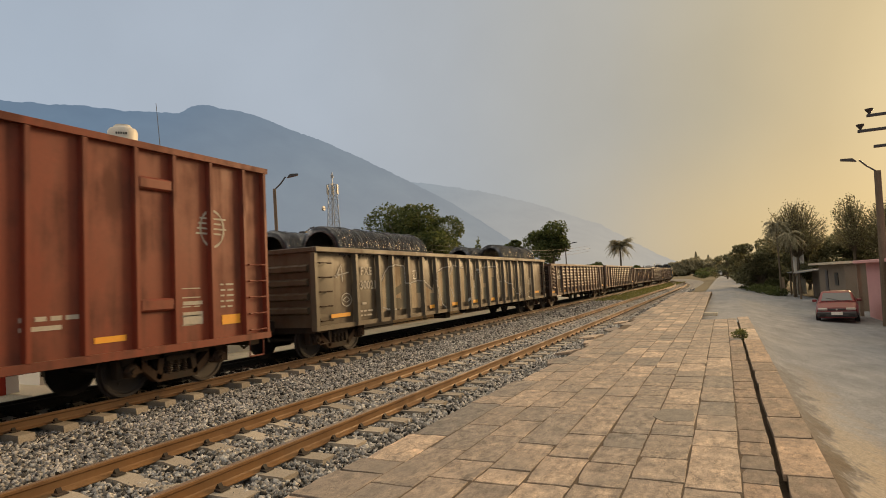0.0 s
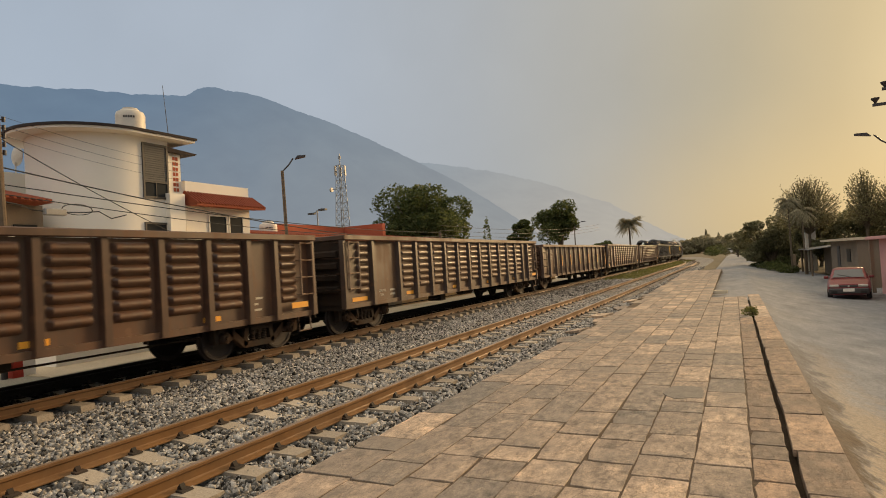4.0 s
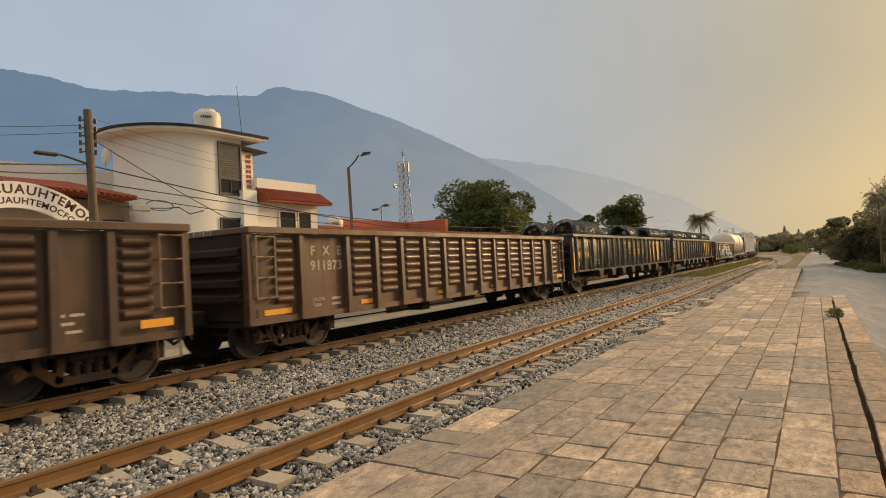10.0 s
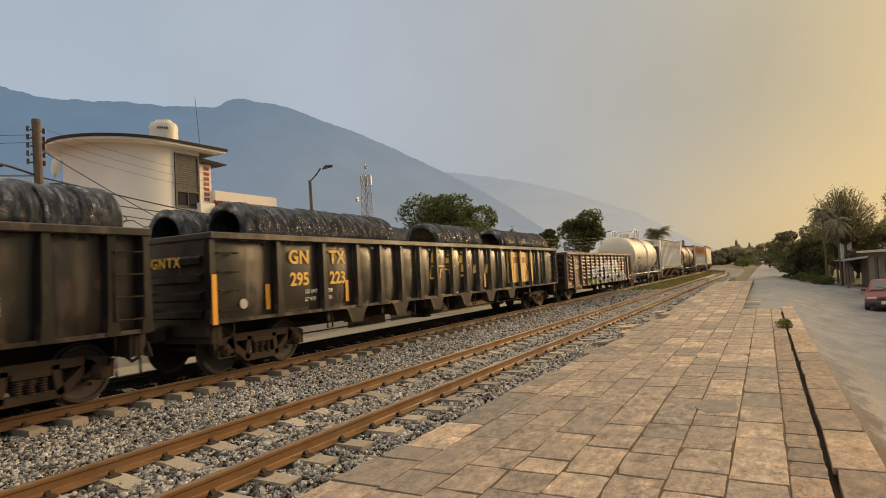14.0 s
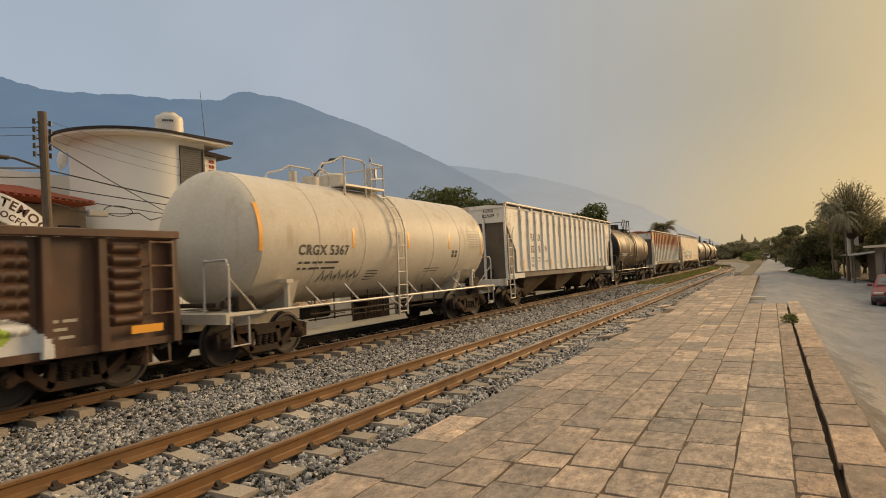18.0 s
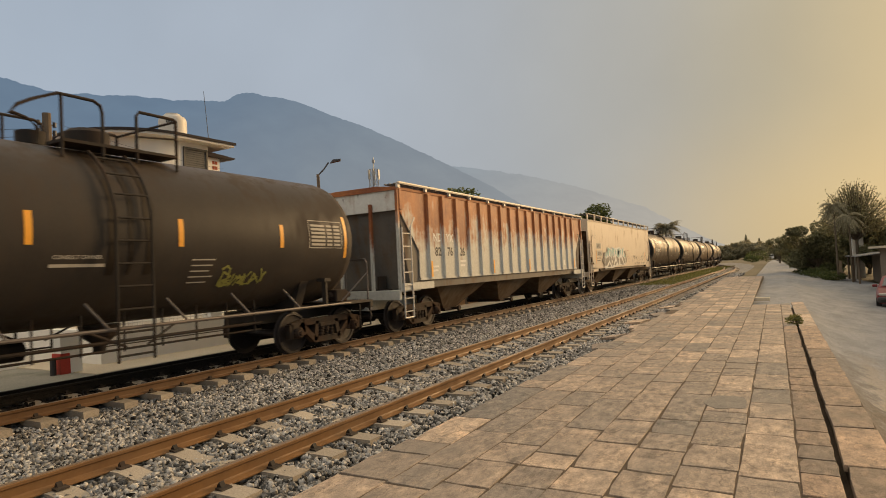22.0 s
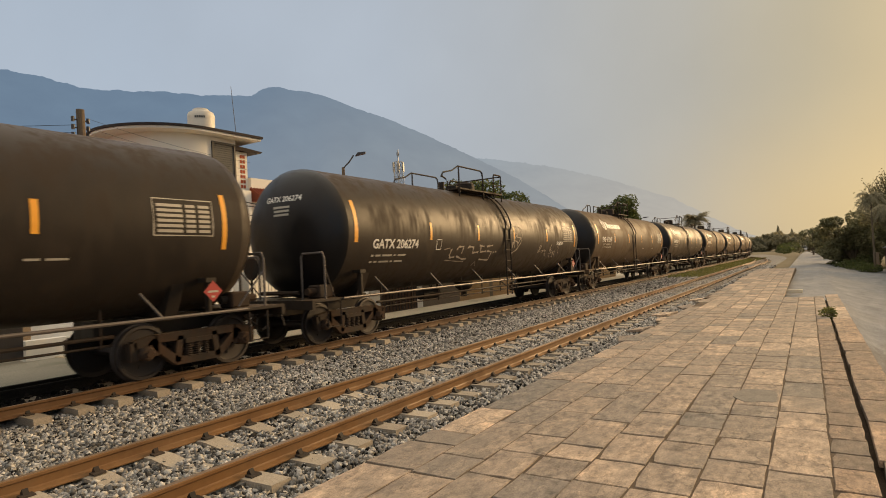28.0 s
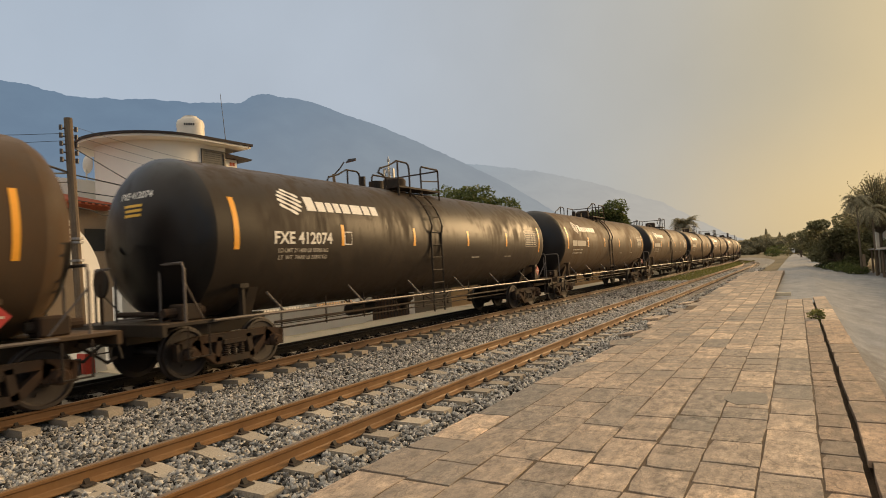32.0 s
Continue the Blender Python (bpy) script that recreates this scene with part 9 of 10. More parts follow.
# ---- walls along the pavement further on ----
seg = thing("boundary_wall", "row of ochre and white boundary walls with brown gates", "wall")
y = 16.8
for k, (ln, h, mat) in enumerate(((0.4, 1.9, M_WHITEWALL), (2.4, 1.5, M_BROWN), (0.4, 2.0, M_WHITEWALL), (3.0, 1.7, M_DRAB), (0.35, 2.0, M_OCHRE), (2.6, 1.7, M_OCHRE), (0.35, 2.0, M_DRAB), (4.5, 1.6, M_OCHRE), (0.4, 2.0, M_WHITEWALL), (3.2, 1.6, M_BROWN), (6.0, 1.7, M_DRAB), (8.0, 1.6, M_OCHRE))):
    wall_box("gate" if mat is M_BROWN else "wall_panel", seg, -12.9 - (0.0 if ln < 1 else -0.04), -12.6, y, y + ln, -0.06, h, mat)
    if mat is M_BROWN:
        g0 = part("gate_bar", rod(bmesh.new(), (-12.56, 0, 0), (-12.56, 0, h - 0.05), 0.02, 6), M_DARKSTEEL, seg)
        g0.location = (0, y + 0.1, 0)
        for j in range(1, 12):
            again(g0, seg, (0, y + 0.1 + (ln - 0.2) * j / 11, 0))
    y += ln

# ---- low roofs behind the train ----
lowhouse = thing("low_house", "low house with a red parapet and clay roof behind the tracks", "house")
wall_box("wall", lowhouse, -33, -19.5, 21.5, 38, -0.1, 3.3, M_OCHRE)
wall_box("parapet", lowhouse, -27.0, -26.6, 29.8, 38.2, 3.3, 5.15, M_BRICKRED, "red painted parapet wall")
wall_box("parapet_end", lowhouse, -27.0, -23.0, 38.2, 38.6, 3.0, 5.15, M_BRICKRED)
bm = bmesh.new()
prism(bm, [(-26.5, 4.55), (-19.2, 3.68), (-19.2, 3.2), (-26.5, 3.2)], "y", 22.0, 44)
lr = part("tiled_roof", bm, M_TILE, lowhouse, "low roof of red clay tiles")
bm = bmesh.new()
for k in range(110):
    y = 22.1 + 0.2 * k
    rod(bm, (-26.5, y, 4.57), (-19.2, y, 3.70), 0.06, 5)
part("roof_tile", bm, M_TILE, lr)["kind"] = "stuff"
lh2 = thing("low_house", "plain low house with a pale roof edge behind the tracks", "house")
wall_box("wall", lh2, -34, -20, 45, 60, -0.1, 3.3, M_DRAB)
wall_box("roof", lh2, -34.2, -19.6, 44.7, 60.3, 3.3, 3.5, M_PAVE, "pale flat roof slab")
lh3 = thing("low_house", "plain low grey house with a flat roof far down the line", "house")
wall_box("wall", lh3, -32, -20, 64, 84, -0.1, 3.2, M_DRAB)
wall_box("roof", lh3, -32.2, -19.7, 63.7, 84.3, 3.2, 3.4, M_TILE)
x, y = bearing(-42.85, 38)
water_tank(x, y, 3.6, 0.55, 1.45, "white plastic water tank on a low roof")
bm = bmesh.new()
box(bm, x - 0.9, x + 0.9, y - 0.9, y + 0.9, -0.1, 3.6)
tagged(part("tank_tower", bm, M_DRAB, None), "plain block tower under a water tank", "tower")


def street_lamp(x, y, height, arm, label, lean=(0, 0), turn=0.0, base=-0.1):
    t = thing("street_lamp", label, "street lamp", (x, y, base), turn)
    bm = bmesh.new()
    rod(bm, (0, 0, 0), (lean[0], lean[1], height), 0.085 if base > -1 else 0.17, 10, 0.07 if base > -1 else 0.13)
    part("pole", bm, M_POLE, t)
    bm = bmesh.new()
    pipe(bm, [(lean[0], lean[1], height - 0.05), (arm * 0.35 + lean[0], lean[1], height + 0.25), (arm * 0.6 + lean[0], lean[1], height + 0.55)], 0.035, 8)
    part("arm", bm, M_DARKSTEEL, t)
    bm = bmesh.new()
    prism(bm, [(arm * 0.55, height + 0.50), (arm * 1.1, height + 0.60), (arm * 1.12, height + 0.68), (arm * 0.7, height + 0.66)], "y", lean[1] - 0.11, lean[1] + 0.11)
    part("lamp_head", bm, M_DARKSTEEL, t, "flat grey lamp head")
    return t


lx, ly = bearing(-41.05, 27.5)
street_lamp(lx, ly, up(9.7, 27.5) + 0.1, 0.85, "tall street lamp with a bent arm behind the train", (-0.12, 0.0), 35)
lx, ly = bearing(-13.6, 80)
street_lamp(lx, ly, up(2.9, 80) + 0.1, 1.4, "slim street lamp far down the line", turn=20)
lx, ly = bearing(11.35, 32)
street_lamp(lx, ly, up(7.2, 32) + 1.05, -1.05, "leaning wooden pole with a street lamp by the pink house", (0.15, 0), base=-1.05)

# lattice tower
tx, ty = bearing(-35.95, 150)
tower = thing("lattice_tower", "thin lattice radio tower with panel antennas", "tower", (tx, ty, -0.3))
TH = up(10.2, 150)


def tower_r(z):
    return 1.7 - 1.0 * min(1, z / TH)


corner = [(-1, -1), (1, -1), (1, 1), (-1, 1)]
for cx, cy in corner:
    part("tower_leg", rod(bmesh.new(), (cx * tower_r(0), cy * tower_r(0), 0), (cx * tower_r(TH), cy * tower_r(TH), TH), 0.10, 6), M_GALV, tower)
bm = bmesh.new()
N = 15
for k in range(N):
    z0, z1 = TH * k / N, TH * (k + 1) / N
    for (ax, ay), (bx, by) in zip(corner, corner[1:] + corner[:1]):
        a, b = tower_r(z0), tower_r(z1)
        rod(bm, (ax * a, ay * a, z0), (bx * b, by * b, z1), 0.05, 4)
        rod(bm, (bx * a, by * a, z0), (ax * b, ay * b, z1), 0.05, 4)
        rod(bm, (ax * b, ay * b, z1), (bx * b, by * b, z1), 0.05, 4)
part("lattice", bm, M_GALV, tower)
for k in range(6):
    a = 2 * math.pi * k / 6
    part("panel_antenna", box(bmesh.new(), math.cos(a) * 1.4 - 0.16, math.cos(a) * 1.4 + 0.16, math.sin(a) * 1.4 - 0.16, math.sin(a) * 1.4 + 0.16, TH - 2.6, TH - 0.2), M_GALV, tower)
bm = bmesh.new()
rod(bm, (0, 0, TH), (0, 0, TH + 3.0), 0.12, 6)
rod(bm, (0, 0, TH + 1.6), (0, 0, TH + 2.4), 0.35, 8)
rod(bm, (-2.4, -0.5, TH - 6), (-0.8, -0.5, TH - 6), 0.08, 6)
rod(bm, (-2.8, -0.5, TH - 6), (-2.4, -0.5, TH - 6), 0.6, 12)
part("top_mast", bm, M_GALV, tower)
# twin-arm floodlight mast
tx, ty = bearing(-38.3, 60)
fl = thing("floodlight_mast", "small mast with two lamps on a cross arm", "street lamp", (tx, ty, -0.2))
zt = up(5.9, 60) + 0.2
part("pole", rod(bmesh.new(), (0, 0, 0), (0, 0, zt), 0.07, 8), M_GALV, fl)
bm = bmesh.new()
rod(bm, (-1.5, 1.1, zt - 0.2), (1.5, -1.1, zt), 0.05, 6)
part("cross_arm", bm, M_GALV, fl)
for s in (1, -1):
    part("lamp_head", box(bmesh.new(), s * 1.6 - 0.4, s * 1.6 + 0.4, -s * 1.15 - 0.2, -s * 1.15 + 0.2, zt - 0.25, zt - 0.08), M_DARKSTEEL, fl)

# ---- the street arch, its pole and cables ----
AX, AY, AZ, AR = -16.4, 6.85, 1.75, 2.62
arch = thing("street_arch", "white arched street sign with two rows of dark lettering", "sign arch")
bm = bmesh.new()
out_, in_ = [], []
for k in range(37):
    a = math.pi * k / 36
    out_.append((AY - AR * math.cos(a), AZ + AR * math.sin(a)))
    in_.append((AY - (AR - 0.68) * math.cos(a), AZ + (AR - 0.68) * math.sin(a)))
prism(bm, out_ + in_[::-1], "x", AX - 0.06, AX + 0.06)
part("arch_board", bm, M_WHITEWALL, arch)
def on_arch_low(u, v):
    a = radians(90) - (u + 0.30) / (AR - 0.55)
    r = AR - 0.57 + v
    return (AX + 0.064, AY + r * math.cos(a), AZ + r * math.sin(a))


part("lower_lettering", letters("IACUAUHTEMOCFC", 0.17, on_arch_low, 1.1, 0), M_SIGNINK, arch, "small dark lettering round the arch")


def on_arch(u, v):
    a = radians(90) - (u + 0.72) / (AR - 0.31)
    r = AR - 0.31 + v
    return (AX + 0.064, AY + r * math.cos(a), AZ + r * math.sin(a))


part("lettering", letters("CUAUHTEMOC", 0.245, on_arch, 1.15, 0), M_SIGNINK, arch, "dark painted lettering round the arch")
for s in (1, -1):
    part("arch_post", box(bmesh.new(), AX - 0.12, AX + 0.12, AY + s * (AR - 0.34) - 0.2, AY + s * (AR - 0.34) + 0.2, -0.08, AZ + 0.05), M_WHITEWALL, arch)

lb = thing("low_house", "white low house with a red clay hip roof", "house")
wall_box("wall", lb, -27, -19.2, 3.5, 11.4, -0.1, 4.40, M_DRAB)
wall_box("upper_wall", lb, -27, -22.5, 5.5, 12.9, 4.40, 6.0, M_PLASTER)
bm = bmesh.new()
v = [bm.verts.new(p) for p in ((-21.6, 7.9, 5.25), (-21.6, 10.9, 5.25), (-18.2, 6.6, 4.60), (-18.2, 11.2, 4.38), (-22.5, 6.6, 4.60), (-22.5, 11.2, 4.38))]
for f in ((0, 1, 3, 2), (0, 2, 4), (1, 5, 3), (0, 4, 5, 1), (2, 3, 5, 4)):
    bm.faces.new([v[i] for i in f])
hip = part("hip_roof", bm, M_TILE, lb, "red clay hip roof")
bm = bmesh.new()
for k in range(21):
    y = 7.0 + 0.205 * k
    w0 = max(7.95, min(10.85, 7.9 + (y - 6.6) * 0.57))
    rod(bm, (-21.55, w0, 5.26), (-18.2, y, 4.61 - 0.22 * (y - 6.6) / 5.3 + 0.02), 0.055, 5)
part("roof_tile", bm, M_TILE, hip)["kind"] = "stuff"
wall_box("window", lb, -19.2, -19.17, 10.5, 11.2, 3.0, 3.75, M_GLASS)
rb = thing("low_house", "house with a sloping red roof behind the arch", "house")
wall_box("wall", rb, -36, -25, -4, 5.2, -0.1, 5.6, M_PLASTER)
bm = bmesh.new()
prism(bm, [(-4.5, 5.6), (5.6, 5.6), (0.0, 7.9)], "x", -36.4, -24.6)
part("gable_roof", bm, M_TILE, rb, "sloping red clay roof")

px, py = bearing(-63.15, 18.9)
pole = thing("utility_pole", "weathered wooden utility pole with insulators", "utility pole", (px, py, -0.1))
ph = up(14.1, 18.9) + 0.1
part("pole_shaft", rod(bmesh.new(), (0.02, 0.05, 0), (0, -0.1, ph), 0.125, 12, 0.105), M_POLE, pole)
for k in range(5):
    z = ph - 0.3 - 0.22 * k
    bm = bmesh.new()
    rod(bm, (0, -0.30, z), (0, 0.10, z), 0.02, 6)
    rod(bm, (0, -0.30, z - 0.05), (0, -0.30, z + 0.08), 0.045, 8)
    rod(bm, (0, 0.10, z - 0.05), (0, 0.10, z + 0.08), 0.045, 8)
    part("insulator", bm, M_DARKSTEEL, pole)
bm = bmesh.new()
for z in (2.6, 3.1, 3.2):
    lathe(bm, [(0.165, z), (0.17, z + 0.06)], "z", 12)
part("pole_band", bm, M_GALV, pole)


def cable(a, b, sag, r=0.012, n=14, label="thin black cable hung over the street"):
    a, b = Vector(a), Vector(b)
    pts = [a.lerp(b, k / n) - Vector((0, 0, sag * 4 * (k / n) * (1 - k / n))) for k in range(n + 1)]
    bm = bmesh.new()
    pipe(bm, pts, r, 5)
    return tagged(part("cable", bm, M_CABLE, None), label, "cable", "overhead cables")


# cables along the street in front of the house
top = Vector((px, py, 0))
ends = [bearing(-40, 60), bearing(-36, 62), bearing(-33, 66)]
cable((px, py, 4.90), (-15.5, 33, 3.2), 0.45, 0.020)
cable((px, py, 4.95), (-14.6, 2, 4.3), 0.10, 0.022)
cable((px, py, 4.45), (-15.5, 33, 3.75), 0.30, 0.016)
cable((px, py, 4.2), (-15.5, 33, 3.5), 0.40, 0.014)
cable((px, py, ph - 0.9), (FX + 0.1, 17.2, 2.7), 0.15, 0.014)
cable((px, py, 4.7), (-14.8, 2, 4.5), 0.2, 0.016)
for k in range(3):
    cable((px, py, ph - 0.3 - 0.25 * k), (-17.70, 15.75, 6.1 - 0.3 * k), 0.12, 0.005)
cable((px, py, ph - 0.5), (-25, -6, 6.4), 0.5, 0.008)
cable((px, py, ph - 0.7), (-25, -6, 6.0), 0.5, 0.008)
for k in range(3):
    cable((-15.5, 33, 3.6 + 0.3 * k), (-15, 80, 5.2 + 0.35 * k), 0.5, 0.014)
cable((-15.5, 33, 3.5), (-13.5, 60, 2.6), 0.2, 0.02)
cpole = thing("utility_pole", "slim wooden utility pole behind the train", "utility pole", (-15.5, 33, -0.1))
part("pole_shaft", rod(bmesh.new(), (0, 0, 0), (0, 0, 3.9), 0.09, 10), M_POLE, cpole)
junction = thing("cable_box", "grey cable splice box hanging from the overhead cables", "cable box", (-16.3, 10.1, 3.86))
part("box_shell", box(bmesh.new(), -0.09, 0.09, -0.30, 0.30, -0.11, 0.09, 0.03), M_GALV, junction)
bm = bmesh.new()
loop = [(0, 0.35 + 0.45 * math.cos(a) + 0.3, 0.10 + 0.16 * math.sin(a)) for a in [2 * math.pi * k / 16 for k in range(17)]]
pipe(bm, loop, 0.014, 5)
pipe(bm, [(0, -0.32, 0), (0, -0.6, 0.02), (0, -0.9, 0.14), (0, -1.3, 0.2)], 0.02, 5)
pipe(bm, [(0, 0.32, 0.0), (0, 0.9, 0.03), (0, 1.3, 0.08), (0, 1.7, -0.12), (0, 2.2, 0.02)], 0.018, 5)
part("cable_loop", bm, M_CABLE, junction)
lamp2 = thing("street_lamp", "street lamp head on a curved arm fixed to the wooden pole", "street lamp", (px, py, 4.9))
bm = bmesh.new()
pipe(bm, [(0, 0, 0), (0.05, -0.4, 0.10), (0.1, -0.8, 0.18), (0.12, -1.0, 0.20)], 0.03, 6)
part("arm", bm, M_DARKSTEEL, lamp2)
part("lamp_head", box(bmesh.new(), 0.02, 0.22, -1.5, -0.95, 0.13, 0.22, 0.03), M_DARKSTEEL, lamp2)
ant2 = thing("antenna", "roof aerial with cross bars", "antenna", (-26, 8.2, 5.85))
bm = bmesh.new()
rod(bm, (0, 0, 0), (0, 0, 3.0), 0.03, 6)
for z, w in ((1.8, 0.9), (2.4, 1.2), (2.9, 0.8)):
    rod(bm, (0, -w, z), (0, w * 0.3, z), 0.015, 5)
part("mast", bm, M_GALV, ant2)
dish = thing("satellite_dish", "grey satellite dish on a roof seen edge on", "satellite dish", (-22.85, 12.5, 6.0))
bm = bmesh.new()
lathe(bm, [(0.02, 0.0), (0.2, 0.03), (0.36, 0.10), (0.38, 0.12), (0.2, 0.05), (0.02, 0.03)], "y", 20, (0, 0, 0.7))
rod(bm, (0, 0.05, 0), (0, 0.05, 0.7), 0.03, 6)
part("reflector", bm, M_PALE, dish)

# ---- the road's right side ----
def out(x, y):
    """Places on the lower side of the road, moved out to their true distance."""
    return 0.97 + (x - 0.97) * 1.42, y * 1.42


def far_box(name, parent, x0, x1, y0, y1, z0, z1, mat, label="", bev=0.0):
    (x0, y0), (x1, y1) = out(x0, y0), out(x1, y1)
    return wall_box(name, parent, x0, x1, y0, y1, -1.12 if z0 < -0.1 else z0, z1, mat, label, bev)


pink = thing("house", "low pink plastered house with a flat porch roof", "house")
far_box("wall", pink, 5.75, 12.0, 15.5, 26.3, -0.2, 1.72, M_PINK)
far_box("base_panel", pink, 5.73, 5.75, 20.6, 22.3, -0.2, 0.75, M_WHITEWALL, "pale lower panel")
far_box("door", pink, 5.72, 5.75, 22.9, 23.7, -0.2, 1.45, M_DARKSTEEL)
far_box("window", pink, 5.72, 5.75, 18.3, 19.4, 0.6, 1.35, M_GLASS)
far_box("porch_roof", pink, 5.45, 12.2, 15.2, 26.9, 1.72, 1.88, M_PINK, "flat pinkish porch roof", 0.02)
far_box("porch_back", pink, 7.6, 12.0, 26.3, 29.0, -0.2, 1.72, M_DRAB)
far_box("porch_post", pink, 5.5, 5.62, 26.55, 26.67, -0.2, 1.72, M_DRAB)
drab = thing("house", "grey-brown low house with a small window", "house")
far_box("wall", drab, 5.6, 11.0, 29.6, 37.0, -0.2, 1.75, M_DRAB)
far_box("roof", drab, 5.2, 11.2, 29.4, 37.6, 1.75, 1.9, M_PAVE)
far_box("window", drab, 5.57, 5.6, 31.2, 32.1, 0.4, 1.2, M_GLASS)
far_box("door", drab, 5.57, 5.6, 34.0, 34.8, -0.2, 1.4, M_DARKSTEEL)
shack = thing("shack", "small shack with a slanting sheet roof and posts", "shack")
far_box("wall", shack, 6.2, 8.6, 40.5, 45.0, -0.2, 1.5, M_DRAB)
bm = bmesh.new()
prism(bm, [(6.5, 1.15), (11.5, 1.75), (11.5, 1.8), (6.5, 1.22)], "y", 56.5, 65)
part("sheet_roof", bm, M_GALV, shack)
for y in (57, 60.6, 64.5):
    part("post", rod(bmesh.new(), (6.7, y, -1.0), (6.7, y, 1.2), 0.08, 8), M_POLE, shack)
x, y = bearing(5.75, 66)
wt = thing("white_pillar", "tall narrow white block behind the shack", "pillar")
wall_box("block", wt, x - 0.42, x + 0.42, y - 0.5, y + 0.5, -0.9, up(2.0, 66), M_PLASTER)
wall_box("slot", wt, x - 0.06, x + 0.08, y - 0.53, y - 0.5, up(0.7, 66), up(1.6, 66), M_DARKSTEEL)
yw = thing("yard_wall", "long low grey yard wall under the trees", "wall")
wall_box("panel", yw, 6.2, 6.5, 68, 95, -0.9, 0.7, M_DRAB)
wall_box("panel", yw, 4.9, 5.2, 96, 150, -0.6, 1.0, M_DRAB)


def shrub(x, y, r, h, seed, label="low green weeds by the roadside", n=420, leaf=0.09, mat=None):
    t = thing("shrub", label, "shrub", (x, y, road_z(x, y) - 0.03 if x > 1.8 else -0.12), group="roadside shrubs")
    rg2 = random.Random(seed)
    bm = bmesh.new()
    for k in range(6):
        a = rg2.uniform(0, 6.28)
        rod(bm, (0, 0, 0), (r * 0.5 * math.cos(a), r * 0.5 * math.sin(a), h * 0.6), 0.02, 5, 0.008)
    part("stem", bm, M_BARK, t)
    vs, fs = [], []
    leaf_cloud(vs, fs, (0, 0, h * 0.5), (r, r, h * 0.55), n, leaf, rg2)
    mesh_of("leaves", vs, fs, mat or M_LEAF, t)


for k, (x, y, r, h) in enumerate(((3.7, 72, 1.2, 0.8), (4.3, 68, 1.3, 1.0), (4.9, 65, 1.2, 0.9), (5.4, 62, 1.0, 0.8), (4.8, 76, 1.6, 1.3), (5.6, 70, 1.4, 1.5), (4.2, 122, 2.0, 2.2), (-3.6, 205, 3.4, 3.6), (4.5, 230, 3.5, 4.5), (4.5, 95, 2.2, 2.6), (5.6, 84, 1.8, 2.6), (-4.5, 180, 2.2, 2.2))):
    shrub(x, y, r, h * 0.8, 300 + k, n=900, leaf=0.09 if y < 90 else 0.2)
shrub(1.27, 16.6, 0.19, 0.34, 351, "tuft of yellow-green weeds growing from the platform joint", 260, 0.04, M_GRASS)
shrub(1.30, 17.4, 0.16, 0.26, 352, "tuft of yellow-green weeds growing from the platform joint", 200, 0.04, M_GRASS)
shrub(1.36, 4.35, 0.08, 0.08, 353, "tuft of green weeds growing from the platform joint", 120, 0.025)

# level crossing post
post = thing("crossing_post", "white wooden crossing post with a small cross board", "signpost", (3.50, 96, -0.42))
part("post", rod(bmesh.new(), (0, 0, 0), (0, 0, 2.75), 0.10, 8), M_WHITE, post)
bm = bmesh.new()
for s in (1, -1):
    rod(bm, (-0.32 * s, -0.1, 2.4), (0.32 * s, -0.1, 2.9), 0.06, 4)
part("cross_board", bm, M_WHITE, post)

# high pole with insulator arms beside the road
x, y = bearing(14.2, 26)
hp = thing("utility_pole", "utility pole with three cross arms and bell insulators", "utility pole", (x, y, -1.1))
part("pole_shaft", rod(bmesh.new(), (0, 0, 0), (0, 0, 9.2), 0.13, 12, 0.1), M_POLE, hp)
for el, az in ((11.4, 11.13), (10.29, 10.45), (9.0, 11.42)):
    ax, ay = bearing(az, 26)
    z = up(el, 26) + 1.1
    part("cross_arm", box(bmesh.new(), ax - x, 1.3, -0.05, 0.05, z - 0.05, z + 0.05, 0.01), M_DARKSTEEL, hp)
    if el > 9.5:
        bm = bmesh.new()
        lathe(bm, [(0.03, z + 0.05), (0.05, z + 0.09), (0.07, z + 0.13), (0.12, z + 0.19), (0.135, z + 0.24), (0.05, z + 0.25)], "z", 14, (ax - x + 0.09, 0, 0))
        part("insulator", bm, M_DARKSTEEL, hp)

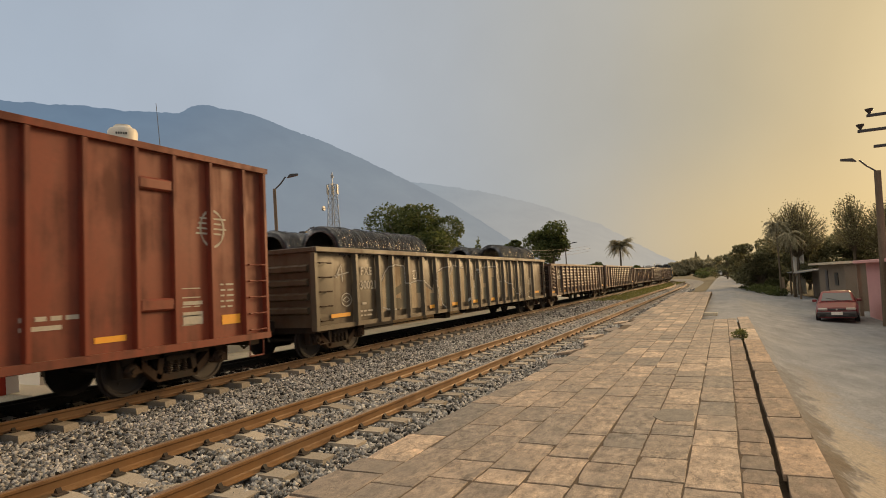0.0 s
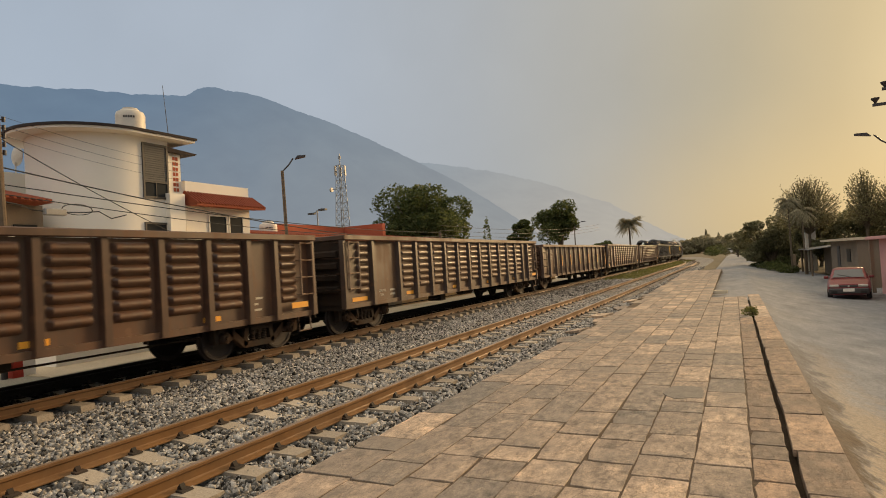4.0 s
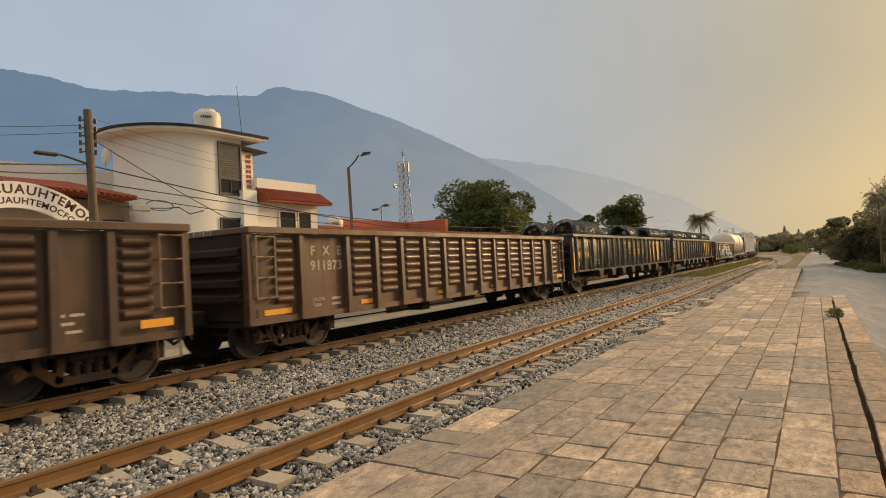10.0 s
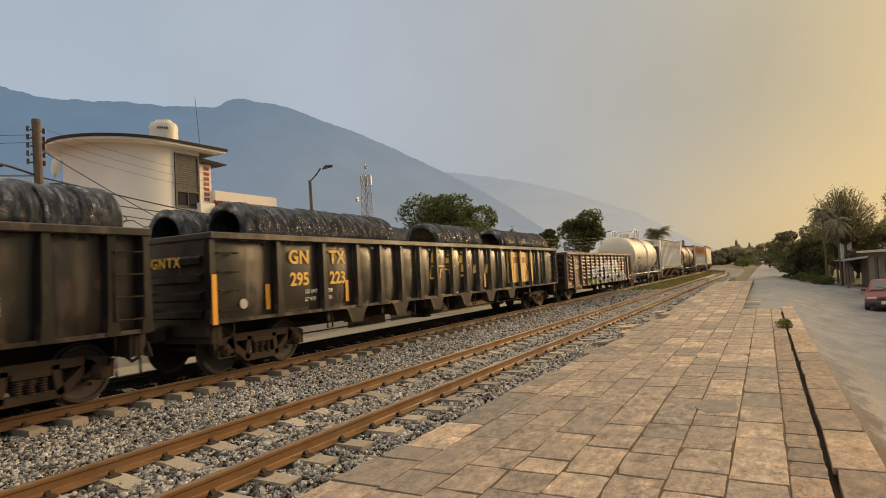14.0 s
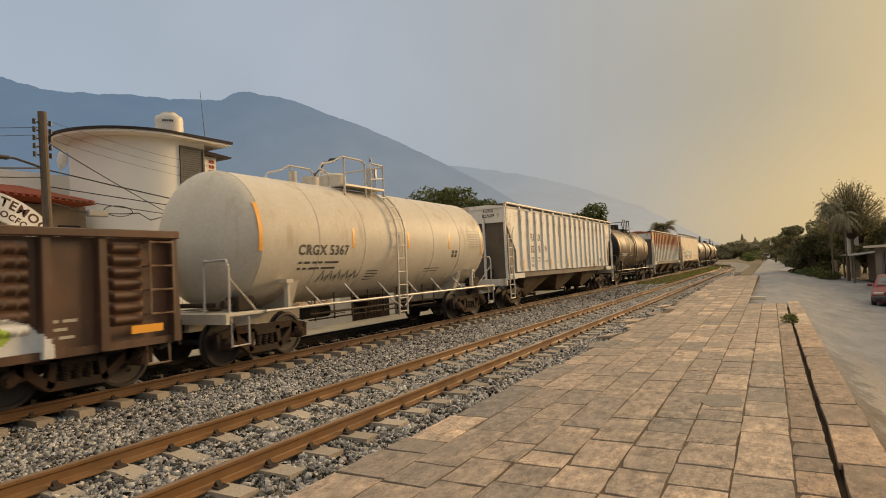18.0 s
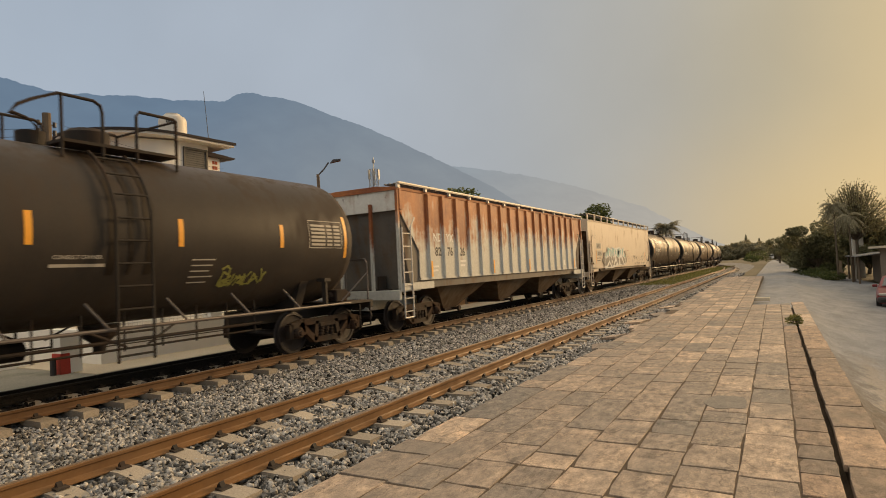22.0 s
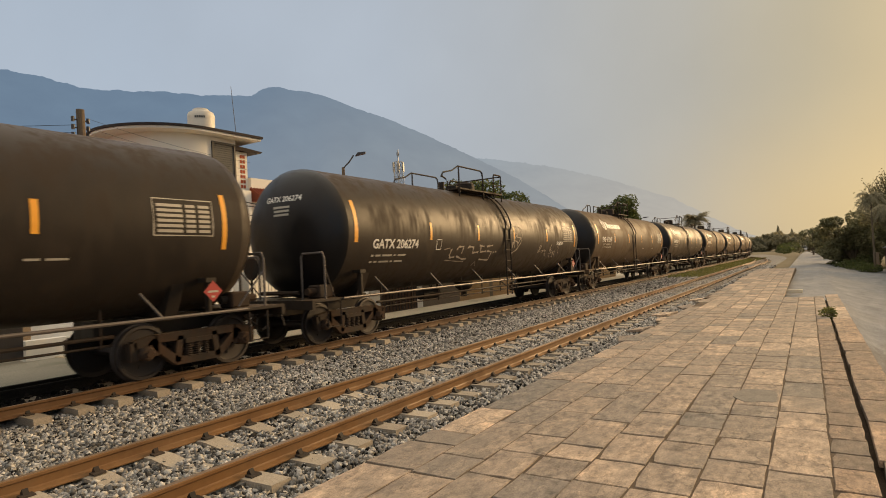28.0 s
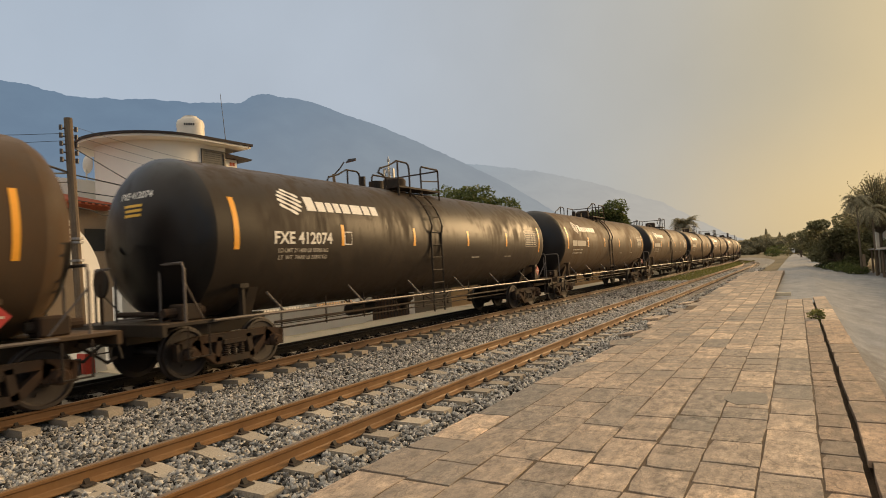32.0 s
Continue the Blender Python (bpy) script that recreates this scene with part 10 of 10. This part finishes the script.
# ---- parked car ----
def saloon(loc, turn):
    c = thing("car", "dark red saloon car parked by the pink house", "car", loc, turn)
    # sections from nose to tail: place, half width at sill and waist, waist height, half width and height of the roof (0: none)
    secs = [(-2.10, 0.66, 0.66, 0.52), (-2.02, 0.77, 0.78, 0.68), (-1.6, 0.81, 0.83, 0.80), (-1.0, 0.82, 0.84, 0.90), (-0.8, 0.82, 0.84, 0.93), (0.0, 0.82, 0.84, 0.94), (0.9, 0.82, 0.84, 0.95), (1.5, 0.81, 0.83, 0.97), (1.98, 0.78, 0.78, 0.93), (2.08, 0.70, 0.70, 0.60)]
    bm = bmesh.new()
    rows = []
    for y, ws, ww, zw in secs:
        half_ = [(0, 0.24), (ws * 0.95, 0.24), (ws, 0.32), (ww + 0.02, zw * 0.66), (ww, zw - 0.08), (ww - 0.07, zw), (ww * 0.5, zw + 0.03), (0, zw + 0.04)]
        ring = half_ + [(-x, z) for x, z in reversed(half_[1:-1])]
        rows.append([bm.verts.new((x, y, z)) for x, z in ring])
    n = len(rows[0])
    for a, b in zip(rows, rows[1:]):
        for i in range(n):
            bm.faces.new((a[i], a[(i + 1) % n], b[(i + 1) % n], b[i]))
    bm.faces.new(rows[0])
    bm.faces.new(rows[-1])
    part("body", bm, M_CARRED, c, "dark red body", 40)
    # cabin: pillars and roof in body colour, glass set in between
    bm = bmesh.new()
    cab = [(-0.98, 0.74, 0.93), (-0.38, 0.62, 1.34), (-0.15, 0.60, 1.39), (0.55, 0.60, 1.39), (0.85, 0.62, 1.35), (1.50, 0.72, 0.98)]
    rows = [[bm.verts.new(p) for p in ((-w - (0.0 if z < 1 else 0.02), y, z - 0.03), (-w * 0.86, y, z + 0.012), (0, y, z + 0.03), (w * 0.86, y, z + 0.012), (w + (0.0 if z < 1 else 0.02), y, z - 0.03))] for y, w, z in cab]
    for a, b in zip(rows, rows[1:]):
        for i in range(4):
            bm.faces.new((a[i], a[i + 1], b[i + 1], b[i]))
    for s in (0, 4):
        ring = [r[s] for r in rows]
        base = [bm.verts.new((math.copysign(0.79, ring[0].co.x), y, 0.92)) for y in (1.48, -0.96)]
        bm.faces.new(ring + base)
    part("cabin", bm, M_CARRED, c, "dark red roof and pillars", 40)

    def pane(name, pts, mat, label=""):
        b = bmesh.new()
        b.faces.new([b.verts.new(p) for p in pts])
        return part(name, b, mat, c, label)
    pane("windscreen", [(-0.62, -0.955, 0.985), (0.62, -0.955, 0.985), (0.53, -0.44, 1.338), (-0.53, -0.44, 1.338)], M_CARGLASS, "windscreen that mirrors the pale sky")
    pane("rear_window", [(-0.56, 1.44, 1.03), (0.56, 1.44, 1.03), (0.52, 0.92, 1.335), (-0.52, 0.92, 1.335)], M_CARGLASS)
    for s in (1, -1):
        for k, (y0, y1, t0, t1) in enumerate(((-0.78, 0.12, -0.30, 0.12), (0.20, 1.18, 0.20, 0.80))):
            pane("side_window", [(s * 0.797, y0, 0.96), (s * 0.797, y1, 0.97), (s * 0.672, t1, 1.29), (s * 0.672, t0, 1.29)], M_GLASS)
        part("door_mirror", box(bmesh.new(), min(s * 0.80, s * 1.0), max(s * 0.80, s * 1.0), -0.80, -0.70, 0.92, 1.05, 0.03), M_CARRED, c)
        part("headlight", box(bmesh.new(), min(s * 0.36, s * 0.74), max(s * 0.36, s * 0.74), -2.11, -1.98, 0.58, 0.70, 0.03), M_PALE, c, "clear headlight")
        part("fog_grille", box(bmesh.new(), min(s * 0.44, s * 0.68), max(s * 0.44, s * 0.68), -2.165, -2.14, 0.32, 0.42, 0.01), M_TYRE, c)
        part("door_seam", box(bmesh.new(), min(s * 0.848, s * 0.858), max(s * 0.848, s * 0.858), 0.15, 0.165, 0.34, 0.88), M_TYRE, c)
        for y in (-1.28, 1.28):
            bm = bmesh.new()
            lathe(bm, [(0.19, -0.09), (0.29, -0.095), (0.305, -0.06), (0.305, 0.06), (0.29, 0.095), (0.19, 0.09)], "x", 24)
            w = part("tyre", bm, M_TYRE, c)
            w.location = (s * 0.765, y, 0.305)
            part("rim", lathe(bmesh.new(), [(0.19, -0.06), (0.19, 0.075), (0.15, 0.06), (0.06, 0.09), (0.02, 0.09)], "x", 18), M_GALV, w)
    part("bumper", box(bmesh.new(), -0.79, 0.79, -2.15, -1.96, 0.26, 0.54, 0.06), M_DARKSTEEL, c, "dark front bumper")
    part("grille", box(bmesh.new(), -0.34, 0.34, -2.115, -2.05, 0.58, 0.67, 0.01), M_DARKSTEEL, c)
    part("badge", rod(bmesh.new(), (0, -2.10, 0.625), (0, -2.125, 0.625), 0.04, 12), M_PALE, c)
    part("plate", box(bmesh.new(), -0.22, 0.22, -2.17, -2.15, 0.38, 0.52), M_WHITE, c, "pale blank plate")
    part("wiper", pipe(bmesh.new(), [(0.1, -0.97, 0.995), (-0.42, -0.78, 1.12)], 0.008, 5), M_TYRE, c)
    return c


saloon((5.95, 34.6, -0.99), -9)
van = thing("van", "small white van far down the road", "van", (-0.35, 222, -0.2))
part("body", box(bmesh.new(), -0.9, 0.9, -2.2, 2.2, 0.4, 1.9, 0.2), M_CARWHITE, van)
part("windscreen", box(bmesh.new(), -0.75, 0.75, -2.23, -2.2, 1.15, 1.7), M_GLASS, van)
for s in (1, -1):
    for y in (-1.4, 1.4):
        w = part("tyre", lathe(bmesh.new(), [(0.1, -0.1), (0.34, -0.1), (0.34, 0.1), (0.1, 0.1)], "x", 16), M_TYRE, van)
        w.location = (s * 0.82, y, 0.34)

# grass between the tracks further down the line
vs, fs = [], []
rg = random.Random(77)
for k in range(9000):
    x = rg.uniform(-8.3, -5.6)
    y = rg.uniform(46, 125)
    if noise.noise((x * 0.4, y * 0.12, 3)) < -0.25:
        continue
    h = rg.uniform(0.06, 0.22)
    a = rg.uniform(0, 6.28)
    i = len(vs)
    vs += [Vector((x - 0.05 * math.cos(a), y - 0.05 * math.sin(a), -0.2)), Vector((x + 0.05 * math.cos(a), y + 0.05 * math.sin(a), -0.2)), Vector((x + rg.uniform(-0.06, 0.06), y + rg.uniform(-0.06, 0.06), -0.2 + h))]
    fs.append((i, i + 1, i + 2))
o = mesh_of("grass", vs, fs, M_GRASS, None)
tagged(o, "dry green grass between the tracks", "grass", kind="stuff")
# loose stone and a plank by the platform
rock = thing("rock", "pale loose stone lying beside the rail", "rock", (-5.86, 7.14, -0.20))
bm = bmesh.new()
bmesh.ops.create_icosphere(bm, subdivisions=2, radius=0.09)
for v in bm.verts:
    v.co *= 1 + 0.35 * noise.noise(v.co * 9)
    v.co.z *= 0.75
part("stone", bm, M_PAVE, rock)
plank = thing("kerb_block", "loose pale kerb block at the end of the wide platform", "kerb block", (0.25, 27.0, -0.16))
part("block", box(bmesh.new(), -0.42, 0.42, -0.10, 0.10, 0, 0.14, 0.015), M_PAVE, plank)

# ---- sleepers, paving and stones: the many pieces ----
def tie_mesh():
    bm = bmesh.new()
    prism(bm, [(-1.25, -0.36), (1.25, -0.36), (1.22, -0.165), (0.55, -0.165), (0.30, -0.20), (-0.30, -0.20), (-0.55, -0.165), (-1.22, -0.165)], "y", -0.115, 0.115)
    return bm


tie = part("sleeper", tie_mesh(), M_TIE, siding)
tie_count = 0
for k in range(-20, 205):
    y = 5.5 + TIE_GAP * k
    tie_x = siding_x(y) + 0.02 * math.sin(k * 2.1)
    for parent, x in ((siding, tie_x), (mainline, track_x(y) + 0.02 * math.sin(k * 1.7))):
        if parent is siding and y > 120:
            continue
        if tie_count == 0:
            tie.location = (x, y, 0.0)
        else:
            o = again(tie, parent, (x, y + (0.3 if parent is mainline else 0), 0.008 * math.sin(k * 3.3)), 0.8 * math.sin(k * 1.3))
        tie_count += 1


def clip_bm():
    bm = bmesh.new()
    for s in (1, -1):
        prism(bm, [(s * 0.055, -0.165), (s * 0.125, -0.165), (s * 0.115, -0.145), (s * 0.085, -0.10), (s * 0.055, -0.135)], "y", -0.025, 0.025)
        prism(bm, [(s * 0.075, -0.164), (s * 0.165, -0.164), (s * 0.155, -0.150), (s * 0.075, -0.145)], "y", -0.06, 0.06)
    return bm


src = clip_bm()
cv = np.array([v.co[:] for v in src.verts])
cf = [[v.index for v in f.verts] for f in src.faces]
src.verts.index_update()
cf = [[v.index for v in f.verts] for f in src.faces]
src.free()
for parent, xf in ((siding, siding_x), (mainline, track_x)):
    vs, fs = [], []
    for k in range(-6, 110):
        y = 5.5 + TIE_GAP * k + (0.3 if parent is mainline else 0)
        for s in (1, -1):
            i = len(vs)
            vs += [tuple(v) for v in (cv + np.array([xf(y) + s * GAUGE / 2, y, 0.004]))]
            fs += [[i + j for j in f] for f in cf]
    o = mesh_of("rail_clips", vs, fs, M_UNDER, parent)
    tagged(o, "dark steel rail clips", "", kind="stuff")


# broken stone
def stones(name, n, xr, y_of, z_of, size, label, keep=None, seed=3, mat=None):
    r = np.random.default_rng(seed)
    base = np.array([[-1, -1, -1], [1, -1, -1], [1, 1, -1], [-1, 1, -1], [-1, -1, 1], [1, -1, 1], [1, 1, 1], [-1, 1, 1]], float) * 0.5
    faces = np.array([[0, 3, 2, 1], [4, 5, 6, 7], [0, 1, 5, 4], [1, 2, 6, 5], [2, 3, 7, 6], [3, 0, 4, 7]])
    x, u = r.uniform(xr[0], xr[1], n), r.random(n)
    y = y_of(u)
    if keep is not None:
        ok = keep(x, y)
        x, y = x[ok], y[ok]
        n = len(x)
    shape = base[None] * r.uniform(0.45, 1.35, (n, 1, 3)) + r.uniform(-0.30, 0.30, (n, 8, 3))
    q = r.normal(size=(n, 4))
    q /= np.linalg.norm(q, axis=1, keepdims=True)
    w, a, b, c = q.T
    R = np.stack([1 - 2 * (b * b + c * c), 2 * (a * b - c * w), 2 * (a * c + b * w), 2 * (a * b + c * w), 1 - 2 * (a * a + c * c), 2 * (b * c - a * w), 2 * (a * c - b * w), 2 * (b * c + a * w), 1 - 2 * (a * a + b * b)], -1).reshape(n, 3, 3)
    s = size * r.uniform(0.6, 1.35, (n, 1, 1)) * (1 + 0.012 * np.clip(y - 6, 0, 60))[:, None, None]
    v = np.einsum("nij,nkj->nki", R, shape) * s
    v[:, :, 0] += x[:, None]
    v[:, :, 1] += y[:, None]
    v[:, :, 2] += (z_of(x, y) + r.uniform(-0.012, 0.028, n))[:, None]
    f = (faces[None] + 8 * np.arange(n)[:, None, None]).reshape(-1, 4)
    me = bpy.data.meshes.new(name)
    me.vertices.add(n * 8)
    me.vertices.foreach_set("co", v.reshape(-1).astype(np.float32))
    me.loops.add(len(f) * 4)
    me.loops.foreach_set("vertex_index", f.reshape(-1).astype(np.int32))
    me.polygons.add(len(f))
    me.polygons.foreach_set("loop_start", np.arange(0, len(f) * 4, 4, dtype=np.int32))
    me.update(calc_edges=True)
    me.materials.append(mat or M_STONE)
    return tagged(new(name, me), label, "ballast", kind="stuff")


def off_ties(x, y):
    """Stones lie between the sleepers, few on top of them, and clear of the rails."""
    near = np.abs(x - SIDING_X) < 1.27
    far = np.abs(x - TRACK_X) < 1.27
    ph = np.where(far, (y - 5.8) / TIE_GAP, (y - 5.5) / TIE_GAP)
    d = np.abs(ph - np.round(ph)) * TIE_GAP
    on = (near | far) & (d < 0.145)
    middle = np.abs(x - np.where(far, TRACK_X, SIDING_X)) < 0.20 + 0.10 * np.sin(y * 7.0)
    on &= ~middle & (np.sin(x * 91.7 + y * 57.3) < 0.86)
    hid = np.zeros_like(on)
    for c in (SIDING_X, TRACK_X):
        for s in (1, -1):
            hid |= np.abs(x - c - s * GAUGE / 2) < 0.09
    edge = x < np.where(y < 8, -2.36, np.where(y < 12, -2.24, -2.05))
    return ~on & ~hid & edge


stones("ballast_stones", 130000, (-8.6, -2.0), lambda u: 2.2 + 26 * u ** 1.4, lambda x, y: -0.222 - 0.07 * np.clip((-7.55 - x) / 0.45, 0, 1) + 0.02 * np.sin(x * 3.1 + np.sin(y * 1.3)) * (np.abs(x + 6.4) < 1.0), 0.036, "broken grey crushed stone between the rails", off_ties)
# stones under the train carry its shade in their colour
stones("ballast_stones", 11000, (-10.9, -8.75), lambda u: -2.0 + 44 * u, lambda x, y: -0.195 + 0.0 * x, 0.055, "oily crushed stone coloured dark for the train's shade", off_ties, 5, M_STONESHADE)
stones("ballast_stones", 14000, (-8.6, -2.0), lambda u: -6.0 + 8.4 * u, lambda x, y: -0.222 + 0.0 * x, 0.042, "broken grey crushed stone by the near end of the tracks", off_ties, 8)
stones("ballast_stones", 12000, (-8.6, -2.0), lambda u: 27 + 45 * u, lambda x, y: -0.228 + 0.0 * x, 0.045, "broken grey crushed stone further down the line", None, 6)


# platform paving
COLUMNS = [-2.30, -1.93, -1.50, -1.08, -0.67, -0.25, 0.165, 0.60, 1.02, 1.298]
# cross joints of each row of flags, from the track side to the road
JOINTS = {}
JOINTS[0] = (4.03, 4.72, 5.10, 6.09, 7.84, 8.35, 9.75, 10.69)
JOINTS[1] = (3.35, 3.99, 4.50, 5.64, 6.67, 7.76, 8.95, 9.84, 10.76, 11.61, 12.68)
JOINTS[2] = (3.5, 4.18, 4.79, 5.34, 6.26, 7.01, 7.81, 8.87, 9.45, 10.22, 11.11, 12.14, 13.18)
JOINTS[3] = (3.8, 4.33, 4.80, 5.18, 6.05, 7.45, 8.38, 9.21, 9.86, 10.60, 11.39, 12.20, 13.14, 14.43)
JOINTS[4] = (3.7, 4.37, 4.90, 5.68, 6.54, 7.84, 8.7, 9.45, 10.39, 10.99, 11.67, 12.83, 13.74, 15.36)
JOINTS[5] = (4.4, 4.98, 5.62, 6.15, 6.71, 8.03, 8.85, 9.59, 10.71, 11.46, 12.10, 12.97, 14.28, 15.62)
JOINTS[6] = (4.1, 4.75, 5.26, 5.90, 6.73, 7.20, 8.35, 9.42, 9.99, 10.51, 11.09, 12.01, 13.28, 14.31, 16.00)
JOINTS[7] = (4.5, 5.16, 6.39, 7.04, 7.78, 8.58, 9.61, 10.65, 11.74, 12.83, 14.34, 15.5, 16.65)
JOINTS[8] = (4.9, 5.40, 5.79, 6.20, 6.67, 7.16, 7.94, 8.57, 8.93, 9.48, 10.16, 10.72, 11.35, 12.49, 13.45, 14.77, 16.01)
JOINTS[9] = (4.75, 5.70, 6.93, 7.86, 8.99, 10.06, 11.36, 12.3, 13.32, 14.69, 16.14)
platform = thing("platform", "worn sandstone paving slabs of a low railway platform", "platform", kind="structure")
slabs = {}


def slab(w, ln, seed):
    """A worn slab with chipped, wandering edges, top at height 0."""
    rg = random.Random(seed)
    bm = bmesh.new()
    around = [(-1, -1), (-0.4, -1), (0.35, -1), (1, -1), (1, -0.35), (1, 0.4), (1, 1), (0.4, 1), (-0.35, 1), (-1, 1), (-1, 0.35), (-1, -0.4)]
    dev = [(rg.uniform(-0.003, 0.011), rg.uniform(0.0, 0.015)) for _ in around]
    if rg.random() < 0.35:
        k = rg.choice((0, 3, 6, 9))
        dev[k] = (rg.uniform(0.01, 0.035), rg.uniform(0.01, 0.035))
    cup = [rg.uniform(-0.003, 0.002) for _ in around]

    def ring(inset, z, wave):
        return [bm.verts.new((a * (w / 2 - inset - d[0]), b * (ln / 2 - inset - d[1]), z + c * wave)) for (a, b), d, c in zip(around, dev, cup)]
    rings = [ring(0.0, -0.06, 0), ring(0.001, -0.004, 1), ring(0.005, 0.0, 1), ring(0.05, 0.0, 0.3)]
    for a, b in zip(rings, rings[1:]):
        for i in range(12):
            bm.faces.new((a[i], a[(i + 1) % 12], b[(i + 1) % 12], b[i]))
    bm.faces.new(rings[-1])
    return bm


rg = random.Random(12)
far_v, far_f = [], []
count = 0
for ci, (a, b) in enumerate(list(zip(COLUMNS, COLUMNS[1:])) + [(1.338, 1.71)]):
    y = -4.6 - rg.random() * 0.4
    wide_end = 22.9 if ci >= 6 else 53.3
    cuts = [c for c in JOINTS[ci]]
    while y < wide_end:
        ln = rg.choice((0.46, 0.56, 0.66, 0.78, 0.9)) if ci not in (0, 9) else rg.choice((0.7, 0.9, 1.1))
        ahead = [c for c in cuts if c > y + 0.05]
        if ahead and (ahead[0] - y < ln + 0.30 or ahead[0] != cuts[0]):
            ln = ahead[0] - y
        left = edge_x(y) if ci == 0 else a
        lift = rg.choice((-0.003, -0.002, -0.001, 0, 0, 0.001, 0.002, 0.003))
        if y < 16.0 and y > 2.6 and count < 300:
            key = (ci, round(ln, 2), rg.randrange(2)) if ci else (ci, round(ln, 2), round(left, 1))
            if key not in slabs:
                slabs[key] = part("paving_slab", slab(b - left - 0.006, ln - 0.009, len(slabs)), M_SLABBROWN if ci >= 8 else M_SLAB, platform)
                o = slabs[key]
            else:
                o = again(slabs[key], platform)
            o.location = ((left + b) / 2, y + ln / 2, lift)
            o.rotation_euler = (radians(rg.uniform(-0.22, 0.22)), radians(rg.uniform(-0.2, 0.2)), radians(rg.uniform(-0.7, 0.7)))
            count += 1
        elif not (ci == 0 and y > 12 and rg.random() < 0.25):
            s = slab(b - left - 0.009, ln - 0.016, rg.randrange(999))
            s.verts.index_update()
            i = len(far_v)
            drift = -0.006 * max(0, y - 22)
            far_v += [((left + b) / 2 + v.co.x + drift, y + ln / 2 + v.co.y, v.co.z + lift) for v in s.verts]
            far_f += [[i + v.index for v in f.verts] for f in s.faces]
            s.free()
        y += ln
o = mesh_of("paving_slabs_beyond", far_v, far_f, M_SLABFAR, platform)
tagged(o, "", "", kind="stuff")

patch = bmesh.new()
rim = [Vector((0.23 * math.copysign(abs(math.cos(a)) ** 0.7, math.cos(a)), 0.33 * math.copysign(abs(math.sin(a)) ** 0.7, math.sin(a)), 0)) for a in [2 * math.pi * k / 28 for k in range(28)]]
rim = [p * (1 + 0.22 * noise.noise(p * 7)) for p in rim]
prism(patch, [(p.x, p.y) for p in rim], "z", -0.03, 0.004)
patch = part("cement_patch", patch, M_CEMENT, platform, "grey cement patch let into the paving")
patch.location = (0.36, 7.68, 0)

# broken slabs that have slid off the platform's edge
for k, (x, y, w, ln, turn, tip) in enumerate(((-2.46, 12.9, 0.42, 0.62, 14, 6), (-2.62, 14.6, 0.46, 0.5, -22, 9), (-2.50, 16.8, 0.40, 0.7, 8, 5), (-2.78, 18.3, 0.5, 0.8, -12, 4), (-2.55, 20.6, 0.44, 0.6, 25, 8), (-2.70, 23.8, 0.5, 0.7, -8, 6))):
    o = part("broken_slab", slab(w, ln, 500 + k), M_SLAB, None)
    o.location = (x, y, -0.10)
    o.rotation_euler = (radians(tip * 0.3), radians(-tip), radians(turn))
    tagged(o, "broken sandstone slab tipped off the platform edge", "paving slab", "broken slabs at the platform edge")


# ---- what moves ----
def motions():
    times = [round(0.5 * k, 1) for k in range(65)]
    for ob, x, u, z in MOVERS:
        rows = []
        for t in times:
            aside, slope = bend(u - gone(t))
            rows.append((t, pose(x + aside, u - gone(t), z, 0, 0, math.degrees(math.atan(slope)))))
        walk(ob, rows)
    # the wheels roll: one wheelset of each axle is keyed, its like share the keys
    ticks = [k / 15 for k in range(481)]
    for side in (1, -1):
        first = WHEELS[side][0]
        rows = []
        for t in ticks:
            i = min(319, int(t * 10))
            run = RUN[i] + (RUN[i + 1] - RUN[i]) * (t * 10 - i)
            rows.append((t, Matrix.Translation((0, side * 0.875, 0.436)) @ Matrix.Rotation(run / 0.456, 4, "X")))
        walk(first, rows)
        for w in WHEELS[side][1:]:
            w.rotation_mode = "QUATERNION"
            w.animation_data_create()
            w.animation_data.action = first.animation_data.action
            w.animation_data.action_slot = first.animation_data.action_slot


motions()
